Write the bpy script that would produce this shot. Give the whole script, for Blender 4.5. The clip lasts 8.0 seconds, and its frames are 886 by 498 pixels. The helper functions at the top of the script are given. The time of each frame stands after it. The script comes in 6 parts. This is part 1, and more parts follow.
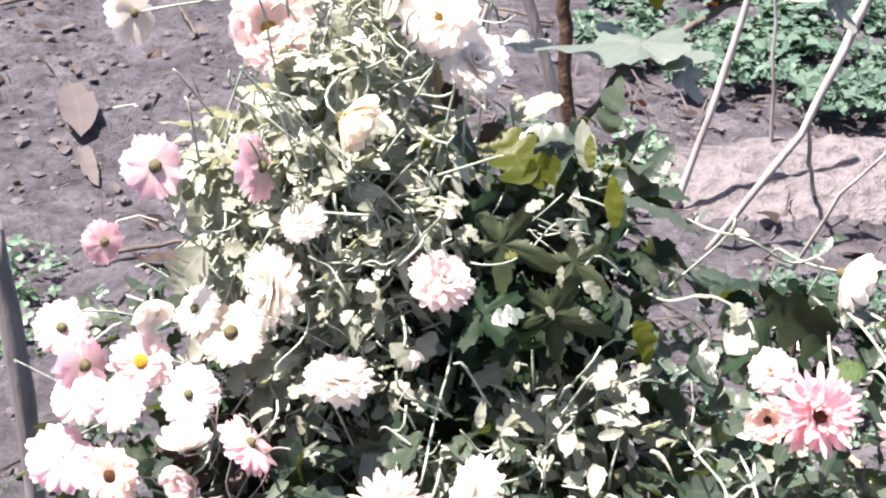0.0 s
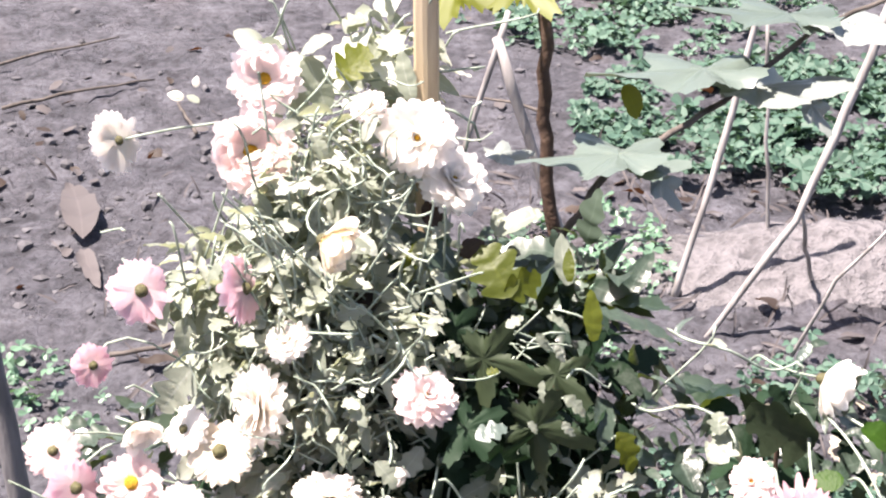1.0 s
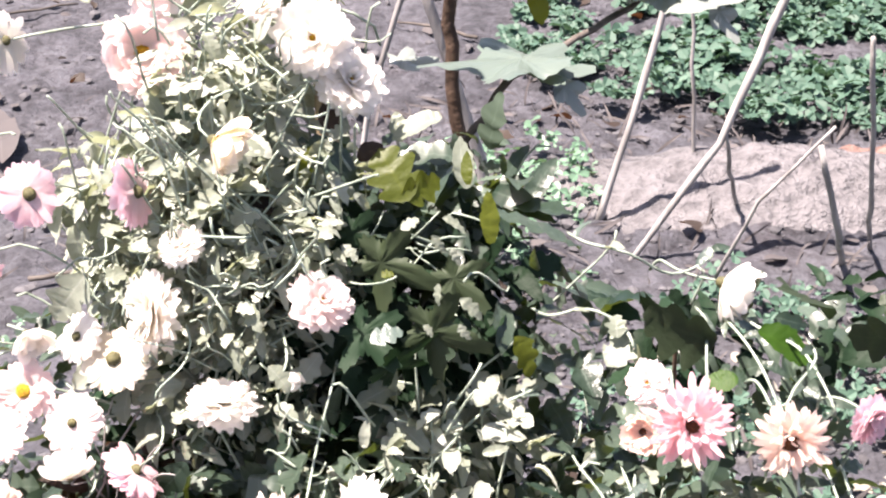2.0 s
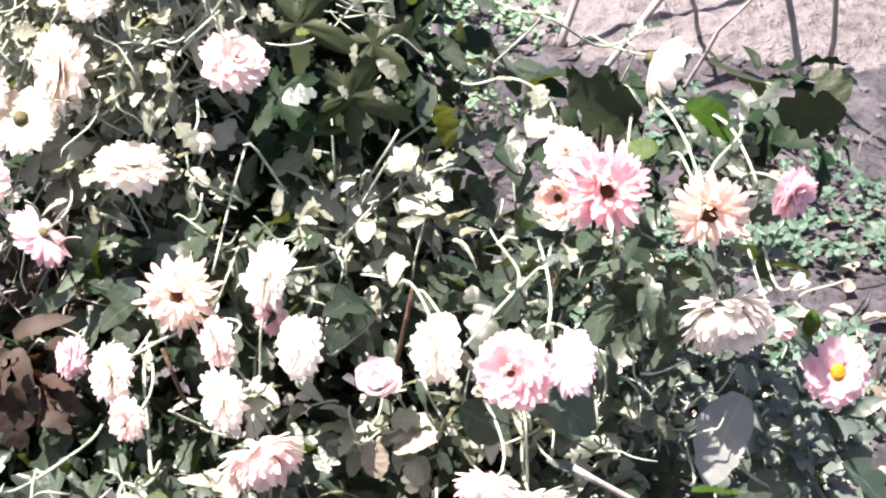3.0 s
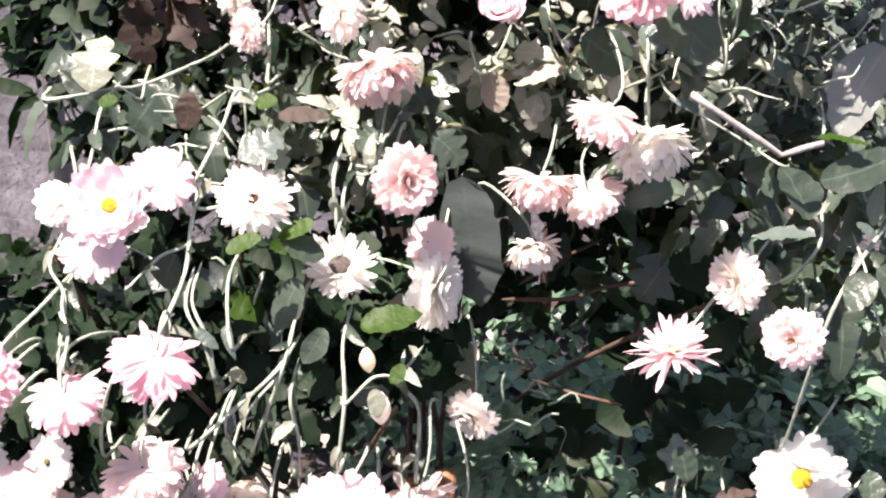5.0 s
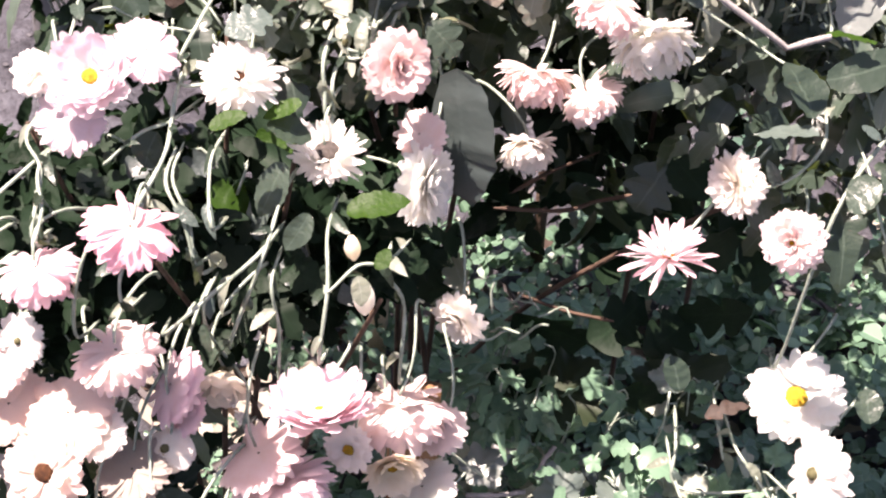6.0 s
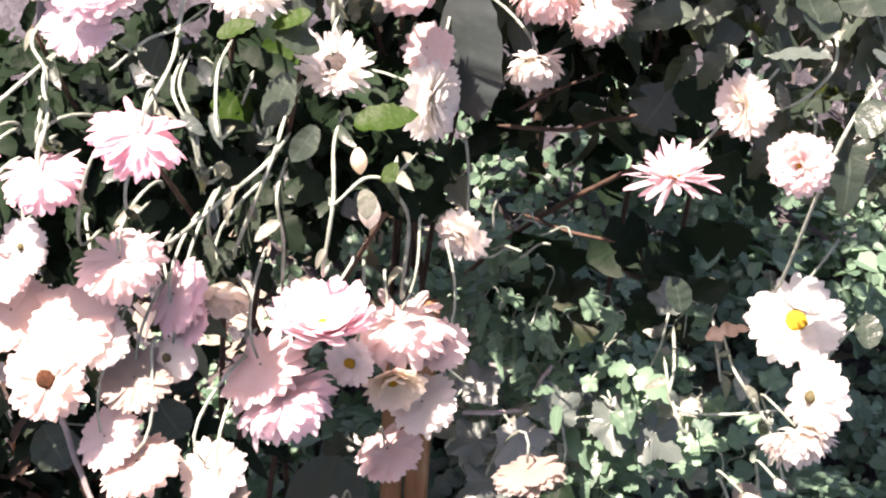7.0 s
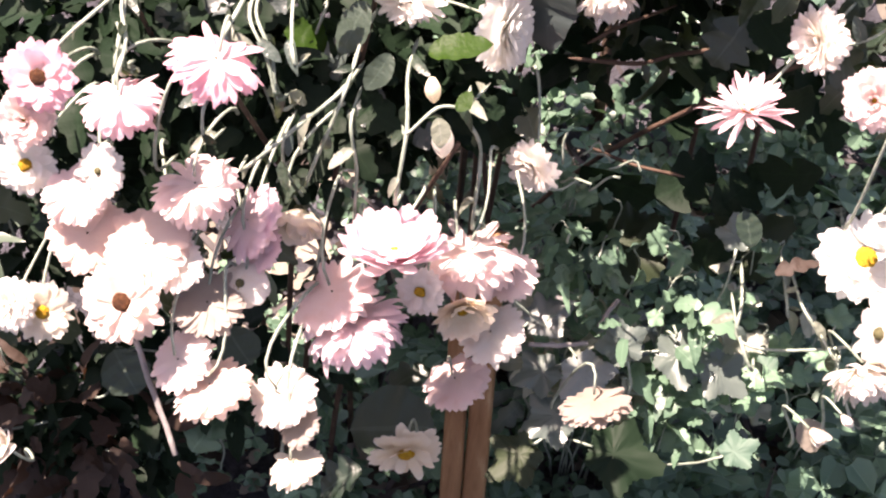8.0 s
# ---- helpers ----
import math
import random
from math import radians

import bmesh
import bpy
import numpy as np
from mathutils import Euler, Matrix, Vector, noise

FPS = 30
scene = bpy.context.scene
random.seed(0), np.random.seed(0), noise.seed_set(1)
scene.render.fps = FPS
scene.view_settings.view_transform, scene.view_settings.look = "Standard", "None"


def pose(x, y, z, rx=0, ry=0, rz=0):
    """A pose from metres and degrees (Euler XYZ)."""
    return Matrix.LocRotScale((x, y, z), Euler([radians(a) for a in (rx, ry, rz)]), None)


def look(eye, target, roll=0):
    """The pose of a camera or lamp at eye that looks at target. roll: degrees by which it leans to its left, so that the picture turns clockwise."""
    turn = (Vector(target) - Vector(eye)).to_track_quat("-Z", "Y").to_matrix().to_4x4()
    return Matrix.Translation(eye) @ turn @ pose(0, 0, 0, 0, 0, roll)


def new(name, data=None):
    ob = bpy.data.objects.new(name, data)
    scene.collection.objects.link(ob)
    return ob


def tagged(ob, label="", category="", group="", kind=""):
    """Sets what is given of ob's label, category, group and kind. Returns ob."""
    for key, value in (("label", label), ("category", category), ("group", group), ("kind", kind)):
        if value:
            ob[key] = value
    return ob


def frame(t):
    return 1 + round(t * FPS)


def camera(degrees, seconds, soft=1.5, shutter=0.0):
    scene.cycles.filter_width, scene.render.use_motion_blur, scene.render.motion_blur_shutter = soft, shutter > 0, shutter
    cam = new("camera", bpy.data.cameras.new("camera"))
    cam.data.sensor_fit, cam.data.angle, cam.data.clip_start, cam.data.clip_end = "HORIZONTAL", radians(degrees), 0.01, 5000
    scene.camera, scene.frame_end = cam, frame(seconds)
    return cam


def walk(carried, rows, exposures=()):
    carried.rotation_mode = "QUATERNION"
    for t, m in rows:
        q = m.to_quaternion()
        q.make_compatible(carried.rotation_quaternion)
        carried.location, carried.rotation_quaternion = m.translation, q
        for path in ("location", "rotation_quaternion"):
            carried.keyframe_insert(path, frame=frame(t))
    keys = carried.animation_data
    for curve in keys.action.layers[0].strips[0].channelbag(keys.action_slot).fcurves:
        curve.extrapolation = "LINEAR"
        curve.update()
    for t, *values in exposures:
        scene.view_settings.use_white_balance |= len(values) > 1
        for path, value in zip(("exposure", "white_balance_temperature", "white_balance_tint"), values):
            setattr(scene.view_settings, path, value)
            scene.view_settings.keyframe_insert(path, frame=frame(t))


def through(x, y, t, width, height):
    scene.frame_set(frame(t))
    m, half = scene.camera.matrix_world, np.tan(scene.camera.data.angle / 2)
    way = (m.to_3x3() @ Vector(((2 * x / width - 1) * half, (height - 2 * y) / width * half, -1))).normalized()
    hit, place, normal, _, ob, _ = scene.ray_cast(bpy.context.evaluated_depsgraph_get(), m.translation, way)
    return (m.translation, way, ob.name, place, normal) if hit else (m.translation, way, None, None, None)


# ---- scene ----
cam = camera(30, 8.0, 2.2)
PATH = [
    (0.0, look((-0.008, -1.340, 1.582), (0.0010, -0.0862, 0.9591), 1.61)),
    (0.3, look((0.002, -1.339, 1.596), (0.0048, -0.0722, 1.0015), 0.51)),
    (0.5, look((0.009, -1.339, 1.605), (0.0113, -0.0639, 1.0277), 0.44)),
    (0.7, look((0.011, -1.342, 1.610), (0.0103, -0.0576, 1.0527), -0.12)),
    (1.0, look((0.014, -1.346, 1.617), (0.0141, -0.0634, 1.0563), -0.00)),
    (1.2, look((0.016, -1.347, 1.613), (0.0141, -0.0670, 1.0456), 0.00)),
    (2.3, look((0.064, -1.336, 1.570), (0.1374, -0.0957, 0.9254), 1.63)),
    (2.5, look((0.072, -1.339, 1.557), (0.1533, -0.1125, 0.8859), 2.26)),
    (2.8, look((0.086, -1.337, 1.526), (0.1607, -0.1202, 0.8369), 3.23)),
    (3.0, look((0.096, -1.335, 1.506), (0.1699, -0.1347, 0.7886), 3.24)),
    (3.2, look((0.108, -1.335, 1.486), (0.1675, -0.1463, 0.7497), 2.40)),
    (3.5, look((0.127, -1.335, 1.457), (0.1462, -0.1635, 0.6906), 2.59)),
    (3.7, look((0.135, -1.337, 1.443), (0.1307, -0.1908, 0.6407), 2.64)),
    (4.0, look((0.146, -1.341, 1.422), (0.1076, -0.2045, 0.6059), 2.56)),
    (4.2, look((0.154, -1.343, 1.412), (0.1106, -0.2203, 0.5768), 2.51)),
    (4.5, look((0.166, -1.345, 1.397), (0.1028, -0.2381, 0.5420), 2.33)),
    (4.7, look((0.167, -1.360, 1.397), (0.0874, -0.2604, 0.5339), 2.03)),
    (5.8, look((0.169, -1.394, 1.303), (0.0715, -0.2863, 0.4529), 4.46)),
    (6.0, look((0.176, -1.394, 1.301), (0.0922, -0.2960, 0.4367), 4.53)),
    (6.2, look((0.176, -1.394, 1.300), (0.1065, -0.2988, 0.4315), 5.09)),
    (6.5, look((0.177, -1.395, 1.298), (0.1125, -0.3080, 0.4189), 5.33)),
    (6.6, look((0.174, -1.395, 1.297), (0.1124, -0.3064, 0.4198), 5.47)),
    (6.8, look((0.167, -1.396, 1.294), (0.1082, -0.3065, 0.4175), 5.89)),
    (6.9, look((0.164, -1.397, 1.293), (0.1063, -0.3216, 0.3983), 6.30)),
    (7.0, look((0.161, -1.397, 1.292), (0.1008, -0.3365, 0.3799), 6.48)),
    (7.2, look((0.157, -1.399, 1.290), (0.0805, -0.3548, 0.3606), 6.29)),
    (7.3, look((0.154, -1.401, 1.288), (0.0721, -0.3598, 0.3557), 6.42)),
    (7.5, look((0.150, -1.403, 1.286), (0.0643, -0.3687, 0.3461), 6.36)),
    (7.7, look((0.150, -1.405, 1.287), (0.0638, -0.3787, 0.3383), 6.37)),
    (8.0, look((0.150, -1.408, 1.288), (0.0534, -0.3861, 0.3359), 5.89)),
]
walk(cam, PATH, [(0.0, 2.12, 6800, 21), (1.2, 2.12, 6800, 18), (2.5, 2.22, 6950, 20), (3.5, 2.13, 7000, 23), (5.8, 1.99, 7100, 26), (7.0, 2.09, 7400, 30), (8.0, 2.04, 7500, 30)])

# ---- world, sun ----
SUN_EL, SUN_AZ = 70, -104  # degrees: height, and turn from straight ahead (+y) towards the right (+x)
world = bpy.data.worlds.new("world")
scene.world = world
world.use_nodes = True
wn = world.node_tree
sky = wn.nodes.new("ShaderNodeTexSky")
sky.sky_type, sky.sun_disc = "NISHITA", False
sky.air_density, sky.dust_density, sky.ozone_density = 1.0, 2.2, 1.0
sky.sun_elevation, sky.sun_rotation = radians(SUN_EL), radians(SUN_AZ)
wn.links.new(sky.outputs[0], wn.nodes["Background"].inputs[0])
wn.nodes["Background"].inputs[1].default_value = 0.058
sun = new("sun", bpy.data.lights.new("sun", "SUN"))
sun.data.energy, sun.data.angle, sun.data.color = 5.0, radians(0.5), (1.0, 0.95, 0.87)
to_sun = Vector((math.sin(radians(SUN_AZ)) * math.cos(radians(SUN_EL)), math.cos(radians(SUN_AZ)) * math.cos(radians(SUN_EL)), math.sin(radians(SUN_EL))))
sun.matrix_world = look(to_sun * 10, (0, 0, 0))


# ---- materials ----
class Nodes:
    """A node material with short ways to add nodes."""

    def __init__(self, name):
        self.mat = bpy.data.materials.new(name)
        self.mat.use_nodes = True
        self.tree = self.mat.node_tree
        self.bsdf = self.tree.nodes["Principled BSDF"]
        self.out = self.tree.nodes["Material Output"]

    def add(self, kind, **values):
        node = self.tree.nodes.new(kind)
        for key, value in values.items():
            node.inputs[key].default_value = value
        return node

    def link(self, a, b):
        self.tree.links.new(a, b)

    def noise(self, scale, detail=4.0, rough=0.6):
        at = self.add("ShaderNodeTexCoord")
        node = self.add("ShaderNodeTexNoise", Scale=scale, Detail=detail, Roughness=rough)
        self.link(at.outputs["Object"], node.inputs["Vector"])
        return node.outputs["Fac"]

    def ramp(self, fac, stops):
        node = self.add("ShaderNodeValToRGB")
        while len(node.color_ramp.elements) < len(stops):
            node.color_ramp.elements.new(0.5)
        for e, (p, c) in zip(node.color_ramp.elements, stops):
            e.position, e.color = p, (*c, 1)
        self.link(fac, node.inputs[0])
        return node.outputs[0]

    def mix(self, fac, a, b, blend="MIX"):
        node = self.add("ShaderNodeMix")
        node.data_type, node.blend_type = "RGBA", blend
        for socket, value in ((node.inputs[0], fac), (node.inputs[6], a), (node.inputs[7], b)):
            if isinstance(value, bpy.types.NodeSocket):
                self.link(value, socket)
            else:
                socket.default_value = (*value, 1) if isinstance(value, tuple) else value
        return node.outputs[2]

    def maths(self, op, a, b):
        node = self.add("ShaderNodeMath")
        node.operation = op
        for socket, value in zip(node.inputs, (a, b)):
            if isinstance(value, bpy.types.NodeSocket):
                self.link(value, socket)
            else:
                socket.default_value = value
        return node.outputs[0]

    def attr(self, name):
        node = self.add("ShaderNodeAttribute")
        node.attribute_name = name
        return node.outputs["Fac"]

    def random(self):
        return self.add("ShaderNodeObjectInfo").outputs["Random"]

    def island(self):
        return self.add("ShaderNodeNewGeometry").outputs["Random Per Island"]

    def bump(self, height, strength, distance):
        node = self.add("ShaderNodeBump", Strength=strength, Distance=distance)
        self.link(height, node.inputs["Height"])
        self.link(node.outputs[0], self.bsdf.inputs["Normal"])

    def finish(self, colour, rough, through=0.0, through_colour=None, specular=0.5):
        self.link(colour, self.bsdf.inputs["Base Color"])
        self.bsdf.inputs["Roughness"].default_value = rough
        self.bsdf.inputs["Specular IOR Level"].default_value = specular
        if through:
            thin = self.add("ShaderNodeBsdfTranslucent")
            self.link(through_colour or colour, thin.inputs["Color"])
            both = self.add("ShaderNodeMixShader", Fac=through)
            self.link(self.bsdf.outputs[0], both.inputs[1])
            self.link(thin.outputs[0], both.inputs[2])
            self.link(both.outputs[0], self.out.inputs["Surface"])
        return self.mat


def petal_material(name, base, tip):
    """Petals: base colour near the centre, tip colour at the end, fine streaks, light shining through."""
    n = Nodes(name)
    along = n.attr("along")
    streak = n.noise(9, 3)
    c = n.mix(n.maths("MULTIPLY", n.maths("POWER", along, 1.6), n.maths("ADD", streak, 0.35)), base, tip)
    tired = n.ramp(n.noise(2.2, 2), [(0.55, (1, 1, 1)), (0.8, (0.86, 0.74, 0.62))])
    c = n.mix(0.35, c, tired, "MULTIPLY")
    hue = n.add("ShaderNodeHueSaturation")
    n.link(n.maths("ADD", n.maths("MULTIPLY", n.random(), 0.5), 0.75), hue.inputs["Saturation"])
    n.link(c, hue.inputs["Color"])
    n.bump(n.noise(14, 2), 0.2, 0.002)
    return n.finish(hue.outputs[0], 0.6, 0.62, specular=0.25)


PETAL = {
    "white": petal_material("petal_white", (0.90, 0.87, 0.81), (0.92, 0.88, 0.87)),
    "purewhite": petal_material("petal_pure_white", (0.92, 0.91, 0.86), (0.93, 0.92, 0.91)),
    "cream": petal_material("petal_cream", (0.88, 0.82, 0.70), (0.90, 0.84, 0.77)),
    "blush": petal_material("petal_blush", (0.89, 0.79, 0.76), (0.91, 0.775, 0.775)),
    "pink": petal_material("petal_pink", (0.89, 0.74, 0.75), (0.88, 0.60, 0.69)),
    "rose": petal_material("petal_rose", (0.88, 0.69, 0.69), (0.88, 0.61, 0.665)),
    "peach": petal_material("petal_peach", (0.90, 0.78, 0.71), (0.90, 0.74, 0.69)),
    "lilac": petal_material("petal_lilac", (0.88, 0.775, 0.785), (0.87, 0.705, 0.77)),
    # grey petals: the shade lying on a few heads, as petal colour
    "grey": petal_material("petal_shade_grey", (0.52, 0.45, 0.39), (0.50, 0.44, 0.41)),
}


def leaf_material(name, dark, light, through, rough=0.5, glow=(0.22, 0.30, 0.03), veins=0.1, gloss=0.45):
    """Leaves: veins and blotches, a different green from leaf to leaf, light shining through."""
    n = Nodes(name)
    rand = n.maths("POWER", n.mix(0.65, n.random(), n.island()), 1.7)
    c = n.mix(rand, dark, light)
    c = n.mix(n.maths("MULTIPLY", n.noise(4, 2), 0.45), c, tuple(v * 0.7 for v in dark))
    vein = n.maths("LESS_THAN", n.attr("rib"), 0.06)
    c = n.mix(n.maths("MULTIPLY", vein, veins), c, tuple(min(1, v * 1.7) for v in light))
    n.bump(n.noise(7, 2), 0.3, 0.003)
    thin = n.mix(rand, tuple(v * 0.7 for v in glow), glow)
    return n.finish(c, rough, through, thin, gloss)


LEAF = {
    "leaf": leaf_material("leaf_green", (0.009, 0.020, 0.013), (0.142, 0.186, 0.146), 0.14, 0.34),
    # near-black green: the shade deep in the bush, put into the colour
    "dark": leaf_material("leaf_shade_green", (0.005, 0.013, 0.006), (0.015, 0.034, 0.017), 0.06, 0.6, (0.03, 0.09, 0.02), 0.1, 0.14),
    # whitened green: the sun's sheen on the leaves is painted in
    "grey": leaf_material("leaf_sheen_grey_green", (0.17, 0.195, 0.15), (0.64, 0.65, 0.58), 0.38, 0.4, glow=(0.44, 0.47, 0.27)),
    # backlit copy of the leaf: sun through the blade is in the yellow
    "yellow": leaf_material("leaf_backlit_yellow_green", (0.065, 0.085, 0.008), (0.15, 0.165, 0.012), 0.5, glow=(0.30, 0.32, 0.012)),
    "fresh": leaf_material("leaf_fresh_green", (0.020, 0.052, 0.006), (0.045, 0.098, 0.010), 0.33, glow=(0.10, 0.22, 0.012), gloss=0.2),
    "big": leaf_material("leaf_broad", (0.060, 0.084, 0.074), (0.145, 0.178, 0.158), 0.12, 0.33, (0.20, 0.26, 0.12), 0.1),
    "pale": leaf_material("leaf_pale", (0.15, 0.168, 0.158), (0.27, 0.29, 0.272), 0.1, 0.3, (0.24, 0.28, 0.18), 0.1),
    # darkened olive for leaves whose shade is part of the colour
    "olive": leaf_material("leaf_olive_shade", (0.016, 0.026, 0.012), (0.036, 0.050, 0.024), 0.1, 0.55, (0.05, 0.09, 0.02), 0.1, 0.25),
    "teal": leaf_material("leaf_teal", (0.036, 0.048, 0.046), (0.062, 0.080, 0.076), 0.08, 0.4, (0.08, 0.12, 0.08), 0.06),
    "weed": leaf_material("leaf_weed", (0.048, 0.100, 0.072), (0.105, 0.185, 0.137), 0.25, 0.6, (0.08, 0.16, 0.07)),
    "clover": leaf_material("leaf_clover", (0.072, 0.135, 0.092), (0.27, 0.45, 0.30), 0.28, 0.4, (0.16, 0.30, 0.11)),
    "dry": leaf_material("leaf_dry", (0.022, 0.013, 0.009), (0.060, 0.036, 0.025), 0.15, 0.7, (0.16, 0.06, 0.02)),
    "litter": leaf_material("leaf_dead", (0.065, 0.056, 0.058), (0.12, 0.105, 0.105), 0.1, 0.8, (0.2, 0.15, 0.12)),
    "straw": leaf_material("leaf_straw", (0.22, 0.19, 0.15), (0.46, 0.42, 0.36), 0.2, 0.7, (0.4, 0.32, 0.24)),
}


def plain(name, stops, scale, rough, bump=0.3, distance=0.01, stretch=None):
    n = Nodes(name)
    if stretch:
        at, mapping = n.add("ShaderNodeTexCoord"), n.add("ShaderNodeMapping", Scale=stretch)
        n.link(at.outputs["Object"], mapping.inputs["Vector"])
        tex = n.add("ShaderNodeTexNoise", Scale=scale, Detail=5.0, Roughness=0.65)
        n.link(mapping.outputs[0], tex.inputs["Vector"])
        fac = tex.outputs["Fac"]
    else:
        fac = n.noise(scale, 5)
    c = n.ramp(fac, stops)
    spots = n.ramp(n.noise(scale * 0.13, 2), [(0.35, (0.7, 0.7, 0.7)), (0.65, (1.0, 1.0, 1.0))])
    n.bump(fac, bump, distance)
    return n.finish(n.mix(0.8, c, spots, "MULTIPLY"), rough, specular=0.3)


STEM = plain("stem_pale_green", [(0.3, (0.17, 0.215, 0.165)), (0.7, (0.43, 0.485, 0.41))], 60, 0.6)
BARK = plain("stem_brown", [(0.3, (0.045, 0.027, 0.020)), (0.7, (0.115, 0.072, 0.052))], 40, 0.75, 0.6)
GREYBARK = plain("grey_bark", [(0.3, (0.045, 0.037, 0.033)), (0.7, (0.13, 0.11, 0.10))], 30, 0.85, 0.6, stretch=(1, 1, 0.2))
POSTWOOD = plain("post_wood", [(0.3, (0.12, 0.113, 0.118)), (0.7, (0.27, 0.255, 0.262))], 30, 0.85, 0.6, stretch=(1, 1, 0.2))
DRYSTICK = plain("dry_stick", [(0.3, (0.16, 0.145, 0.140)), (0.7, (0.44, 0.41, 0.40))], 30, 0.8, 0.5, stretch=(1, 1, 0.15))
WOOD = plain("stake_wood", [(0.3, (0.16, 0.075, 0.035)), (0.55, (0.27, 0.145, 0.075)), (0.75, (0.46, 0.32, 0.19))], 45, 0.6, 0.4, 0.004, (1, 1, 0.06))
PALE_WOOD = plain("stake_pale_wood", [(0.3, (0.34, 0.24, 0.15)), (0.55, (0.52, 0.41, 0.28)), (0.75, (0.62, 0.52, 0.38))], 45, 0.6, 0.4, 0.004, (1, 1, 0.06))
PALE_SOIL = plain("pale_soil", [(0.35, (0.085, 0.080, 0.086)), (0.5, (0.140, 0.131, 0.139)), (0.7, (0.172, 0.162, 0.171))], 24, 0.95, 1.0, 0.05)
RED_SOIL = plain("red_soil", [(0.35, (0.10, 0.062, 0.055)), (0.5, (0.20, 0.118, 0.102)), (0.7, (0.25, 0.155, 0.135))], 24, 0.95, 1.0, 0.05)
DISC = plain("flower_centre_yellow", [(0.3, (0.34, 0.17, 0.01)), (0.7, (0.58, 0.35, 0.02))], 9, 0.8, 0.8, 0.004)
DISC_BROWN = plain("flower_centre_brown", [(0.3, (0.028, 0.008, 0.003)), (0.7, (0.11, 0.04, 0.012))], 9, 0.85, 0.8, 0.004)
CALYX = plain("calyx_green", [(0.3, (0.045, 0.042, 0.018)), (0.7, (0.115, 0.105, 0.048))], 12, 0.7)
STONE = plain("clod", [(0.3, (0.05, 0.048, 0.053)), (0.7, (0.115, 0.110, 0.120))], 12, 0.9, 0.6)


def soil_material():
    n = Nodes("soil")
    c = n.ramp(n.noise(4.2, 8, 0.7), [(0.32, (0.060, 0.060, 0.070)), (0.52, (0.110, 0.108, 0.125)), (0.72, (0.155, 0.153, 0.174))])
    fine = n.ramp(n.noise(42, 5, 0.75), [(0.36, (0.52, 0.50, 0.50)), (0.56, (1, 1, 1))])
    c = n.mix(0.85, c, fine, "MULTIPLY")
    lumps = n.ramp(n.noise(15, 3, 0.6), [(0.36, (0.56, 0.55, 0.56)), (0.50, (0.95, 0.95, 0.95)), (0.66, (1.22, 1.22, 1.24))])
    c = n.mix(0.7, c, lumps, "MULTIPLY")
    red = n.ramp(n.noise(0.6, 3), [(0.56, (0, 0, 0)), (0.72, (0.4, 0.4, 0.4))])
    c = n.mix(red, c, (0.16, 0.105, 0.095))
    n.bump(n.mix(0.5, n.noise(38, 6, 0.75), n.noise(13, 4)), 1.0, 0.06)
    return n.finish(c, 0.95, specular=0.15)


SOIL = soil_material()


# ---- helpers for building ----
def mesh_of(name, bm, material, smooth=True):
    me = bpy.data.meshes.new(name)
    bm.to_mesh(me)
    bm.free()
    me.materials.append(material)
    if smooth:
        me.shade_smooth()
    return me


def settle(ob, parent):
    """Parents ob; what hangs under an Empty keeps its place in the world."""
    ob.parent = parent
    if parent.type == "EMPTY":
        ob.matrix_parent_inverse = Matrix.Translation(-parent.location)


def part(name, bm, material, parent, label=""):
    ob = new(name, mesh_of(name, bm, material))
    settle(ob, parent)
    return tagged(ob, label)


def share(name, me, parent, m, label=""):
    """One more object on a mesh that others use too, placed in the world."""
    ob = new(name, me)
    settle(ob, parent)
    ob.matrix_basis = m
    return tagged(ob, label)


def frame_of(p, z_axis, spin=0.0, scale=1.0, x_hint=None):
    """A pose at p whose z axis points along z_axis."""
    z = Vector(z_axis).normalized()
    hint = Vector(x_hint) if x_hint else Vector((0.13, 0.31, 0.94))
    x = hint - z * hint.dot(z)
    if x.length < 1e-3:
        x = Vector((1, 0, 0)) - z * z.x
    x.normalize()
    y = z.cross(x)
    m = Matrix((x, y, z)).transposed().to_4x4()
    m.translation = p
    return m @ Matrix.Rotation(spin, 4, "Z") @ Matrix.Scale(scale, 4)


def tube_into(bm, points, radii, sides=6):
    """A round, tapered tube along points."""
    pts = [Vector(p) for p in points]
    rings = []
    side = Vector((0.3, 0.5, 0.81))
    for i, p in enumerate(pts):
        way = (pts[min(i + 1, len(pts) - 1)] - pts[max(i - 1, 0)]).normalized()
        u = (side - way * side.dot(way)).normalized()
        side = u
        w = way.cross(u)
        rings.append([bm.verts.new(p + (u * math.cos(a) + w * math.sin(a)) * radii[i]) for a in (2 * math.pi * k / sides for k in range(sides))])
    for a, b in zip(rings, rings[1:]):
        for k in range(sides):
            bm.faces.new((a[k], a[(k + 1) % sides], b[(k + 1) % sides], b[k]))
    bm.faces.new(rings[0][::-1])
    bm.faces.new(rings[-1])


def arc(a, ta, b, tb, n=10):
    """Points of a smooth curve from a to b that leaves along ta and arrives along tb."""
    a, ta, b, tb = (Vector(v) for v in (a, ta, b, tb))
    out = []
    for i in range(n + 1):
        s = i / n
        out.append(a * (1 - s) ** 3 + (a + ta) * 3 * s * (1 - s) ** 2 + (b - tb) * 3 * s * s * (1 - s) + b * s**3)
    return out


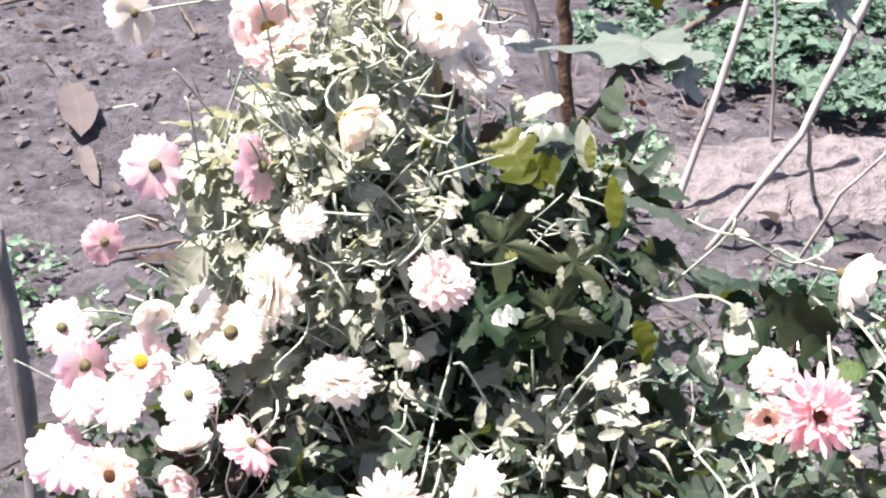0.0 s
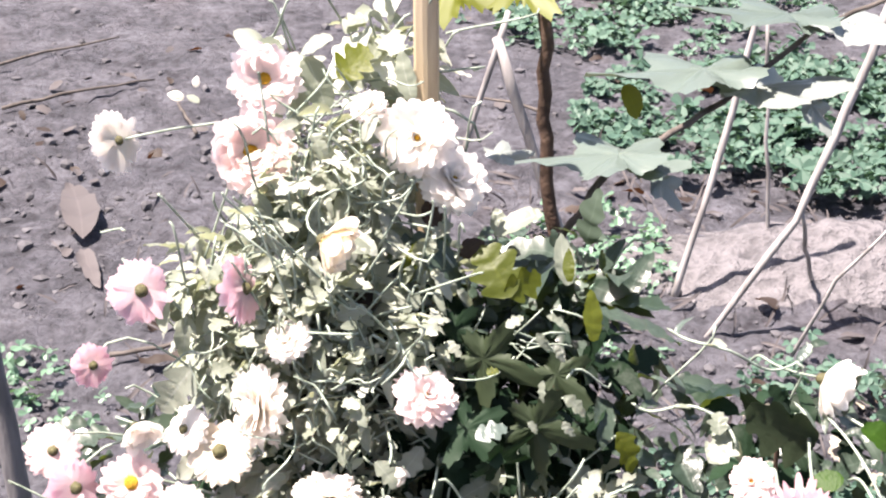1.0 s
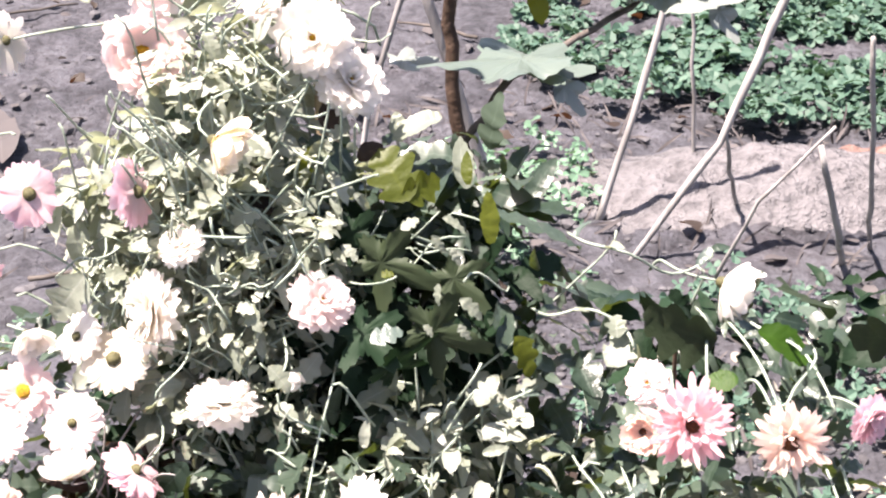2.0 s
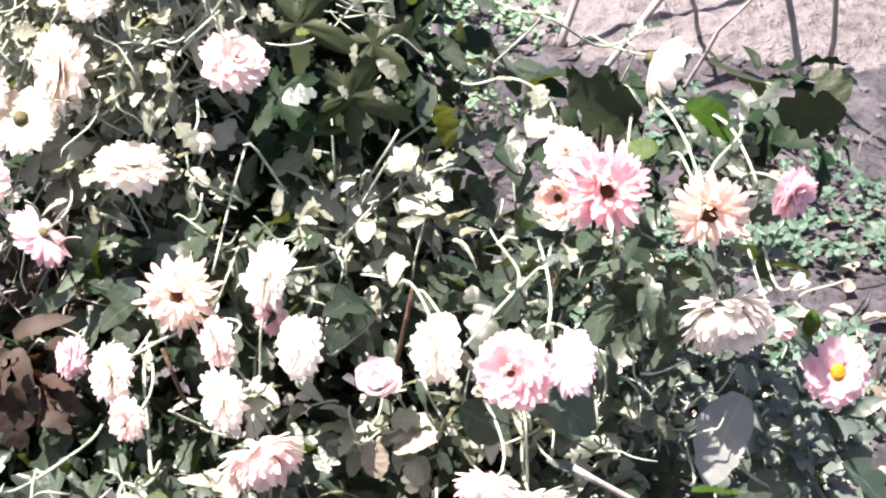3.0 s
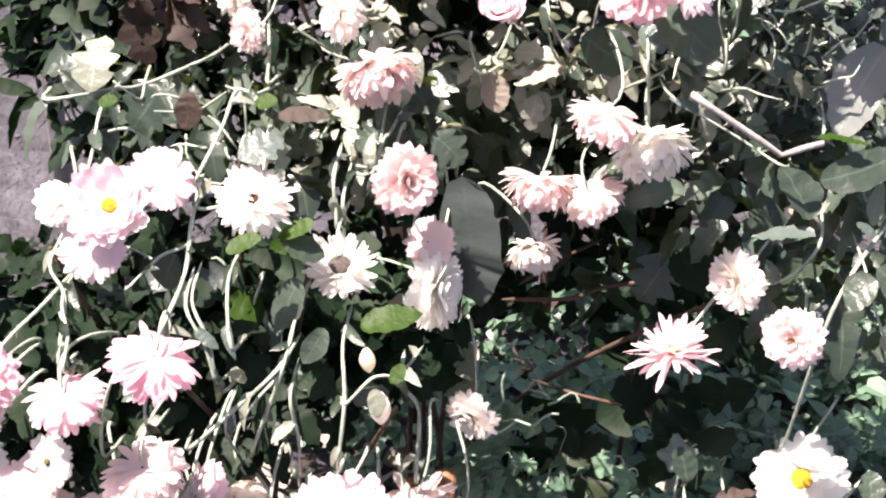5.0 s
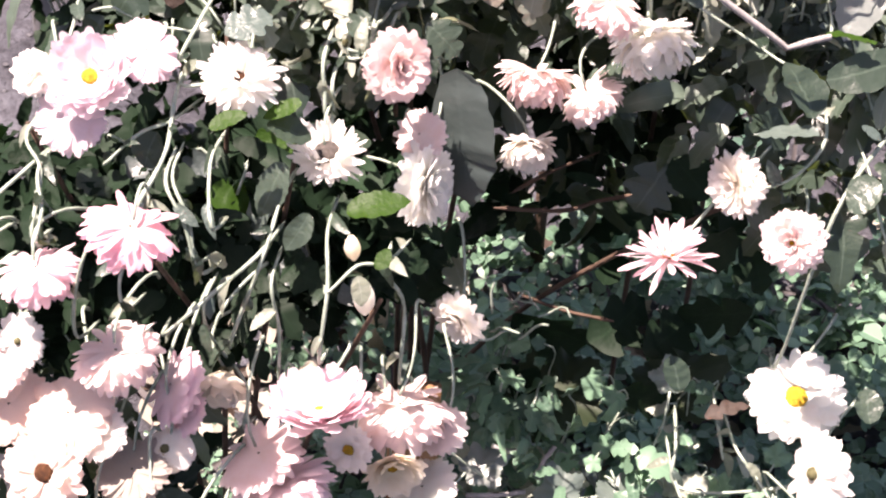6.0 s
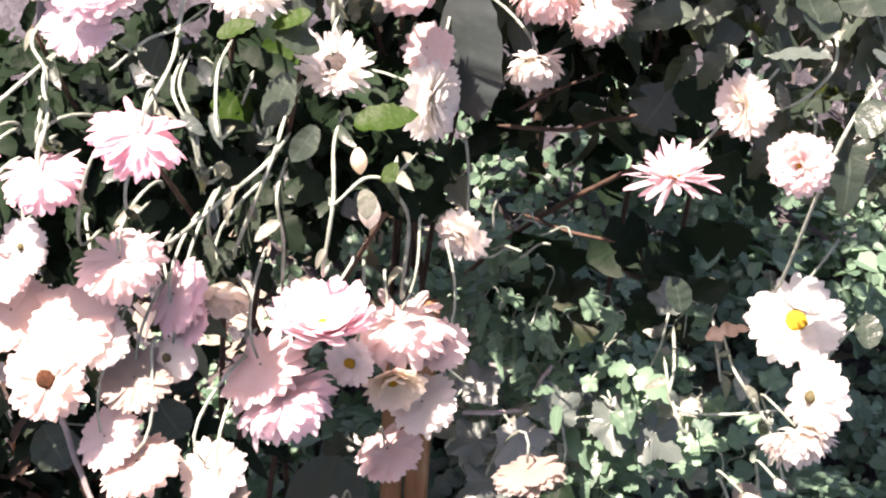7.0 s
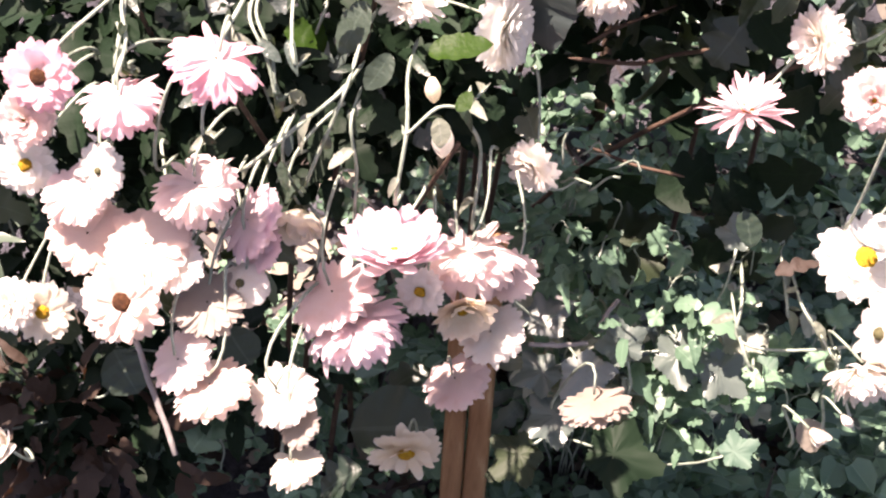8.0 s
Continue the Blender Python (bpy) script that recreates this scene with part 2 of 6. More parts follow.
def crooked(points, wobble, rng, n=6):
    """A polyline with more points and a small random sway."""
    pts = [Vector(p) for p in points]
    out = []
    for a, b in zip(pts, pts[1:]):
        for i in range(n):
            out.append(a.lerp(b, i / n) + Vector([rng.gauss(0, wobble) for _ in range(3)]) * (1 if out else 0))
    return out + [pts[-1]]


# ---- flower heads: petals, centre, calyx (unit radius, facing +z) ----
# rings of petals: count, length, width, rise at the base, further rise towards the tip (degrees)
RINGS = {
    "open": [(34, 1.0, 0.27, 2, -12), (30, 0.95, 0.27, 7, -8), (22, 0.74, 0.26, 18, 4)],
    "cupopen": [(44, 1.0, 0.26, 16, 24), (40, 0.96, 0.25, 22, 26), (28, 0.80, 0.24, 32, 26)],
    "cup": [(18, 1.05, 0.46, 30, 34), (17, 1.0, 0.44, 40, 34), (13, 0.9, 0.38, 54, 32), (9, 0.7, 0.32, 66, 20)],
    "mop": [(34, 1.0, 0.27, -14, -16), (34, 1.0, 0.27, -5, -12), (33, 0.98, 0.27, 4, -9), (30, 0.93, 0.27, 14, -4), (24, 0.83, 0.27, 26, 4), (20, 0.66, 0.22, 38, 8), (16, 0.46, 0.17, 60, 14)],
    "daisy": [(48, 1.0, 0.25, 6, 16), (46, 0.97, 0.25, 10, 14), (32, 0.84, 0.24, 15, 12)],
    "nod": [(42, 0.96, 0.21, -6, 40), (48, 1.0, 0.21, 4, 52), (48, 1.0, 0.20, 14, 58), (40, 0.96, 0.20, 26, 58), (30, 0.86, 0.19, 40, 46), (22, 0.7, 0.18, 56, 30)],
    "shaggy": [(34, 0.94, 0.16, -24, -30), (38, 1.0, 0.16, -8, -26), (38, 0.95, 0.15, 8, -18), (34, 0.82, 0.15, 24, -6), (26, 0.6, 0.13, 40, 8)],
    "star": [(24, 1.0, 0.14, 4, -10), (20, 0.95, 0.14, 18, -8), (14, 0.8, 0.13, 36, -4), (9, 0.55, 0.12, 60, 0)],
    "bud": [(11, 1.15, 0.5, 56, 46), (9, 1.1, 0.46, 66, 40), (7, 0.95, 0.4, 76, 30)],
}
CENTRE = {"nod": 0.2, "small": 0.15, "open": 0.23, "cupopen": 0.18, "cup": 0.2, "mop": 0.09, "daisy": 0.24, "shaggy": 0.27, "star": 0.09, "bud": 0.12}


def petals_mesh(style, seed):
    rng = random.Random(seed)
    bm = bmesh.new()
    along, rib = bm.verts.layers.float.new("along"), bm.verts.layers.float.new("rib")
    soft = []
    ragged = {"shaggy": 0.95, "star": 0.85, "nod": 0.55, "cupopen": 0.2, "daisy": 0.24, "mop": 0.24, "open": 0.35}.get(style, 0.35)
    lean = rng.uniform(0, 6.28)
    for count, length, width, rise, curl in RINGS[style]:
        for k in range(count):
            if rng.random() < 0.05 * ragged:
                continue
            turn = 2 * math.pi * (k + rng.uniform(-0.32, 0.32) * (0.6 + ragged)) / count
            size = length * (1 + rng.gauss(0, 0.075) * (0.6 + ragged))
            wide = width * rng.uniform(0.82, 1.18)
            a0 = radians(rise + rng.gauss(0, 3 + 10 * ragged) + 8 * math.cos(turn - lean))
            bend = radians(curl + rng.gauss(0, 6 + 20 * ragged))
            twist = rng.gauss(0, 0.08 + 0.4 * ragged)
            r, z, rows = 0.03, 0.0, []
            places = (0, 0.2, 0.42, 0.64, 0.82, 0.94, 1.0)
            steps = 6
            for i, s in enumerate(places):
                a = a0 + bend * s * s
                if i:
                    r += math.cos(a) * size * 0.97 * (s - places[i - 1])
                    z += math.sin(a) * size * 0.97 * (s - places[i - 1])
                w = wide * 1.1 * (0.35 + 0.65 * math.sin(math.pi * min(1, 0.12 + 0.58 * s))) * (1 - 0.62 * max(0, (s - 0.76) / 0.24) ** 2)
                tw = twist * s
                row = []
                for j in (-1, 0, 1):
                    lift = ((0.03 + 0.08 * ragged) * wide * (1 - 0.7 * s)) * (1 if j else -0.6)
                    tip = (rng.uniform(-0.01, 0.02) * size if j == 0 else rng.uniform(-0.05, 0.0) * size) if i == steps else 0
                    x, y, h = r + tip * math.cos(a), j * w * 0.5 * math.cos(tw), z + tip * math.sin(a) + lift + j * w * 0.5 * math.sin(tw)
                    v = bm.verts.new((x * math.cos(turn) - y * math.sin(turn), x * math.sin(turn) + y * math.cos(turn), h))
                    v[along], v[rib] = s, abs(j)
                    soft.append((-math.sin(a) * math.cos(turn), -math.sin(a) * math.sin(turn), math.cos(a)))
                    row.append(v)
                rows.append(row)
            for p, q in zip(rows, rows[1:]):
                bm.faces.new((p[0], q[0], q[1], p[1]))
                bm.faces.new((p[1], q[1], q[2], p[2]))
    return bm, soft


def petals_of(style, seed, material):
    """The petals as one mesh whose shading follows the rounded head more than each single petal."""
    bm, soft = petals_mesh(style, seed)
    me = mesh_of("petals", bm, material)
    own = [v.normal.copy() for v in me.vertices]
    me.normals_split_custom_set_from_vertices([(Vector(s) * 0.75 + n * 0.25).normalized() for s, n in zip(soft, own)])
    return me


def disc_mesh(radius, seed):
    """A domed centre of many tiny florets."""
    rng = random.Random(seed)
    bm = bmesh.new()
    bmesh.ops.create_icosphere(bm, subdivisions=3, radius=radius)
    for v in bm.verts:
        v.co *= 1 + rng.uniform(-0.10, 0.14)
        v.co.z = max(0.045, v.co.z * 0.55 + 0.05)
    return bm


def calyx_mesh(seed):
    """A shallow green cup with pointed scales behind the petals."""
    bm = bmesh.new()
    rings = []
    for r, z in ((0.03, -0.14), (0.08, -0.12), (0.13, -0.07), (0.16, 0.0)):
        rings.append([bm.verts.new((r * math.cos(2 * math.pi * k / 12), r * math.sin(2 * math.pi * k / 12), z + (0.06 if k % 2 and r > 0.15 else 0))) for k in range(12)])
    for a, b in zip(rings, rings[1:]):
        for k in range(12):
            bm.faces.new((a[k], a[(k + 1) % 12], b[(k + 1) % 12], b[k]))
    bm.faces.new(rings[0][::-1])
    return bm


PETALS, DISCS = {}, {}
CALYX_ME = mesh_of("calyx", calyx_mesh(1), CALYX)
DEAD_CALYX_ME = mesh_of("calyx", calyx_mesh(1), GREYBARK)
WORDS = {"white": "white", "purewhite": "bright white", "cream": "creamy white", "blush": "blush white", "pink": "pale pink", "rose": "rose pink",
         "peach": "faded peach", "lilac": "lilac pink", "grey": "shade-toned greyish"}
SHAPES = {"open": "open daisy-like", "cupopen": "cup-shaped open", "cup": "half-closed cupped", "mop": "full double", "daisy": "nodding daisy-like", "shaggy": "ragged wilting",
          "star": "star-shaped", "nod": "nodding domed double", "bud": "half-open bud of a"}
HUBS = {}
flowers_made = [0]
CLEARING = [(Vector((0.16, -0.42, 0.25)), 0.05), (Vector((0.20, -0.36, 0.33)), 0.04), (Vector((0.25, -0.40, 0.26)), 0.022), (Vector((0.33, -0.36, 0.28)), 0.02), (Vector((0.37, -0.325, 0.75)), 0.035), (Vector((0.355, -0.33, 0.665)), 0.025), (Vector((0.40, -0.33, 0.66)), 0.025), (Vector((0.285, -0.385, 0.742)), 0.025), (Vector((0.335, -0.383, 0.72)), 0.022)]  # leaves under gaps in the bush
HEADS = []  # place and radius of the heads that stand clear of leaves towards the sun


def flower(plant, p, facing, radius, style, colour, calyx=0.0, centre="", dead=False):
    """One chrysanthemum head with its centre, calyx and stalk."""
    k = flowers_made[0]
    flowers_made[0] += 1
    rng = random.Random(1000 + k)
    key = (style, colour, k % 3)
    if key not in PETALS:
        PETALS[key] = petals_of(style, 50 + len(PETALS), PETAL[colour])
    brown = centre != "yellow" and (centre == "brown" or style == "shaggy" or colour in ("pink", "peach", "rose") and k % 2 == 0)
    ckey = ("small" if centre in ("small", "tiny") else style, brown and centre != "tiny")
    if ckey not in DISCS:
        DISCS[ckey] = mesh_of("flower_centre", disc_mesh(CENTRE[ckey[0]], 7 + len(DISCS)), DISC_BROWN if brown else DISC)
    scale = radius * (1.0 if style in ("open", "daisy", "mop", "shaggy", "star") else 1.12 if style == "nod" else 1.28)
    m = frame_of(p, facing, rng.uniform(0, 6.28), scale)
    head = share("flower", PETALS[key], plant, m, f"{SHAPES[style]} {WORDS[colour]} chrysanthemum flower")
    share("flower_centre", DISCS[ckey], head, Matrix.Translation((0, 0, 0.02)), "dark brown withered centre" if brown else "yellow centre")
    share("calyx", DEAD_CALYX_ME if dead else CALYX_ME, head, Matrix.Scale(calyx or (1.05 if style in ("cup", "cupopen") else 0.22), 4), "withered grey calyx" if dead else "olive green calyx")
    if style in ("mop", "nod", "cup") and colour != "grey":
        HEADS.append((Vector(p), radius))
    f = Vector(facing).normalized()
    a = Vector(p) + f * radius * (0.25 if f.y > 0.3 else -0.2)
    hubs = HUBS[plant.name]
    h = min(hubs, key=lambda q: 1.6 * math.hypot(q[0] - a.x, q[1] - a.y) + abs(q[2] - a.z))
    wide = a.z > 0.85 and abs(h[0] - a.x) > 0.09
    h = Vector(h) + Vector((0, 0.04 if wide else 0.17, -0.02)) + Vector([rng.gauss(0, 0.03) for _ in range(3)])
    far, most = (h - a).length, 0.30 if wide else 0.08
    if far > most:
        h, far = a + (h - a) * most / far, most
    if a.z < 0.4:
        h = a + Vector((rng.gauss(0, 0.02), 0.07, -0.10))
        far = (h - a).length
    side = Vector((rng.gauss(0, 0.2), rng.gauss(0.1, 0.12), rng.gauss(0, 0.12))) * far
    rise = Vector((0, 0.3, 0.1)) if f.y > 0.3 else -f * 0.35
    pts = arc(a, rise * far + side, h, Vector((0, 0.1, -0.3)) * far + side * 0.5, 9)
    bm = bmesh.new()
    tube_into(bm, pts, [0.0010 + 0.0004 * i / 9 for i in range(10)], 6)
    part("stem", bm, STEM, plant)
    return head


def closed_bud(plant, p, way, length, material, label):
    """A closed bud: overlapping pointed scales round an egg shape."""
    bm = bmesh.new()
    rings = []
    for k in range(9):
        s = k / 8
        w = 0.30 * math.sin(math.pi * min(1, 0.10 + 0.88 * s)) ** 0.8
        rings.append([bm.verts.new((w * (1 + 0.10 * math.cos(5 * a)) * math.cos(a), w * (1 + 0.10 * math.cos(5 * a)) * math.sin(a), s)) for a in (2 * math.pi * i / 15 for i in range(15))])
    for a, b in zip(rings, rings[1:]):
        for k in range(15):
            bm.faces.new((a[k], a[(k + 1) % 15], b[(k + 1) % 15], b[k]))
    bm.faces.new(rings[0][::-1])
    bm.faces.new(rings[-1])
    bmesh.ops.transform(bm, matrix=frame_of(p, way, 0.3, length), verts=bm.verts)
    part("bud", bm, material, plant, label)


# ---- leaves ----
def leaf_bm(seed, lobes=3.0, depth=0.5, broad=0.34, droop=0.5, bm=None, m=None, steps=14):
    """A leaf of unit length along +x with lobed edges, folded along its rib and drooping towards the tip."""
    rng = random.Random(seed)
    bm = bm or bmesh.new()
    rib = bm.verts.layers.float.get("rib") or bm.verts.layers.float.new("rib")
    m = m or Matrix.Identity(4)
    fold, phase, sway = rng.uniform(0.1, 0.9), rng.uniform(-0.1, 0.1), rng.uniform(-0.2, 0.2)
    crumple = 0.012 if steps > 14 else 0.03
    rows = []
    for i in range(steps + 1):
        s = i / steps
        body = math.sin(math.pi * min(1, 0.06 + 0.94 * s) ** 0.8) ** 0.75
        notch = 1 - depth * (1 - abs(math.sin(math.pi * (lobes * s + phase))) ** 0.7) if lobes else 1
        z = -droop * s * s * 0.6
        row = []
        for j in (-1, 0, 1):
            w = broad * body * notch * rng.uniform(0.93, 1.07)
            x = s + (0.34 * w if j else 0) * min(1, (1 - s) * 8)
            v = bm.verts.new(m @ Vector((x, j * w + sway * s * s, z + abs(j) * w * fold * (1 - s) - abs(j) * 0.1 * w + rng.uniform(-1, 1) * crumple)))
            v[rib] = abs(j)
            row.append(v)
        rows.append(row)
    for p, q in zip(rows, rows[1:]):
        bm.faces.new((p[0], q[0], q[1], p[1]))
        bm.faces.new((p[1], q[1], q[2], p[2]))
    return bm


LEAVES = {tone: [mesh_of("leaf", leaf_bm(20 + k, 0 if k % 3 == 0 else 3.0, 0.58, 0.22 if k % 3 == 0 else 0.36, 0.3 + 0.35 * (k % 4)), LEAF[tone]) for k in range(8)] for tone in ("leaf", "dark", "grey", "yellow", "dry", "big", "straw", "clover")}
leaves_made = {}


def shades(p, size):
    """Whether a leaf at p would stand between a flower head and the sun."""
    for head, radius in HEADS:
        d = p - head
        along = d.dot(to_sun)
        if 0.01 < along < 0.3 and (d - to_sun * along).length < radius * 0.75 + size * 0.3:
            return True
    for place, radius in CLEARING:
        d = p - place
        along = d.dot(to_sun)
        if 0.008 < along < 0.5 and (d - to_sun * along).length < radius:
            return True
    return False


def leaf_pose(p, out, size, rng):
    """A leaf that grows away from the middle of its clump and faces mostly up."""
    way = Vector((out.x + rng.gauss(0, 0.6), out.y + rng.gauss(0, 0.6) - 0.25, out.z * 0.5 + rng.gauss(-0.1, 0.5))).normalized()
    up = Vector((rng.gauss(0, 0.55), rng.gauss(-0.2, 0.55), 1))
    up = (up - way * up.dot(way)).normalized()
    m = Matrix((way, up.cross(way), up)).transposed().to_4x4()
    m.translation = p
    return m @ Matrix.Scale(size, 4)


def leaf_clump(plant, centre, radii, count, size, tone):
    """Leaves scattered through an uneven ellipsoid; the front ones are parts, the inner ones one mesh."""
    if tone == "leaf":
        count, size = int(count * 0.72), size * 1.22
    seed = 300 + len(leaves_made)
    leaves_made[seed] = count
    rng = random.Random(seed)
    inner = bmesh.new()
    inner.verts.layers.float.new("rib")
    loose, stalks = 0, bmesh.new()
    kinds = ((3.0, 0.45, 0.38), (0, 0, 0.30), (0, 0, 0.18)) if tone == "grey" else ((3.0, 0.6, 0.36), (2.5, 0.55, 0.30), (0, 0, 0.20), (0, 0, 0.15))
    for k in range(count // (5 if tone == "grey" else 26)):
        a = Vector(centre) + Vector((rng.gauss(0, 0.55) * radii[0], rng.gauss(-0.15, 0.5) * radii[1], rng.gauss(-0.1, 0.55) * radii[2]))
        way = Vector((rng.gauss(0, 0.6), rng.gauss(-0.2, 0.5), rng.gauss(0.6, 0.6))) * rng.uniform(0.03, 0.06)
        tube_into(stalks, arc(a, way * 0.4, a + way, Vector((rng.gauss(0, 0.5), rng.gauss(0, 0.5), rng.gauss(0, 0.5))) * 0.025, 5), [0.0011] * 6, 5)
    tagged(part("foliage", stalks, STEM, plant), "thin pale side stalks", kind="stuff")
    for k in range(int(count * 1.2)):
        d = Vector((rng.gauss(0, 1), rng.gauss(0, 1), rng.gauss(0, 1))).normalized() * rng.random() ** 0.4
        p = Vector(centre) + Vector((d.x * radii[0], d.y * radii[1], d.z * radii[2])) * 1.15
        if shades(p, size):
            continue
        m = leaf_pose(p, d, size * rng.uniform(0.35, 1.35), rng)
        if d.y < -0.12 and k % 3 == 0:
            share("leaf", LEAVES[tone][k % 8], plant, m)
        else:
            leaf_bm(k, *rng.choice(kinds), rng.uniform(0.1, 1.2), inner, m, 13)
            loose += 1
    if loose:
        tagged(part("foliage", inner, LEAF[tone], plant), "dense lobed chrysanthemum leaves", kind="stuff")
    else:
        inner.free()


def thing(name, at, label, category, group=""):
    ob = new(name)
    ob.empty_display_size = 0.05
    ob.location = at
    return tagged(ob, label, category, group)


def single_leaf(plant, base, tip, facing, shape, tone, broad):
    """One leaf from its stalk end to its tip."""
    a, b, n = Vector(base), Vector(tip), Vector(facing)
    way = (b - a).normalized()
    n = (n - way * n.dot(way)).normalized()
    m = Matrix((way, n.cross(way), n)).transposed().to_4x4()
    m.translation = a
    m = m @ Matrix.Scale((b - a).length, 4)
    k = len(leaves_made) * 31 + int(broad * 100) + int(abs(base[0]) * 900)
    bm = leaf_bm(k, {"lobed": 3.0, "toothed": 5.0}.get(shape, 0), 0.22 if shape == "toothed" else 0.62, broad, 0.4 if shape == "lobed" else 0.22, steps=20 if shape == "toothed" else 14)
    ob = new("leaf", mesh_of("leaf", bm, LEAF[tone]))
    settle(ob, plant)
    ob.matrix_basis = m
    names = {"leaf": "dark green", "dark": "shade-darkened deep green", "grey": "pale sheen-toned grey-green", "yellow": "translucent backlit-toned yellow-green", "fresh": "fresh green", "big": "broad grey-green", "pale": "broad pale sheen-toned grey-green", "olive": "shade-darkened olive-green", "teal": "smooth dark grey-green", "clover": "fresh green", "dry": "brown dry", "straw": "faded straw-coloured"}
    return tagged(ob, f"{names[tone]} {'lobed' if shape == 'lobed' else 'oval'} leaf")


def stalk(plant, points, radius, material):
    """A bent stalk through the given places."""
    rng = random.Random(int(abs(points[0][0]) * 5000))
    pts = [Vector(p) for p in points]
    if material == STEM:
        pts = [pts[0] + (pts[0] - pts[1]).normalized() * 0.012 + Vector((0, 0.045, -0.015))] + pts + [pts[-1] + (pts[-1] - pts[-2]).normalized() * 0.012 + Vector((0, 0.045, -0.015))]
    out = []
    ext = [pts[0] * 2 - pts[1]] + pts + [pts[-1] * 2 - pts[-2]]
    for p0, p1, p2, p3 in zip(ext, ext[1:], ext[2:], ext[3:]):
        for i in range(5):
            s = i / 5
            out.append(0.5 * (2 * p1 + (p2 - p0) * s + (2 * p0 - 5 * p1 + 4 * p2 - p3) * s * s + (3 * p1 - p0 - 3 * p2 + p3) * s**3))
    out.append(pts[-1])
    bm = bmesh.new()
    n = len(out) - 1
    tube_into(bm, out, [radius * 0.55 * rng.uniform(0.85, 1.15) * (0.35 if i in (0, n) else 1) for i in range(n + 1)], 6)
    stem = part("stem", bm, material, plant)
    for i in range(3, n - 1, 5):
        p = out[i]
        way = (out[i + 1] - p).normalized() + Vector([rng.gauss(0, 0.7) for _ in range(3)])
        up = Vector((rng.gauss(0, 0.4), -0.4, 1))
        up = (up - way * up.dot(way) / way.length_squared).normalized()
        way.normalize()
        m = Matrix((way, up.cross(way), up)).transposed().to_4x4()
        m.translation = p
        if material == STEM and radius < 0.004:
            share("leaf", LEAVES[rng.choice(("leaf", "leaf", "grey", "big"))][rng.choice((0, 3, 6))], plant, m @ Matrix.Scale(rng.uniform(0.010, 0.024), 4))
    return stem


def tangle(plant, centre, radii, count, reach, material, label):
    """Thin side stalks that cross one another in all directions."""
    rng = random.Random(int(centre[0] * 7000) + count)
    bm = bmesh.new()
    for k in range(count):
        a = Vector(centre) + Vector([rng.gauss(0, 0.5) * r for r in radii])
        way = Vector((rng.gauss(0, 0.7), rng.gauss(-0.1, 0.35), rng.gauss(0.25, 0.6))).normalized() * reach * rng.uniform(0.5, 1.3)
        bend = [Vector([rng.gauss(0, 0.26) for _ in range(3)]) * way.length for _ in range(2)]
        tube_into(bm, arc(a, way * 0.4 + bend[0], a + way, way * 0.4 + bend[1], 7), [0.0011 - 0.00006 * i for i in range(8)], 5)
    tagged(part("foliage", bm, material, plant), label, kind="stuff")


# ---- ground ----
def ground_height(x, y):
    """Clods and hollows, a low bank of loose earth behind, nearly flat far away."""
    near = 1 / (1 + (math.hypot(x, y - 1.5) / 5) ** 4)
    h = 0.020 * noise.noise(Vector((x * 3.1, y * 3.1, 0.3))) + 0.018 * noise.noise(Vector((x * 9, y * 9, 4.0))) + 0.014 * noise.noise(Vector((x * 24, y * 27, 9.0)))
    bank = 0.05 * math.exp(-(((x - 1.0) / 0.7) ** 2) - ((y - 2.2) / 0.3) ** 2) - 0.05 * math.exp(-(((x - 0.9) / 0.9) ** 2) - ((y - 2.75) / 0.35) ** 2)
    return near * (h + bank)


def build_ground():
    def axis(lo, hi, step):
        inner = [lo + step * i for i in range(int((hi - lo) / step) + 1)]
        grow, out = step, []
        while sum(out) < 900:
            grow *= 1.35
            out.append(grow)
        left, right, a, b = [], [], inner[0], inner[-1]
        for g in out:
            a, b = a - g, b + g
            left.append(a)
            right.append(b)
        return left[::-1] + inner + right

    xs, ys = axis(-2.4, 2.6, 0.022), axis(-1.2, 5.2, 0.022)
    verts = [(x, y, ground_height(x, y)) for y in ys for x in xs]
    nx = len(xs)
    faces = [(j * nx + i, j * nx + i + 1, (j + 1) * nx + i + 1, (j + 1) * nx + i) for j in range(len(ys) - 1) for i in range(nx - 1)]
    me = bpy.data.meshes.new("ground")
    me.from_pydata(verts, [], faces)
    me.materials.append(SOIL)
    me.shade_smooth()
    tagged(new("ground", me), "dry greyish purple-brown garden soil with crumbs", "soil", kind="structure")


build_ground()


def scatter_clods():
    """Loose crumbs of earth and small stones on the soil."""
    rng = random.Random(5)
    bm = bmesh.new()
    base = bmesh.new()
    bmesh.ops.create_icosphere(base, subdivisions=1, radius=1)
    shape = [v.co.copy() for v in base.verts]
    tris = [[v.index for v in f.verts] for f in base.faces]
    base.free()
    verts, faces = [], []
    for k in range(5200):
        x, y = rng.uniform(-2.2, 2.4), rng.triangular(-0.6, 5.0, 1.6)
        r = 0.004 + 0.016 * rng.random() ** 4
        s = Vector((rng.uniform(0.7, 1.4), rng.uniform(0.7, 1.4), rng.uniform(0.5, 0.9))) * r
        z = ground_height(x, y) + r * 0.25
        n = len(verts)
        verts += [(x + c.x * s.x * rng.uniform(0.7, 1.2), y + c.y * s.y * rng.uniform(0.7, 1.2), z + c.z * s.z) for c in shape]
        faces += [tuple(n + i for i in t) for t in tris]
    bm.free()
    me = bpy.data.meshes.new("soil_crumbs")
    me.from_pydata(verts, [], faces)
    me.materials.append(STONE)
    tagged(new("soil_crumbs", me), "grey-brown earth crumbs and small stones", "clods", kind="stuff")


scatter_clods()


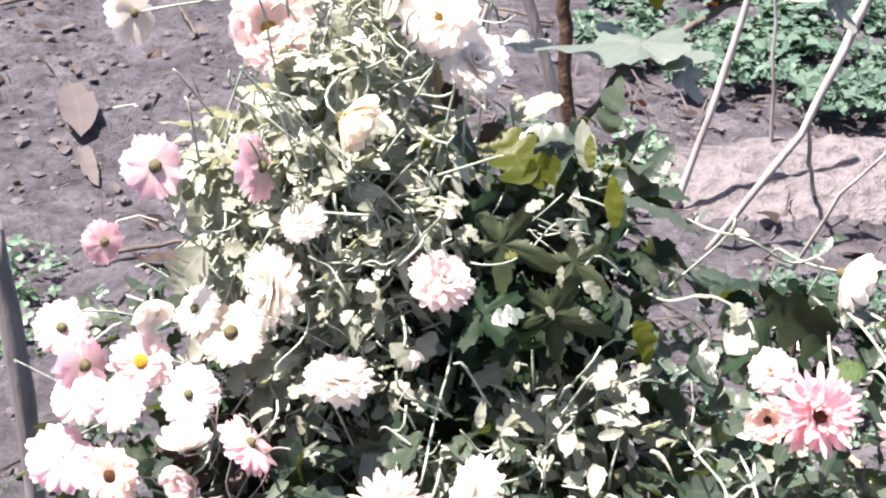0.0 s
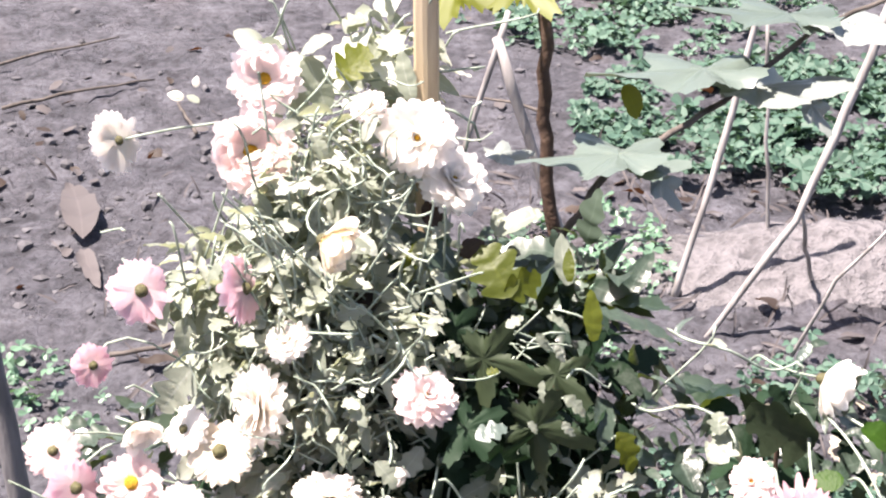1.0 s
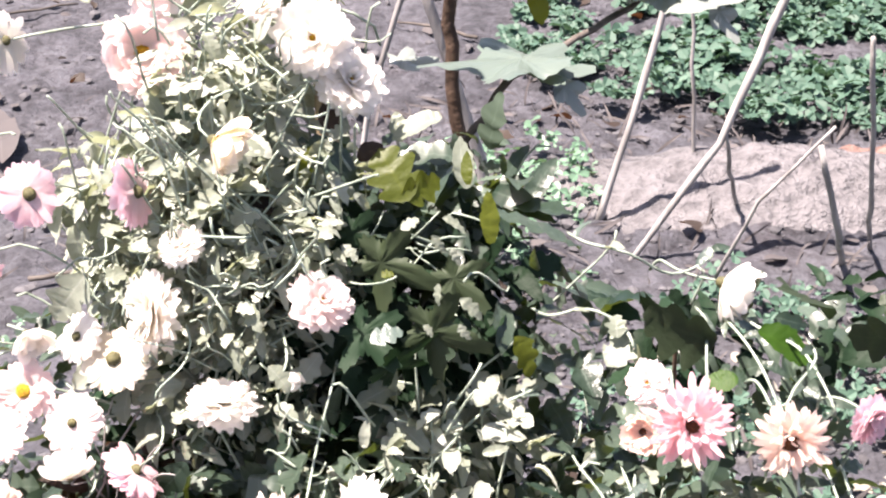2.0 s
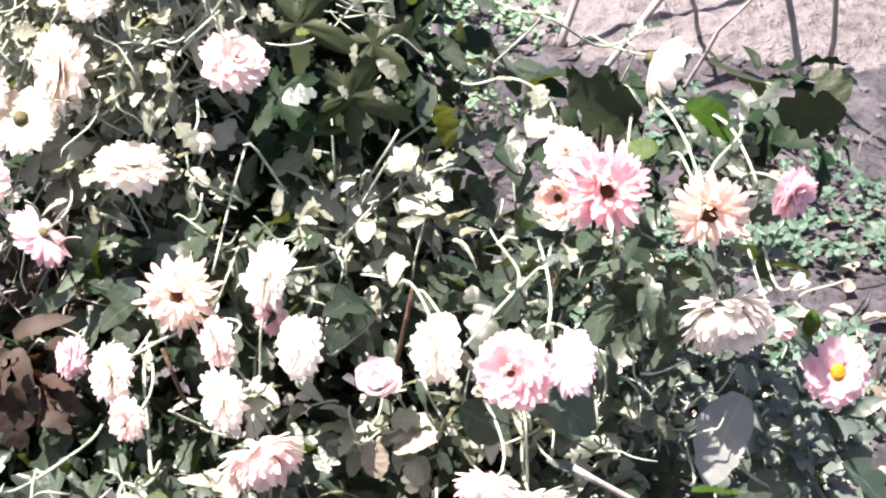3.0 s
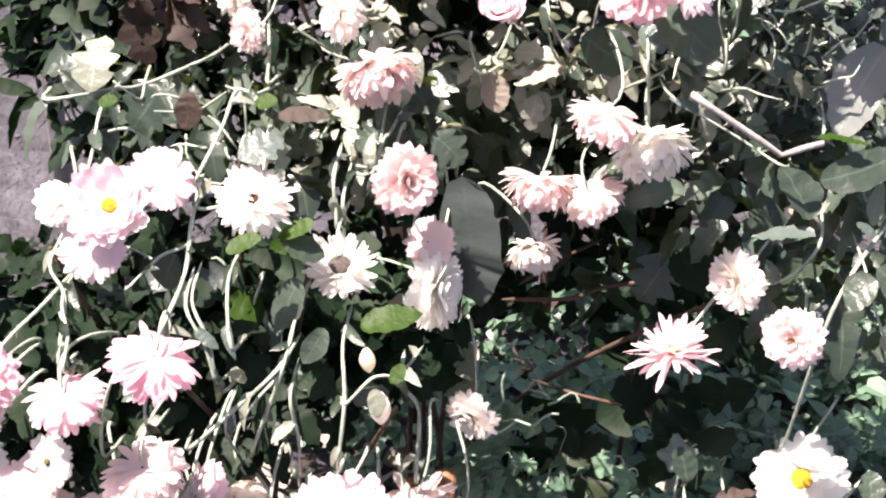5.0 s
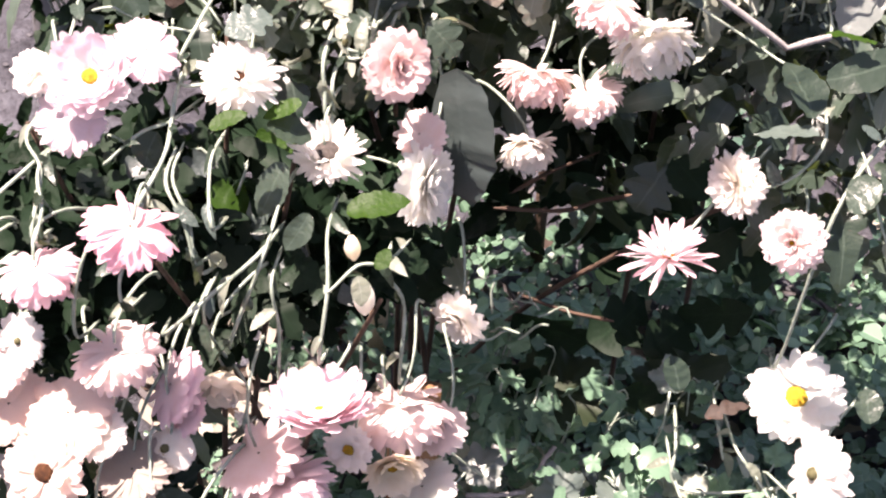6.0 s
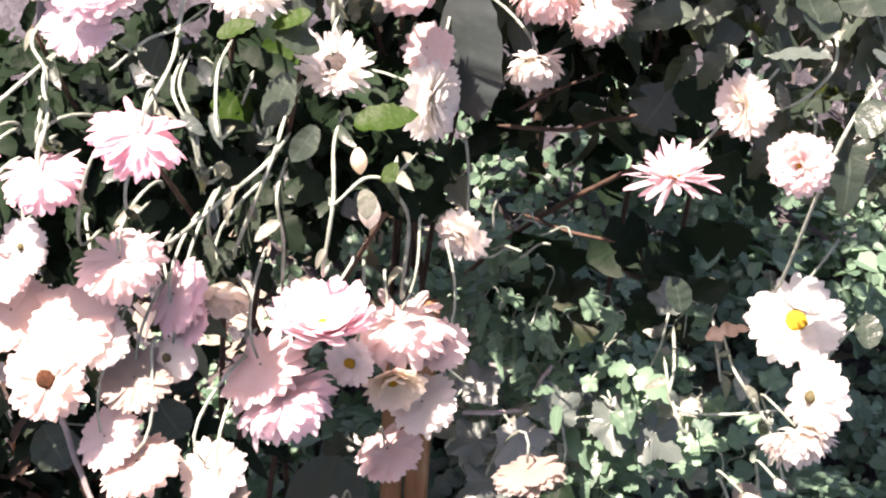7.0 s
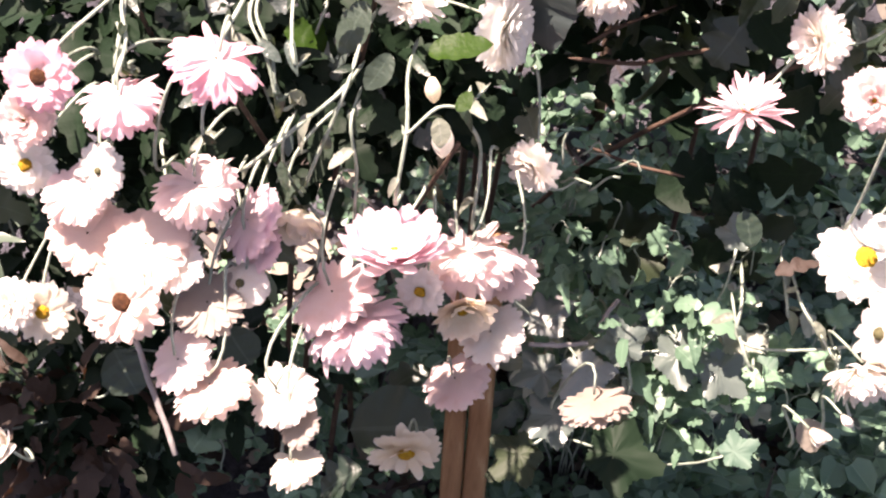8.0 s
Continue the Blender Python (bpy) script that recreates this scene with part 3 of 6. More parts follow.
def earth_mound(centre, radii, height, material=None, label="low heap of pale loose dry earth"):
    """A low heap of paler loose earth."""
    bm = bmesh.new()
    rows = []
    for i in range(25):
        q = 1.12 * i / 24
        row = []
        for k in range(72):
            a = 2 * math.pi * k / 72
            edge = 1 + 0.14 * noise.noise(Vector((math.cos(a) * 1.7, math.sin(a) * 1.7, 2.0)))
            x, y = centre[0] + radii[0] * q * edge * math.cos(a), centre[1] + radii[1] * q * edge * math.sin(a)
            z = ground_height(x, y) + height * (1 - q * q) + 0.016 * noise.noise(Vector((x * 11, y * 11, 7))) + 0.007 * noise.noise(Vector((x * 31, y * 31, 3)))
            row.append(bm.verts.new((x, y, z - (0.05 if i == 24 else 0))))
        rows.append(row)
    for p, q in zip(rows, rows[1:]):
        for k in range(72):
            bm.faces.new((p[k], q[k], q[(k + 1) % 72], p[(k + 1) % 72]))
    bmesh.ops.remove_doubles(bm, verts=rows[0], dist=0.02)
    tagged(new("earth_mound", mesh_of("earth_mound", bm, material or PALE_SOIL)), label, "earth mound")


earth_mound((1.02, 2.23), (0.62, 0.27), 0.05)
earth_mound((1.40, 2.38), (0.34, 0.16), 0.04, RED_SOIL, "low heap of reddish crumbly earth")


# ---- stakes and sticks ----
def stick(name, points, r0, r1, material, label, category, group="", wobble=0.0018, sides=8):
    rng = random.Random(int(points[0][0] * 1000))
    pts = crooked(points, wobble, rng, 4)
    n = len(pts)
    bm = bmesh.new()
    tube_into(bm, pts, [(r0 + (r1 - r0) * i / (n - 1)) * rng.uniform(0.92, 1.12) for i in range(n)], sides)
    return tagged(new(name, mesh_of(name, bm, material)), label, category, group)


def stake(base, top, width, label, material):
    """A rough split timber stake with a chipped top, slightly uneven along its edges."""
    rng = random.Random(int(width * 1e4))
    bm = bmesh.new()
    a, b = Vector(base), Vector(top)
    rings = []
    for i in range(13):
        c = a.lerp(b, i / 12)
        ring = []
        for k, (u, v) in enumerate(((-1, -0.7), (-0.1, -1), (1, -0.75), (1, 0.7), (0, 0.95), (-1, 0.7))):
            ring.append(bm.verts.new(c + Vector((u, v, 0)) * width * 0.5 * rng.uniform(0.94, 1.06) + Vector((0, 0, rng.uniform(-0.006, 0.006) if i == 12 else 0))))
        rings.append(ring)
    for p, q in zip(rings, rings[1:]):
        for k in range(6):
            bm.faces.new((p[k], p[(k + 1) % 6], q[(k + 1) % 6], q[k]))
    bm.faces.new(rings[0][::-1])
    bm.faces.new(rings[-1])
    ob = tagged(new("wooden_stake", mesh_of("wooden_stake", bm, material, False)), label, "stake", "wooden plant stakes")
    edge = ob.modifiers.new("edge", "BEVEL")
    edge.width, edge.segments, edge.limit_method = 0.002, 1, "ANGLE"
    return ob


stake((0.0, 0.03, -0.05), (0.0, 0.02, 1.45), 0.021, "pale split wooden stake holding up the flowers", PALE_WOOD)
stake((0.097, -0.47, -0.05), (0.074, -0.40, 0.36), 0.019, "orange-brown wooden stake standing in the weeds", WOOD)
stake((0.117, -0.466, -0.05), (0.0966, -0.394, 0.368), 0.0205, "brown wooden stake tied beside another one", WOOD)

DRY = "dry grey twig standing in the soil"
stick("dry_stick", [(0.53, 2.04, -0.02), (0.62, 2.07, 0.33), (0.72, 2.12, 0.80)], 0.0086, 0.0070, DRYSTICK, "pale dry stick leaning in the soil", "stick", "dry sticks")
stick("dry_stick", [(0.57, 1.86, -0.02), (0.757, 1.86, 0.281), (0.85, 1.88, 0.53), (0.92, 1.9, 0.75)], 0.0070, 0.0109, DRYSTICK, "thick brownish dry stem leaning over the bank", "stick", "dry sticks")
stick("dry_stick", [(0.87, 2.1, -0.02), (0.82, 2.0, 0.13), (0.77, 1.87, 0.29)], 0.0055, 0.0047, DRYSTICK, DRY, "stick", "dry sticks")
stick("dry_stick", [(1.13, 1.93, -0.02), (1.06, 1.75, 0.18), (0.97, 1.6, 0.60)], 0.0062, 0.0055, DRYSTICK, DRY, "stick", "dry sticks")
stick("dry_stick", [(1.05, 1.85, -0.02), (0.97, 1.65, 0.16), (0.896, 1.6, 0.38)], 0.0078, 0.0062, DRYSTICK, DRY, "stick", "dry sticks")
stick("dry_stick", [(0.73, 1.75, -0.02), (0.80, 1.65, 0.24), (0.92, 1.6, 0.42)], 0.0047, 0.0031, DRYSTICK, DRY, "stick", "dry sticks")
stick("dry_stick", [(0.80, 2.3, -0.02), (0.77, 2.3, 0.3), (0.75, 2.3, 0.6)], 0.0055, 0.0039, DRYSTICK, DRY, "stick", "dry sticks")
stick("dry_stick", [(0.26, 1.0, -0.02), (0.20, 1.0, 0.60), (0.094, 1.0, 0.93)], 0.0101, 0.0078, DRYSTICK, "broad pale dry stick leaning behind the bush", "stick", "dry sticks")
stick("dry_stick", [(-0.06, 1.0, -0.02), (0.03, 1.0, 0.70), (0.11, 1.0, 0.97)], 0.0047, 0.0047, DRYSTICK, "thin grey stick tied behind the bush", "stick", "dry sticks")
stick("post", [(-0.50, 0.4, -0.02), (-0.505, 0.4, 0.5), (-0.525, 0.4, 0.74)], 0.014, 0.0125, POSTWOOD, "weathered grey wooden post beside the bush", "post")


# ---- broad-leaved plant behind the bush ----
def palm_leaf(plant, p, way, up, size, tone, seed, label="", body=0.30, lobes=0.34, teeth=0.05):
    """A broad lobed leaf: five pointed lobes round the stalk, each folded along its own rib."""
    rng = random.Random(seed)
    way, up = Vector(way).normalized(), Vector(up)
    up = (up - way * up.dot(way)).normalized()
    m = Matrix((way, up.cross(way), up)).transposed().to_4x4()
    m.translation = p
    m = m @ Matrix.Scale(size, 4)
    bm = bmesh.new()
    rib = bm.verts.layers.float.new("rib")
    n, inner = 60, []
    centre = bm.verts.new(m @ Vector((0.25, 0, 0.0)))
    centre[rib] = 0
    rings = []
    for ring in range(1, 6):
        row = []
        for k in range(n):
            a = 2 * math.pi * k / n
            lobe = 0.5 + 0.5 * math.cos(5 * a)
            tooth = teeth * (1 if k % 2 else -1) * (ring == 5)
            r = (body + lobes * lobe ** 1.4 * (0.7 + 0.3 * math.cos(a)) + tooth) * (0.75 + 0.3 * math.cos(a / 2) ** 2)
            q = r * ring / 5
            z = 0.05 * math.sin(5 * a + 1) * (ring / 5) ** 2 - 0.10 * (q ** 2) * (1.3 - 0.5 * math.cos(a)) + rng.uniform(-0.012, 0.012)
            v = bm.verts.new(m @ Vector((0.25 + q * math.cos(a), q * math.sin(a), z)))
            v[rib] = 0.0 if abs(math.sin(2.5 * a)) < 0.09 else 1.0
            row.append(v)
        rings.append(row)
    for k in range(n):
        bm.faces.new((centre, rings[0][k], rings[0][(k + 1) % n]))
    for p_, q_ in zip(rings, rings[1:]):
        for k in range(n):
            bm.faces.new((p_[k], q_[k], q_[(k + 1) % n], p_[(k + 1) % n]))
    return part("leaf", bm, LEAF[tone], plant, label)


vine = thing("broad_leaved_plant", (0.16, 0.2, 0), "tall plant with a red-brown stem and broad lobed grey-green leaves", "plant")
bm = bmesh.new()
tube_into(bm, crooked([(0.17, 0.22, -0.03), (0.15, 0.2, 0.6), (0.142, 0.2, 0.839), (0.118, 0.2, 1.058), (0.109, 0.2, 1.202), (0.10, 0.2, 1.45)], 0.002, random.Random(3)), [0.0085 - 0.00008 * i for i in range(31)], 8)
part("stem", bm, BARK, vine, "red-brown knotty stem")
BOUGH = [(0.125, 0.05, 1.02), (0.165, 0.07, 1.075), (0.29, 0.2, 1.10), (0.38, 0.25, 1.155), (0.47, 0.27, 1.19)]
bm = bmesh.new()
tube_into(bm, crooked([(0.118, 0.2, 0.95)] + BOUGH, 0.001, random.Random(8)), [0.0042 - 0.00006 * i for i in range(31)], 8)
part("bough", bm, GREYBARK, vine, "grey-brown slanting bough")
# two vine leaves in the yellow tone, coloured as if backlit
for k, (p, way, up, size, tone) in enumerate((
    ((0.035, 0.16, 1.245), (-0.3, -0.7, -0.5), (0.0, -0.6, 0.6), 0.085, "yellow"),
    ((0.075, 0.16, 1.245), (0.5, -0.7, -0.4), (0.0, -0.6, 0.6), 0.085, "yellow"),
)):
    palm_leaf(vine, p, way, up, size, tone, 40 + k, "backlit-toned yellow-green lobed leaf")
    bm = bmesh.new()
    stem_at = Vector((0.105, 0.2, p[2] - 0.03))
    tube_into(bm, arc(stem_at, (Vector(p) - stem_at) * 0.3, p, (Vector(p) - stem_at) * 0.3, 8), [0.0022] * 9, 6)
    part("leaf_stalk", bm, STEM, vine)


# pale and big tones paint which lobes are sunlit and which less so
BROAD = (
    ((0.316, 0.209, 1.131), (-1, -0.1, -0.02), (-0.12, 0.1, 1), 0.185, 'big'),
    ((0.286, 0.201, 1.112), (1, 0.05, 0.03), (0.05, 0.05, 1), 0.150, 'pale'),
    ((0.369, 0.199, 1.107), (0.5, -0.35, -0.75), (0.6, -0.45, 0.6), 0.055, 'pale'),
    ((0.212, 0.079, 1.092), (-1, 0.0, -0.08), (-0.1, 0.08, 1), 0.150, 'big'),
    ((0.180, 0.075, 1.081), (1, -0.05, 0.0), (0.1, -0.1, 1), 0.070, 'big'),
    ((0.209, 0.073, 1.076), (0.5, -0.4, -0.75), (0.6, -0.5, 0.6), 0.050, 'pale'),
    ((0.400, 0.254, 1.169), (-1, 0.1, 0.05), (-0.05, 0.12, 1), 0.175, 'big'),
    ((0.377, 0.252, 1.164), (1, -0.1, -0.03), (0.05, 0.1, 1), 0.175, 'pale'),
    ((0.056, 0.171, 1.056), (1, 0.1, -0.05), (0, -0.1, 1), 0.055, 'pale'),
)
for k, (p, way, up, size, tone) in enumerate(BROAD):
    palm_leaf(vine, p, way, up, size, tone, 60 + k, "broad sunlit-toned pale lobed leaf" if tone == "pale" else "broad grey-green lobed leaf", 0.32, 0.30, 0.018)
# vine leaves under the flowers, darkened by tone in place of shade
SHADE_TONED = (
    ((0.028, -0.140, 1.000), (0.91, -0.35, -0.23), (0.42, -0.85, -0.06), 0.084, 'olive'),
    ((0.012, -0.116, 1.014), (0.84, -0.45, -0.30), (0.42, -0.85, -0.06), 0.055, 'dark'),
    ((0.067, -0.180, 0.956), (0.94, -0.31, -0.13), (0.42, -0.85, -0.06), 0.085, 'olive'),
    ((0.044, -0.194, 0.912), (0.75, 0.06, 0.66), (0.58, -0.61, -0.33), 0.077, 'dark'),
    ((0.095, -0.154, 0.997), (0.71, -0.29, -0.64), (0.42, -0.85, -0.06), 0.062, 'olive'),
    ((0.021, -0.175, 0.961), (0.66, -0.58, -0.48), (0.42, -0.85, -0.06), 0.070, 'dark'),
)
for k, (p, way, up, size, tone) in enumerate(SHADE_TONED):
    palm_leaf(vine, p, way, up, size, tone, 80 + k, "shade-toned dark green lobed leaf", 0.24, 0.36, 0.03)


# ---- chrysanthemum plants ----
def plant_of(key, base, hubs, label):
    """A plant with its woody branches from the ground to the places where the stalks fork."""
    ob = thing("chrysanthemum_plant", base, label, "flowering plant", "chrysanthemum plants")
    HUBS[ob.name] = hubs
    rng = random.Random(len(HUBS))
    for h in hubs[::2]:
        bm = bmesh.new()
        b = Vector(base) + Vector((rng.uniform(-0.04, 0.04), rng.uniform(-0.04, 0.04), -0.02))
        d = (Vector(h) - b)
        tube_into(bm, arc(b, Vector((0, 0, 0.45 * max(d.z, 0.3))), h, d * 0.25 + Vector((0, 0, -0.05)), 12), [0.0030 - 0.0001 * i for i in range(13)], 6)
        part("branch", bm, BARK, ob, "woody brown branch")
    return ob


upper = plant_of("upper", (0.03, 0.02, 0), [(-0.06, 0.0, 1.02), (0.0, 0.0, 1.12), (-0.10, -0.03, 0.90), (-0.15, -0.08, 0.84), (0.02, -0.06, 0.93), (-0.18, -0.1, 0.78), (0.0, -0.1, 0.80)],
                 "tall staked chrysanthemum bush with white and pale pink flowers")
right = plant_of("right", (0.30, -0.05, 0), [(0.28, -0.20, 0.97), (0.36, -0.20, 0.95), (0.25, -0.26, 0.85), (0.40, -0.25, 0.88)],
                 "chrysanthemum plant with ragged rose and peach flowers")
middle = plant_of("middle", (0.08, -0.15, 0), [(0.02, -0.20, 0.84), (0.08, -0.26, 0.82), (0.14, -0.28, 0.84), (0.20, -0.30, 0.80), (-0.05, -0.28, 0.78), (0.10, -0.30, 0.70), (0.05, -0.36, 0.66), (0.20, -0.30, 0.68), (0.34, -0.40, 0.62)],
                  "sprawling chrysanthemum plant with peach and white flowers")
left = plant_of("left", (-0.06, -0.35, 0), [(-0.06, -0.42, 0.70), (-0.12, -0.47, 0.68), (0.0, -0.46, 0.66), (0.05, -0.5, 0.64), (-0.18, -0.5, 0.66), (-0.15, -0.56, 0.63), (-0.08, -0.57, 0.62), (0.0, -0.55, 0.60), (0.07, -0.53, 0.57)],
                "low chrysanthemum plant heavy with pale pink flowers")
low = plant_of("low", (0.58, -0.20, 0), [(0.52, -0.42, 0.52), (0.42, -0.40, 0.62)], "small chrysanthemum plant with bright white flowers among weeds")
flower(upper, (-0.258, -0.039, 1.145), (-0.723, 0.586, -0.366), 0.027, 'daisy', 'white', calyx=1.08)
flower(upper, (-0.136, -0.014, 1.191), (0.099, -0.868, 0.487), 0.026, 'cupopen', 'blush', centre="yellow")
flower(upper, (-0.148, -0.038, 1.134), (0.205, -0.933, 0.296), 0.031, 'cupopen', 'blush', centre="yellow")
flower(upper, (-0.047, -0.052, 1.179), (-0.229, -0.355, 0.906), 0.016, 'mop', 'white')
flower(upper, (-0.007, -0.063, 1.156), (-0.242, -0.907, 0.344), 0.033, 'mop', 'white')
flower(upper, (0.023, -0.058, 1.117), (0.509, -0.589, 0.628), 0.031, 'mop', 'white')
flower(upper, (-0.081, -0.154, 1.104), (0.843, -0.414, -0.345), 0.024, 'cup', 'cream')
flower(upper, (-0.2322, -0.1238, 1.0455), (-0.607, 0.716, -0.346), 0.027, 'daisy', 'pink', calyx=1.44)
flower(upper, (-0.1472, -0.1230, 1.0471), (-0.928, 0.332, -0.171), 0.029, 'daisy', 'pink', calyx=1.30)
flower(upper, (-0.113, -0.136, 1.006), (-0.248, -0.433, 0.866), 0.020, 'mop', 'white')
flower(upper, (-0.2817, -0.1047, 0.9668), (-0.715, 0.629, -0.307), 0.019, 'daisy', 'pink', calyx=1.44)
flower(upper, (0.000, -0.175, 0.976), (0.534, -0.444, 0.719), 0.027, 'mop', 'blush')
flower(upper, (-0.1390, -0.1436, 0.9483), (-0.864, -0.445, 0.237), 0.035, 'mop', 'white')
flower(upper, (-0.247, -0.122, 0.918), (0.456, -0.796, -0.398), 0.018, 'cup', 'white')
flower(upper, (-0.2060, -0.1209, 0.9144), (0.570, 0.638, -0.518), 0.022, 'daisy', 'white', calyx=1.30)
flower(upper, (-0.1751, -0.1319, 0.8993), (0.108, 0.795, -0.597), 0.029, 'daisy', 'cream', calyx=1.51)
flower(upper, (-0.3161, -0.1326, 0.9000), (-0.448, 0.758, -0.474), 0.024, 'daisy', 'blush', calyx=1.30)
flower(upper, (-0.2963, -0.1466, 0.8719), (-0.665, 0.710, -0.231), 0.026, 'daisy', 'pink', calyx=1.44)
flower(upper, (-0.249, -0.144, 0.876), (0.092, -0.841, 0.533), 0.026, 'open', 'blush', centre="yellow")
flower(upper, (-0.299, -0.166, 0.852), (-0.193, 0.693, -0.695), 0.023, 'daisy', 'blush')
flower(upper, (-0.268, -0.167, 0.849), (0.365, 0.661, -0.656), 0.024, 'daisy', 'blush')
flower(upper, (-0.2084, -0.1598, 0.8544), (0.006, 0.798, -0.603), 0.026, 'daisy', 'blush', calyx=1.08)
flower(upper, (-0.310, -0.190, 0.809), (-0.392, 0.634, -0.666), 0.030, 'daisy', 'pink')
flower(upper, (-0.269, -0.202, 0.800), (-0.209, -0.918, 0.336), 0.025, 'open', 'peach', centre="brown")
flower(upper, (-0.204, -0.208, 0.832), (-0.025, -0.026, 0.999), 0.019, 'cup', 'white')
flower(upper, (-0.1556, -0.1777, 0.8194), (-0.629, 0.119, -0.769), 0.028, 'daisy', 'pink', calyx=1.30)
flower(upper, (-0.205, -0.199, 0.797), (-0.438, -0.897, -0.063), 0.018, 'cup', 'blush')
flower(upper, (-0.081, -0.182, 0.886), (0.092, -0.028, 0.995), 0.030, 'mop', 'white')
flower(upper, (-0.031, -0.205, 0.924), (0.656, -0.753, -0.044), 0.013, 'bud', 'white')
flower(right, (0.326, -0.142, 0.974), (0.913, -0.314, -0.261), 0.026, 'cup', 'white')
flower(right, (0.266, -0.351, 0.969), (-0.007, -0.920, 0.391), 0.031, 'shaggy', 'rose')
flower(right, (0.343, -0.334, 0.943), (-0.103, -0.987, 0.127), 0.029, 'shaggy', 'peach')
flower(right, (0.405, -0.320, 0.952), (0.527, -0.850, -0.014), 0.019, 'mop', 'pink')
flower(right, (0.3685, -0.3207, 0.8539), (0.082, -0.802, -0.592), 0.033, 'nod', 'white')
flower(right, (0.461, -0.323, 0.802), (-0.108, -0.872, 0.477), 0.027, 'open', 'pink', centre="yellow")
flower(right, (0.247, -0.274, 0.957), (-0.418, -0.556, 0.718), 0.018, 'mop', 'blush')
flower(right, (0.237, -0.325, 0.947), (-0.392, -0.892, 0.225), 0.014, 'cupopen', 'peach')
flower(right, (0.407, -0.323, 0.847), (0.435, -0.898, -0.069), 0.013, 'bud', 'blush')
flower(right, (0.412, -0.331, 0.881), (0.430, -0.383, 0.817), 0.010, 'bud', 'white')
flower(middle, (-0.036, -0.280, 0.829), (-0.107, -0.895, 0.432), 0.030, 'shaggy', 'peach')
flower(middle, (-0.0053, -0.3171, 0.8123), (-0.797, -0.592, 0.119), 0.0192, 'mop', 'blush')
flower(middle, (0.0298, -0.2745, 0.8465), (-0.889, -0.404, 0.214), 0.0263, 'mop', 'purewhite')
flower(middle, (0.0318, -0.2542, 0.7958), (-0.710, -0.689, -0.147), 0.0183, 'mop', 'lilac')
flower(middle, (0.0546, -0.3131, 0.8062), (-0.826, -0.528, 0.197), 0.0242, 'mop', 'purewhite')
flower(middle, (0.1596, -0.3354, 0.8418), (-0.469, -0.368, 0.803), 0.013, 'mop', 'pink')
flower(middle, (0.1546, -0.3584, 0.8388), (-0.879, -0.460, 0.128), 0.025, 'mop', 'white')
flower(middle, (0.2053, -0.4127, 0.8581), (-0.346, -0.900, 0.266), 0.028, 'mop', 'rose', centre="small")
flower(middle, (0.2434, -0.4017, 0.8590), (0.773, 0.591, -0.231), 0.024, 'daisy', 'lilac')
flower(middle, (0.1177, -0.3034, 0.7649), (-0.269, -0.435, 0.859), 0.018, 'cup', 'lilac')
flower(low, (0.392, -0.504, 0.395), (0.231, -0.827, -0.512), 0.027, 'nod', 'white')
flower(middle, (-0.1270, -0.2498, 0.7489), (-0.884, -0.408, 0.228), 0.0178, 'mop', 'lilac')
flower(middle, (-0.0913, -0.2756, 0.7533), (-0.793, -0.565, 0.228), 0.0246, 'mop', 'white')
flower(middle, (-0.0758, -0.3127, 0.7357), (-0.742, -0.669, 0.041), 0.0180, 'mop', 'blush')
flower(middle, (-0.0004, -0.3420, 0.7777), (-0.766, -0.625, 0.149), 0.0238, 'mop', 'white')
flower(middle, (0.0289, -0.3559, 0.7429), (0.193, -0.754, -0.628), 0.0300, 'nod', 'blush')
flower(middle, (0.1999, -0.3964, 0.7465), (-0.198, -0.143, -0.970), 0.0252, 'nod', 'blush')
flower(middle, (0.2337, -0.3621, 0.7022), (0.243, -0.740, -0.627), 0.0300, 'nod', 'purewhite')
flower(middle, (0.1571, -0.3770, 0.6709), (-0.033, -0.772, -0.635), 0.0269, 'nod', 'blush')
flower(middle, (0.1940, -0.3473, 0.6416), (0.489, -0.202, -0.849), 0.0252, 'nod', 'blush')
flower(middle, (0.0624, -0.4277, 0.6940), (0.508, -0.751, 0.421), 0.026, 'mop', 'blush')
flower(middle, (0.078, -0.418, 0.634), (0.460, 0.559, -0.690), 0.020, 'daisy', 'blush')
flower(middle, (0.0874, -0.4347, 0.6030), (0.901, -0.393, 0.186), 0.031, 'mop', 'purewhite')
flower(middle, (0.0213, -0.4746, 0.6461), (0.148, 0.296, -0.943), 0.027, 'shaggy', 'white', calyx=2.5, dead=True)
flower(middle, (0.2659, -0.4455, 0.5724), (0.007, 0.085, 0.996), 0.034, 'star', 'pink', centre="tiny")
flower(middle, (0.3067, -0.4125, 0.6194), (-0.814, -0.569, 0.116), 0.024, 'mop', 'white')
flower(middle, (0.3459, -0.4673, 0.6156), (-0.441, -0.805, 0.398), 0.023, 'mop', 'blush')
flower(middle, (0.1548, -0.3927, 0.6181), (0.163, -0.827, -0.538), 0.020, 'nod', 'white')
flower(middle, (0.120, -0.455, 0.497), (-0.471, -0.873, -0.126), 0.022, 'mop', 'white')
flower(left, (-0.097, -0.491, 0.724), (-0.224, 0.529, -0.819), 0.023, 'daisy', 'lilac')
flower(left, (-0.1297, -0.5095, 0.7092), (0.034, -0.731, 0.681), 0.025, 'cupopen', 'lilac', centre="yellow")
flower(left, (-0.140, -0.528, 0.688), (-0.224, 0.529, -0.819), 0.024, 'daisy', 'lilac')
flower(left, (-0.0377, -0.4806, 0.7041), (0.103, -0.432, 0.896), 0.028, 'shaggy', 'white', centre="small")
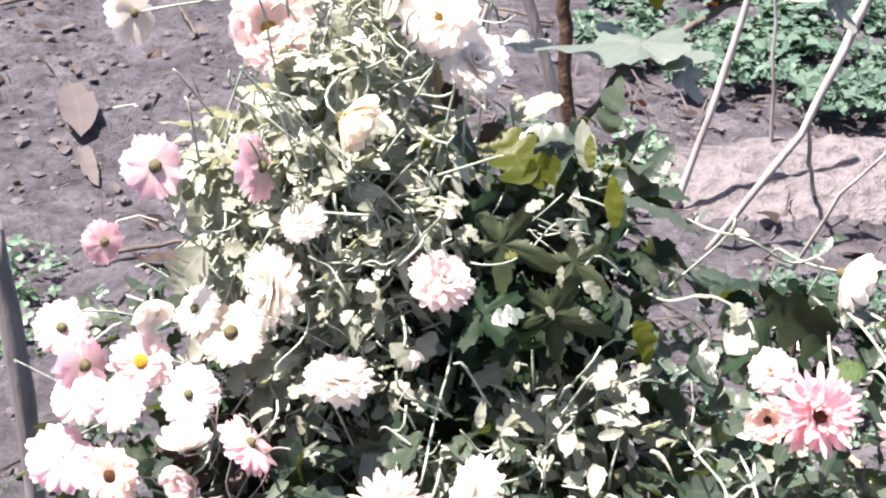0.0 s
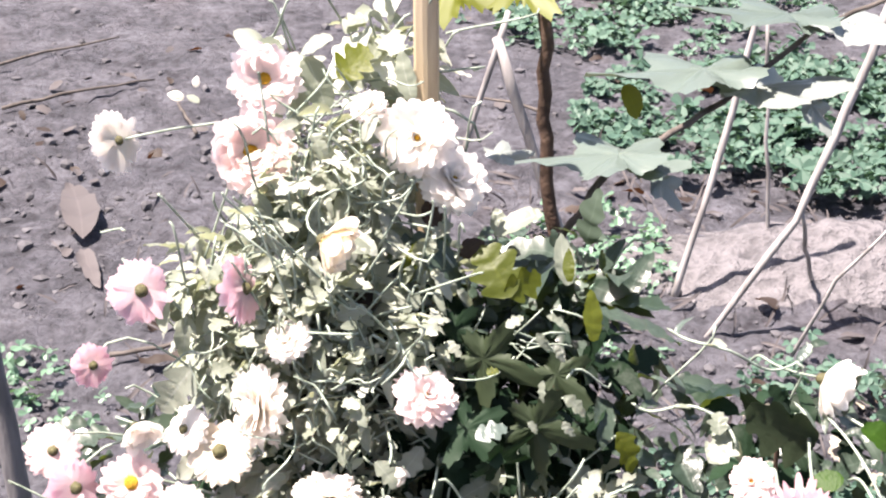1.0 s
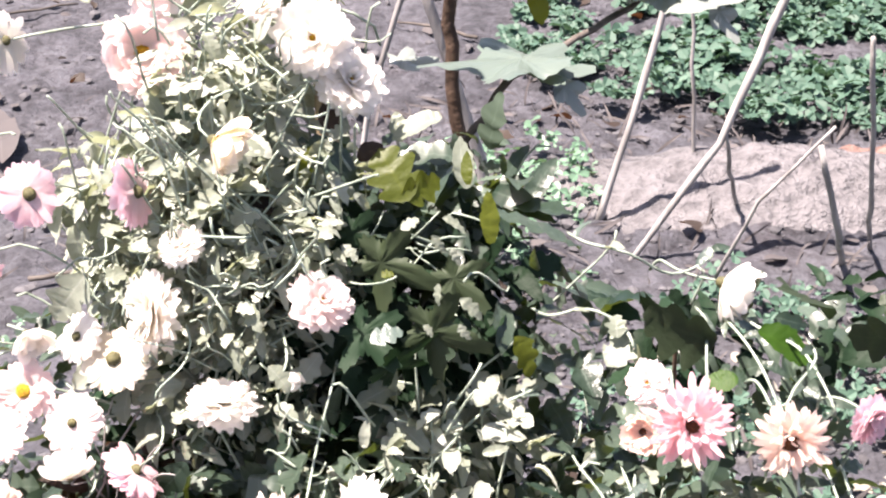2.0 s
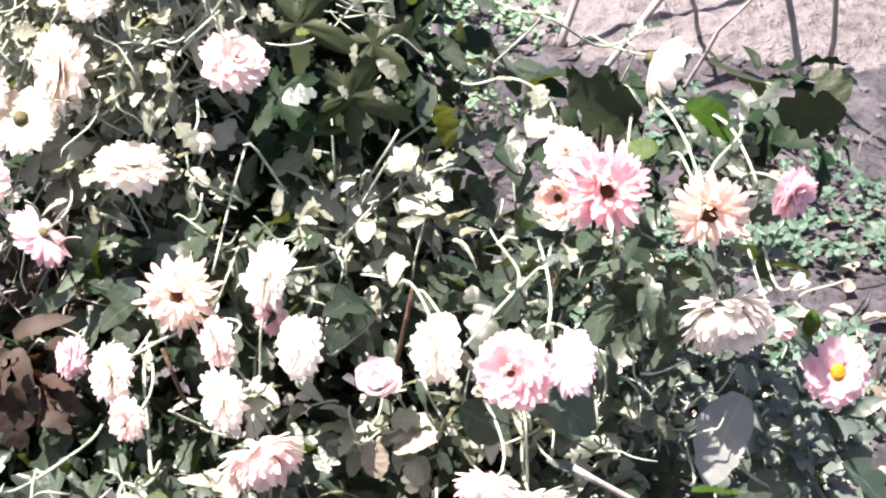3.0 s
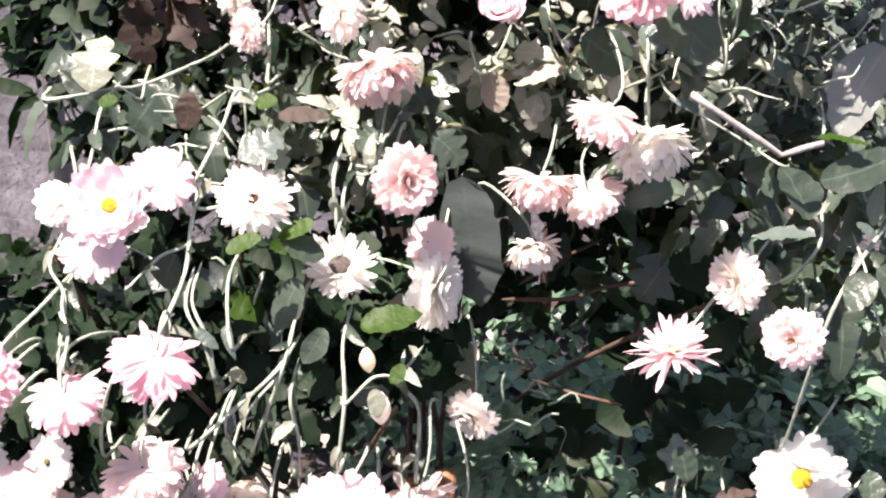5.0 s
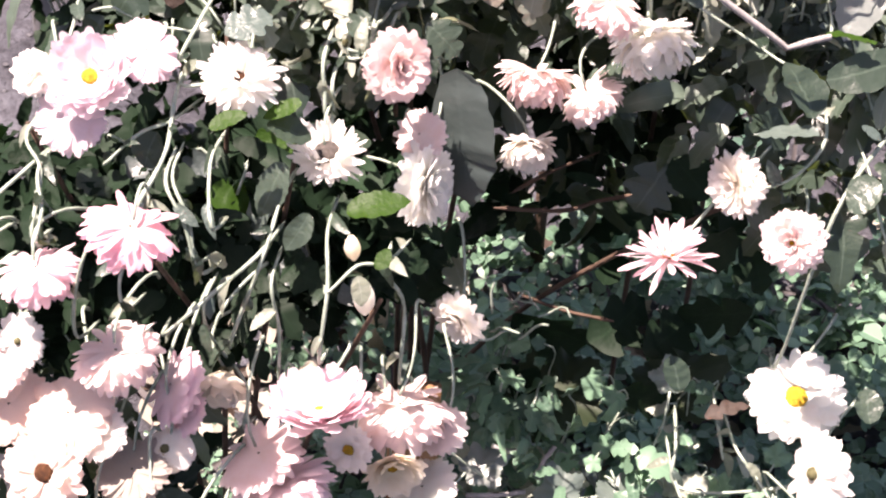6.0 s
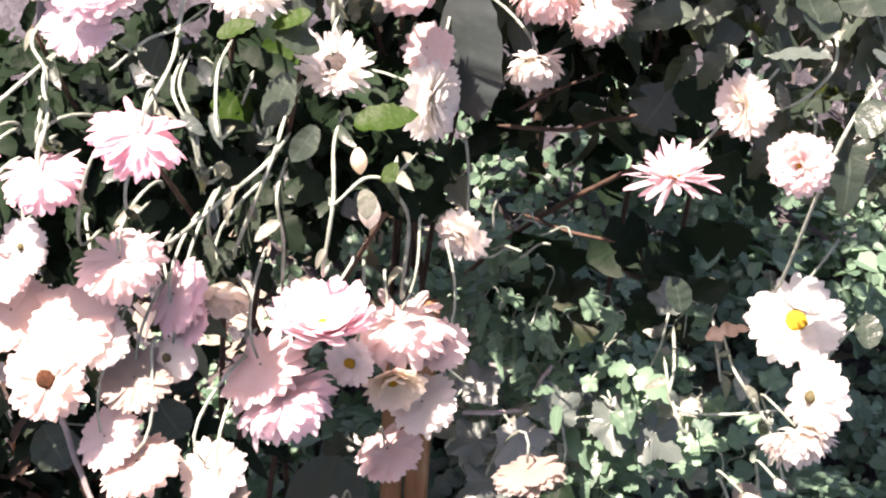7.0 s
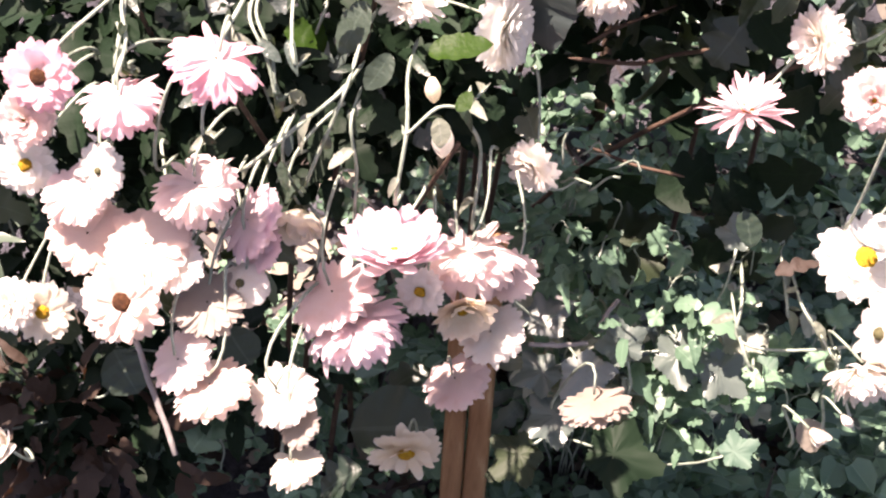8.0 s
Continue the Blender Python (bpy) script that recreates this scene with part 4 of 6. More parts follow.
flower(left, (-0.0731, -0.6240, 0.6819), (-0.407, -0.041, -0.913), 0.027, 'nod', 'pink')
flower(left, (-0.1394, -0.6152, 0.6326), (0.086, -0.009, -0.996), 0.025, 'nod', 'pink')
flower(left, (-0.168, -0.513, 0.709), (-0.314, -0.693, 0.649), 0.016, 'mop', 'white')
flower(left, (-0.0934, -0.6094, 0.5654), (0.093, -0.055, -0.994), 0.028, 'nod', 'blush')
flower(left, (-0.0625, -0.5935, 0.5253), (0.622, 0.428, -0.655), 0.028, 'daisy', 'lilac')
flower(left, (-0.0515, -0.5995, 0.5063), (0.665, 0.294, -0.686), 0.017, 'daisy', 'lilac')
flower(left, (-0.1657, -0.6236, 0.5172), (-0.202, 0.467, -0.861), 0.028, 'daisy', 'peach')
flower(left, (-0.1225, -0.6305, 0.5233), (0.017, 0.423, -0.906), 0.030, 'daisy', 'peach')
flower(left, (-0.1025, -0.6335, 0.5123), (0.320, 0.427, -0.846), 0.020, 'daisy', 'white')
flower(left, (-0.1295, -0.6645, 0.4993), (-0.063, -0.693, 0.719), 0.028, 'open', 'peach', centre="brown")
flower(left, (-0.0795, -0.6366, 0.4842), (0.144, 0.307, -0.941), 0.025, 'daisy', 'grey')
flower(left, (-0.0605, -0.6225, 0.4933), (0.105, 0.519, -0.848), 0.016, 'cup', 'white')
flower(left, (-0.0326, -0.5666, 0.5182), (0.163, -0.859, -0.485), 0.020, 'cup', 'cream')
flower(left, (0.0416, -0.5954, 0.5164), (-0.093, 0.055, 0.994), 0.031, 'cupopen', 'lilac', centre="tiny")
flower(left, (0.0882, -0.5286, 0.4732), (0.237, -0.250, -0.939), 0.035, 'nod', 'blush')
flower(left, (0.1172, -0.5267, 0.4532), (0.469, 0.358, -0.807), 0.021, 'daisy', 'blush')
flower(left, (0.0584, -0.5746, 0.4672), (-0.206, -0.937, 0.283), 0.018, 'open', 'white')
flower(left, (0.0883, -0.5616, 0.4432), (0.335, -0.940, 0.064), 0.019, 'cupopen', 'cream', centre="yellow")
flower(left, (0.0005, -0.6055, 0.4833), (0.312, 0.030, -0.950), 0.031, 'daisy', 'blush')
flower(left, (0.0155, -0.6076, 0.4602), (0.270, -0.222, -0.937), 0.034, 'nod', 'lilac')
flower(left, (0.1103, -0.5507, 0.4151), (0.448, 0.355, -0.820), 0.026, 'daisy', 'white')
flower(left, (-0.1586, -0.6125, 0.5644), (0.217, 0.919, -0.328), 0.019, 'daisy', 'white', calyx=0.94)
flower(left, (-0.198, -0.599, 0.625), (-0.003, -0.869, 0.494), 0.025, 'open', 'pink')
flower(left, (-0.209, -0.604, 0.592), (-0.104, -0.930, 0.353), 0.020, 'mop', 'blush')
flower(left, (-0.213, -0.602, 0.550), (0.118, -0.902, 0.414), 0.021, 'open', 'white')
flower(left, (-0.1746, -0.6175, 0.5473), (0.105, 0.519, -0.848), 0.023, 'daisy', 'blush')
flower(left, (-0.208, -0.617, 0.425), (0.271, -0.866, 0.421), 0.022, 'open', 'cream')
flower(left, (-0.229, -0.624, 0.433), (-0.280, -0.741, 0.610), 0.020, 'mop', 'white')
flower(left, (-0.0935, -0.6627, 0.4511), (0.396, 0.258, -0.882), 0.024, 'daisy', 'blush')
flower(left, (-0.0695, -0.6706, 0.4402), (0.394, -0.219, -0.892), 0.030, 'daisy', 'peach')
flower(left, (-0.0224, -0.6596, 0.4312), (0.455, 0.165, -0.875), 0.025, 'daisy', 'white')
flower(left, (-0.0074, -0.6706, 0.4132), (0.461, 0.272, -0.845), 0.016, 'daisy', 'grey')
flower(left, (-0.007, -0.684, 0.389), (0.558, -0.066, -0.827), 0.021, 'daisy', 'cream')
flower(left, (0.060, -0.590, 0.310), (0.217, -0.967, -0.136), 0.029, 'open', 'cream', centre="yellow")
flower(left, (0.0882, -0.5509, 0.3589), (0.472, 0.232, -0.850), 0.027, 'daisy', 'blush')
flower(left, (0.1952, -0.5577, 0.3681), (0.215, -0.205, -0.955), 0.028, 'daisy', 'grey')
flower(left, (-0.203, -0.717, 0.392), (-0.410, -0.506, 0.759), 0.014, 'cup', 'white')
flower(low, (0.383, -0.433, 0.443), (0.040, -0.452, 0.891), 0.038, 'open', 'purewhite')
flower(low, (0.397, -0.493, 0.424), (0.873, 0.479, -0.090), 0.033, 'daisy', 'white', calyx=1.08)
flower(low, (0.357, -0.553, 0.372), (0.655, -0.748, 0.104), 0.010, 'bud', 'cream')
flower(low, (0.377, -0.547, 0.387), (0.538, -0.843, -0.003), 0.007, 'bud', 'white')

closed_bud(right, (0.433, -0.326, 0.857), (0.00, 0.00, -1.00), 0.022, LEAF["fresh"], "closed green bud")
closed_bud(middle, (0.023, -0.420, 0.700), (0.00, -0.29, 0.96), 0.008, CALYX, "small round green bud")
closed_bud(left, (0.048, -0.530, 0.622), (0.19, -0.28, -0.94), 0.018, PETAL["cream"], "closed whitish bud")
closed_bud(left, (0.060, -0.545, 0.596), (0.10, -0.29, -0.95), 0.024, PETAL["white"], "closed white bud")
closed_bud(upper, (-0.194, -0.018, 1.185), (0.20, 0.00, 0.98), 0.010, PETAL["white"], "small white bud")
closed_bud(upper, (-0.204, -0.021, 1.177), (-0.98, 0.00, 0.20), 0.014, PETAL["white"], "small white bud")
closed_bud(low, (0.405, -0.491, 0.385), (0.25, -0.62, -0.74), 0.012, PETAL["cream"], "small cream bud")

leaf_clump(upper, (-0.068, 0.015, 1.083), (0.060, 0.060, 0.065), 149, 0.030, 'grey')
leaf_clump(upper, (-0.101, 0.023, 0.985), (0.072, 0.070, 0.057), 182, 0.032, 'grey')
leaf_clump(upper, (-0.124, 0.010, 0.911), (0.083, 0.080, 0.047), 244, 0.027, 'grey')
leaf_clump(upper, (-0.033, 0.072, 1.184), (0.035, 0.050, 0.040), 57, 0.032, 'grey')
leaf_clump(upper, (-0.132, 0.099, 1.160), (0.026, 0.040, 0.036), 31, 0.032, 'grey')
leaf_clump(upper, (0.053, 0.007, 0.982), (0.087, 0.080, 0.046), 153, 0.032, 'leaf')
# inner clumps in the dark tone paint the shaded gaps of the bush
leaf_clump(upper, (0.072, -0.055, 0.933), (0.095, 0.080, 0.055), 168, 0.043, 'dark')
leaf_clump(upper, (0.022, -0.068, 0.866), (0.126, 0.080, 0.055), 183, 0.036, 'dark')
leaf_clump(upper, (0.128, -0.011, 0.990), (0.045, 0.060, 0.055), 61, 0.036, 'leaf')
leaf_clump(upper, (0.181, -0.073, 0.898), (0.070, 0.080, 0.050), 76, 0.032, 'leaf')
leaf_clump(upper, (-0.201, 0.006, 0.817), (0.128, 0.080, 0.048), 137, 0.029, 'leaf')
leaf_clump(upper, (-0.273, -0.055, 0.726), (0.105, 0.080, 0.047), 122, 0.032, 'leaf')
leaf_clump(upper, (0.042, -0.140, 0.784), (0.160, 0.100, 0.073), 321, 0.032, 'leaf')
leaf_clump(upper, (-0.085, -0.042, 0.857), (0.100, 0.080, 0.060), 244, 0.029, 'grey')
leaf_clump(right, (0.305, -0.107, 0.907), (0.053, 0.060, 0.029), 30, 0.036, 'dark')
leaf_clump(right, (0.443, -0.129, 0.925), (0.061, 0.060, 0.028), 24, 0.036, 'dark')
leaf_clump(right, (0.367, -0.156, 0.917), (0.065, 0.050, 0.028), 36, 0.029, 'leaf')
leaf_clump(right, (0.316, -0.236, 0.832), (0.118, 0.100, 0.050), 168, 0.029, 'leaf')
leaf_clump(right, (0.372, -0.175, 0.663), (0.125, 0.100, 0.058), 137, 0.032, 'big')
leaf_clump(right, (0.410, -0.247, 0.658), (0.092, 0.080, 0.042), 45, 0.040, 'leaf')
leaf_clump(middle, (0.055, -0.121, 0.768), (0.214, 0.100, 0.071), 398, 0.030, 'leaf')
leaf_clump(middle, (-0.084, -0.190, 0.629), (0.159, 0.100, 0.077), 337, 0.032, 'leaf')
leaf_clump(middle, (0.157, -0.166, 0.623), (0.162, 0.100, 0.078), 306, 0.032, 'leaf')
leaf_clump(middle, (-0.077, -0.242, 0.639), (0.166, 0.100, 0.055), 245, 0.032, 'leaf')
leaf_clump(middle, (0.184, -0.163, 0.473), (0.102, 0.080, 0.056), 68, 0.036, 'leaf')
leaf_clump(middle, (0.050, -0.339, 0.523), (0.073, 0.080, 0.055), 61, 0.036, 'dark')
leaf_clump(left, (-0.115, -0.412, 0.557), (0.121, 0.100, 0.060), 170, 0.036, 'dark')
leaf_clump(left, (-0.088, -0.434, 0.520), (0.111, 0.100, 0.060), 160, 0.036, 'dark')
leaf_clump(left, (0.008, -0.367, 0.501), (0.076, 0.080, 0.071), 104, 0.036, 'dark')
leaf_clump(left, (-0.151, -0.468, 0.412), (0.075, 0.080, 0.066), 75, 0.032, 'leaf')
leaf_clump(low, (0.341, -0.312, 0.627), (0.087, 0.060, 0.048), 52, 0.036, 'leaf')
# dark-tone clumps from here colour in the shade above the weeds
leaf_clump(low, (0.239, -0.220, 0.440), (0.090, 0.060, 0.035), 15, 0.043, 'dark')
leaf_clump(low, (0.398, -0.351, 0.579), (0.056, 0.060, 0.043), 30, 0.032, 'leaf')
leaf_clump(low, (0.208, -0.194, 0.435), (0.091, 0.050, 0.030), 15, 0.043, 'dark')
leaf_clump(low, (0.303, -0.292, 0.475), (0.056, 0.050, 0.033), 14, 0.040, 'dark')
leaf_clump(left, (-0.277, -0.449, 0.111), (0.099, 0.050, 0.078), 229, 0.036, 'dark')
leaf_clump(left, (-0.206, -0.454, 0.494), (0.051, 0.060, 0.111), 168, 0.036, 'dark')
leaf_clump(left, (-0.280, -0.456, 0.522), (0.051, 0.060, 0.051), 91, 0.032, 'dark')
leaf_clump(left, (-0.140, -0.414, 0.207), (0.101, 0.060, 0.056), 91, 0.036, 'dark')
# small grey-tone leaves, pale as if glinting in the sun
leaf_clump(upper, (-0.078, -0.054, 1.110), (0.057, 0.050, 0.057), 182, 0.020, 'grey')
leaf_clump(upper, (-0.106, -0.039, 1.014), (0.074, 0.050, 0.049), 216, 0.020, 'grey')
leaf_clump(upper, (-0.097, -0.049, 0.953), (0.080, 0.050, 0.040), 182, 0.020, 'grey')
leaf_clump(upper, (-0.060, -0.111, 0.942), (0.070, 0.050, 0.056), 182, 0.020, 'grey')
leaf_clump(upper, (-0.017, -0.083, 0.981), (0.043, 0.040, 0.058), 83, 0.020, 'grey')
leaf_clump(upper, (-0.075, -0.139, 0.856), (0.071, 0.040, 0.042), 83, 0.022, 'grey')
# dark-tone back clumps, added to fill the gaps with painted shade
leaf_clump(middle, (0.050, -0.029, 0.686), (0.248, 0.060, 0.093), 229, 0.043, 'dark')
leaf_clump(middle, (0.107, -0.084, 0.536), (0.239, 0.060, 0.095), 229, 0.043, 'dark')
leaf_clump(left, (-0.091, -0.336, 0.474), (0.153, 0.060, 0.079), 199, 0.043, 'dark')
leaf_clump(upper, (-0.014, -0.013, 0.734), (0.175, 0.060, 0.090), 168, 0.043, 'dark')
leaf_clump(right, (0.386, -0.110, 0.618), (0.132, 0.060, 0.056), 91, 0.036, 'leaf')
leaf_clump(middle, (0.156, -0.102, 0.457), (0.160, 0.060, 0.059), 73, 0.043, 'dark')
# two unseen clumps, added out of view to shade the lower left
leaf_clump(left, (-0.37, -0.58, 0.42), (0.10, 0.10, 0.14), 130, 0.045, 'leaf')
leaf_clump(left, (-0.40, -0.50, 0.62), (0.10, 0.10, 0.10), 90, 0.04, 'leaf')
leaf_clump(low, (0.279, -0.299, 0.098), (0.083, 0.030, 0.050), 39, 0.032, 'big')
leaf_clump(left, (-0.241, -0.487, 0.140), (0.101, 0.040, 0.061), 76, 0.036, 'dry')
leaf_clump(middle, (-0.152, -0.088, 0.720), (0.096, 0.050, 0.066), 137, 0.032, 'dry')
leaf_clump(upper, (0.108, -0.151, 0.854), (0.057, 0.040, 0.042), 83, 0.031, 'grey')
leaf_clump(upper, (-0.162, -0.021, 0.993), (0.072, 0.050, 0.053), 155, 0.030, 'grey')
leaf_clump(upper, (-0.078, -0.038, 1.017), (0.052, 0.050, 0.043), 88, 0.030, 'grey')
leaf_clump(right, (0.336, -0.058, 0.554), (0.134, 0.050, 0.064), 199, 0.036, 'big')
leaf_clump(right, (0.342, -0.100, 0.558), (0.131, 0.050, 0.052), 66, 0.027, 'grey')
leaf_clump(low, (0.352, -0.186, 0.491), (0.073, 0.050, 0.044), 26, 0.036, 'leaf')
leaf_clump(left, (-0.310, -0.380, 0.279), (0.045, 0.050, 0.045), 107, 0.036, 'dark')
leaf_clump(low, (0.505, -0.116, 0.602), (0.046, 0.050, 0.061), 91, 0.036, 'big')
leaf_clump(upper, (-0.104, -0.055, 1.037), (0.048, 0.040, 0.039), 116, 0.027, 'grey')
leaf_clump(upper, (-0.092, -0.075, 1.072), (0.043, 0.040, 0.033), 66, 0.027, 'grey')
leaf_clump(middle, (0.140, -0.376, 0.443), (0.027, 0.030, 0.027), 59, 0.027, 'grey')
leaf_clump(low, (0.170, -0.348, 0.336), (0.044, 0.030, 0.039), 68, 0.027, 'clover')
leaf_clump(right, (0.335, -0.130, 0.715), (0.120, 0.060, 0.060), 110, 0.026, 'big')
leaf_clump(right, (0.415, -0.205, 0.615), (0.090, 0.060, 0.060), 90, 0.026, 'big')
leaf_clump(right, (0.300, -0.180, 0.800), (0.110, 0.050, 0.050), 70, 0.022, 'grey')
leaf_clump(low, (0.150, -0.330, 0.200), (0.090, 0.060, 0.060), 80, 0.030, 'big')
leaf_clump(low, (0.220, -0.370, 0.230), (0.070, 0.050, 0.050), 40, 0.028, 'clover')
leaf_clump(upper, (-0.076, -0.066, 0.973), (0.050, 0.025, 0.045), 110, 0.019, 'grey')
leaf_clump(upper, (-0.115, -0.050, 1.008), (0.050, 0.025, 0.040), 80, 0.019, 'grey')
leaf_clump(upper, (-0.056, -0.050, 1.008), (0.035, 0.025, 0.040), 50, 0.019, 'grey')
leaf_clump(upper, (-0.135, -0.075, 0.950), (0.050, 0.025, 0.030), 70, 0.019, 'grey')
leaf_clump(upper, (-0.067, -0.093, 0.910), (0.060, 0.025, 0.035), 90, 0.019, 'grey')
leaf_clump(low, (0.175, -0.383, 0.242), (0.060, 0.030, 0.045), 46, 0.030, 'grey')
leaf_clump(low, (0.256, -0.404, 0.211), (0.070, 0.030, 0.045), 60, 0.026, 'clover')
leaf_clump(middle, (0.088, -0.200, 0.828), (0.090, 0.030, 0.050), 60, 0.021, 'grey')
leaf_clump(middle, (-0.163, -0.233, 0.733), (0.030, 0.020, 0.022), 22, 0.040, 'dry')
# three dark-tone clumps: black shade at the lower left as leaf colour
leaf_clump(middle, (-0.214, -0.188, 0.673), (0.060, 0.040, 0.050), 120, 0.036, 'dark')
leaf_clump(middle, (-0.199, -0.234, 0.620), (0.080, 0.040, 0.050), 140, 0.036, 'dark')
leaf_clump(middle, (-0.245, -0.187, 0.679), (0.050, 0.040, 0.050), 90, 0.036, 'dark')
leaf_clump(low, (0.235, -0.393, 0.310), (0.053, 0.030, 0.033), 57, 0.027, 'clover')
leaf_clump(middle, (0.317, -0.251, 0.684), (0.060, 0.030, 0.035), 46, 0.024, 'grey')
leaf_clump(middle, (0.327, -0.245, 0.744), (0.070, 0.030, 0.030), 40, 0.022, 'big')
leaf_clump(middle, (0.201, -0.285, 0.730), (0.050, 0.030, 0.030), 30, 0.022, 'grey')
leaf_clump(middle, (0.129, -0.283, 0.702), (0.050, 0.030, 0.030), 34, 0.024, 'grey')
leaf_clump(middle, (0.425, -0.258, 0.648), (0.050, 0.030, 0.040), 36, 0.026, 'big')
leaf_clump(middle, (0.007, -0.315, 0.653), (0.060, 0.030, 0.040), 30, 0.024, 'grey')
leaf_clump(middle, (0.029, -0.275, 0.733), (0.050, 0.030, 0.030), 26, 0.022, 'grey')
leaf_clump(low, (0.163, -0.377, 0.324), (0.030, 0.020, 0.040), 30, 0.024, 'clover')
leaf_clump(upper, (-0.069, -0.107, 1.032), (0.040, 0.020, 0.035), 50, 0.020, 'grey')
leaf_clump(upper, (-0.027, -0.137, 1.001), (0.040, 0.020, 0.030), 40, 0.020, 'grey')
leaf_clump(upper, (-0.107, -0.117, 1.000), (0.035, 0.020, 0.030), 40, 0.020, 'grey')
leaf_clump(upper, (0.005, -0.096, 1.053), (0.025, 0.020, 0.030), 26, 0.020, 'grey')
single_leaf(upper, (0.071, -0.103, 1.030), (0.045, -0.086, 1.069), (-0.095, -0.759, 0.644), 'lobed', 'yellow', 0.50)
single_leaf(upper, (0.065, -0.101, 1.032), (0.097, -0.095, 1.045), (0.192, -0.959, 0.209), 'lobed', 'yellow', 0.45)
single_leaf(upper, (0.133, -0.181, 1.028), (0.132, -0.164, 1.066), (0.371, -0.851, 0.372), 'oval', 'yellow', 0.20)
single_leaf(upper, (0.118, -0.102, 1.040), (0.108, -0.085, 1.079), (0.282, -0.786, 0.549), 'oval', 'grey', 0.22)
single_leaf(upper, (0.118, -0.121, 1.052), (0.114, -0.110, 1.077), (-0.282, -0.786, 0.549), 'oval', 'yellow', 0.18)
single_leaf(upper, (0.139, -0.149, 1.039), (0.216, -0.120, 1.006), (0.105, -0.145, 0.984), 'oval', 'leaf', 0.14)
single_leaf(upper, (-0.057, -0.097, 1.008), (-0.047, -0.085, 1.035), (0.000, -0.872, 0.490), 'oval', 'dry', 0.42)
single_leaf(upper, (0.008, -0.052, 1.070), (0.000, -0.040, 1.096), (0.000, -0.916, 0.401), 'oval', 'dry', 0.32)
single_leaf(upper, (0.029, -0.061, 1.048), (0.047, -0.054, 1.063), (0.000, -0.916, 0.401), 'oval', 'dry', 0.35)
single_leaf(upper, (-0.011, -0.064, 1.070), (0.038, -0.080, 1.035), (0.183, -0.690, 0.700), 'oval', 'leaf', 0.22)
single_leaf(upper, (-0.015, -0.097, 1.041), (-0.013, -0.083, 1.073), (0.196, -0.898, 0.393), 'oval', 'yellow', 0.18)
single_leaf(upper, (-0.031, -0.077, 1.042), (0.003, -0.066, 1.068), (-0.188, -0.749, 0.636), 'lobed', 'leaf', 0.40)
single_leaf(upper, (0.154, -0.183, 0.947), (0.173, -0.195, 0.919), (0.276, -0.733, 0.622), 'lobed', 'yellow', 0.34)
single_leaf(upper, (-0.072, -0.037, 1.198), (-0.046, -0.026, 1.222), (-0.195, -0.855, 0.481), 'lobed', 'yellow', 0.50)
single_leaf(upper, (-0.078, -0.002, 1.222), (-0.107, -0.006, 1.213), (-0.309, -0.413, 0.856), 'oval', 'grey', 0.30)
single_leaf(upper, (-0.068, -0.002, 1.227), (-0.054, 0.006, 1.244), (0.000, -0.435, 0.901), 'lobed', 'grey', 0.50)
single_leaf(upper, (-0.102, 0.000, 1.206), (-0.079, -0.019, 1.163), (-0.188, -0.749, 0.636), 'oval', 'grey', 0.25)
single_leaf(upper, (-0.011, -0.031, 1.177), (-0.026, -0.014, 1.216), (-0.398, -0.741, 0.541), 'oval', 'grey', 0.20)
single_leaf(upper, (-0.049, 0.000, 1.236), (-0.068, 0.001, 1.238), (0.000, -0.229, 0.973), 'lobed', 'grey', 0.50)
single_leaf(upper, (-0.194, -0.002, 1.166), (-0.204, 0.001, 1.173), (0.000, -0.492, 0.870), 'oval', 'grey', 0.30)
single_leaf(upper, (-0.171, -0.058, 1.047), (-0.190, -0.069, 1.022), (-0.309, -0.278, 0.909), 'oval', 'grey', 0.20)
single_leaf(upper, (-0.131, -0.068, 1.056), (-0.176, -0.074, 1.043), (-0.207, -0.143, 0.968), 'oval', 'grey', 0.20)
single_leaf(upper, (-0.202, -0.080, 0.952), (-0.232, -0.096, 0.917), (0.212, -0.789, 0.577), 'lobed', 'grey', 0.40)
single_leaf(upper, (-0.109, -0.084, 1.107), (-0.123, -0.096, 1.081), (0.098, -0.816, 0.570), 'oval', 'leaf', 0.30)
single_leaf(upper, (0.099, -0.047, 1.081), (0.055, -0.050, 1.072), (0.000, -0.364, 0.931), 'oval', 'grey', 0.25)
single_leaf(upper, (0.066, -0.035, 1.055), (0.058, -0.026, 1.078), (0.000, -0.820, 0.573), 'oval', 'grey', 0.30)
# olive tone: these five leaves are coloured as if in shade
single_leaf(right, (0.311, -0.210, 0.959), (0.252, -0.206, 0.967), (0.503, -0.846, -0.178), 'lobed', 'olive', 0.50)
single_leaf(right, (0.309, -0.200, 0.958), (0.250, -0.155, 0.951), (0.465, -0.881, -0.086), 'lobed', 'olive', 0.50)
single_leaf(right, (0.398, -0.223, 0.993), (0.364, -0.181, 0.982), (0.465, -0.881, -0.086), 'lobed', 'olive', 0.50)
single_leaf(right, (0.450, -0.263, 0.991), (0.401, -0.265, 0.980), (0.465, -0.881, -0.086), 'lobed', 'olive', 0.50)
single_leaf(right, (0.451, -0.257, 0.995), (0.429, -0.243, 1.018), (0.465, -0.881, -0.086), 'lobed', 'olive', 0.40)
single_leaf(right, (0.339, -0.223, 0.973), (0.385, -0.236, 0.954), (0.155, -0.487, 0.859), 'oval', 'fresh', 0.28)
single_leaf(right, (0.306, -0.310, 0.982), (0.284, -0.311, 0.978), (0.155, -0.487, 0.859), 'oval', 'fresh', 0.40)
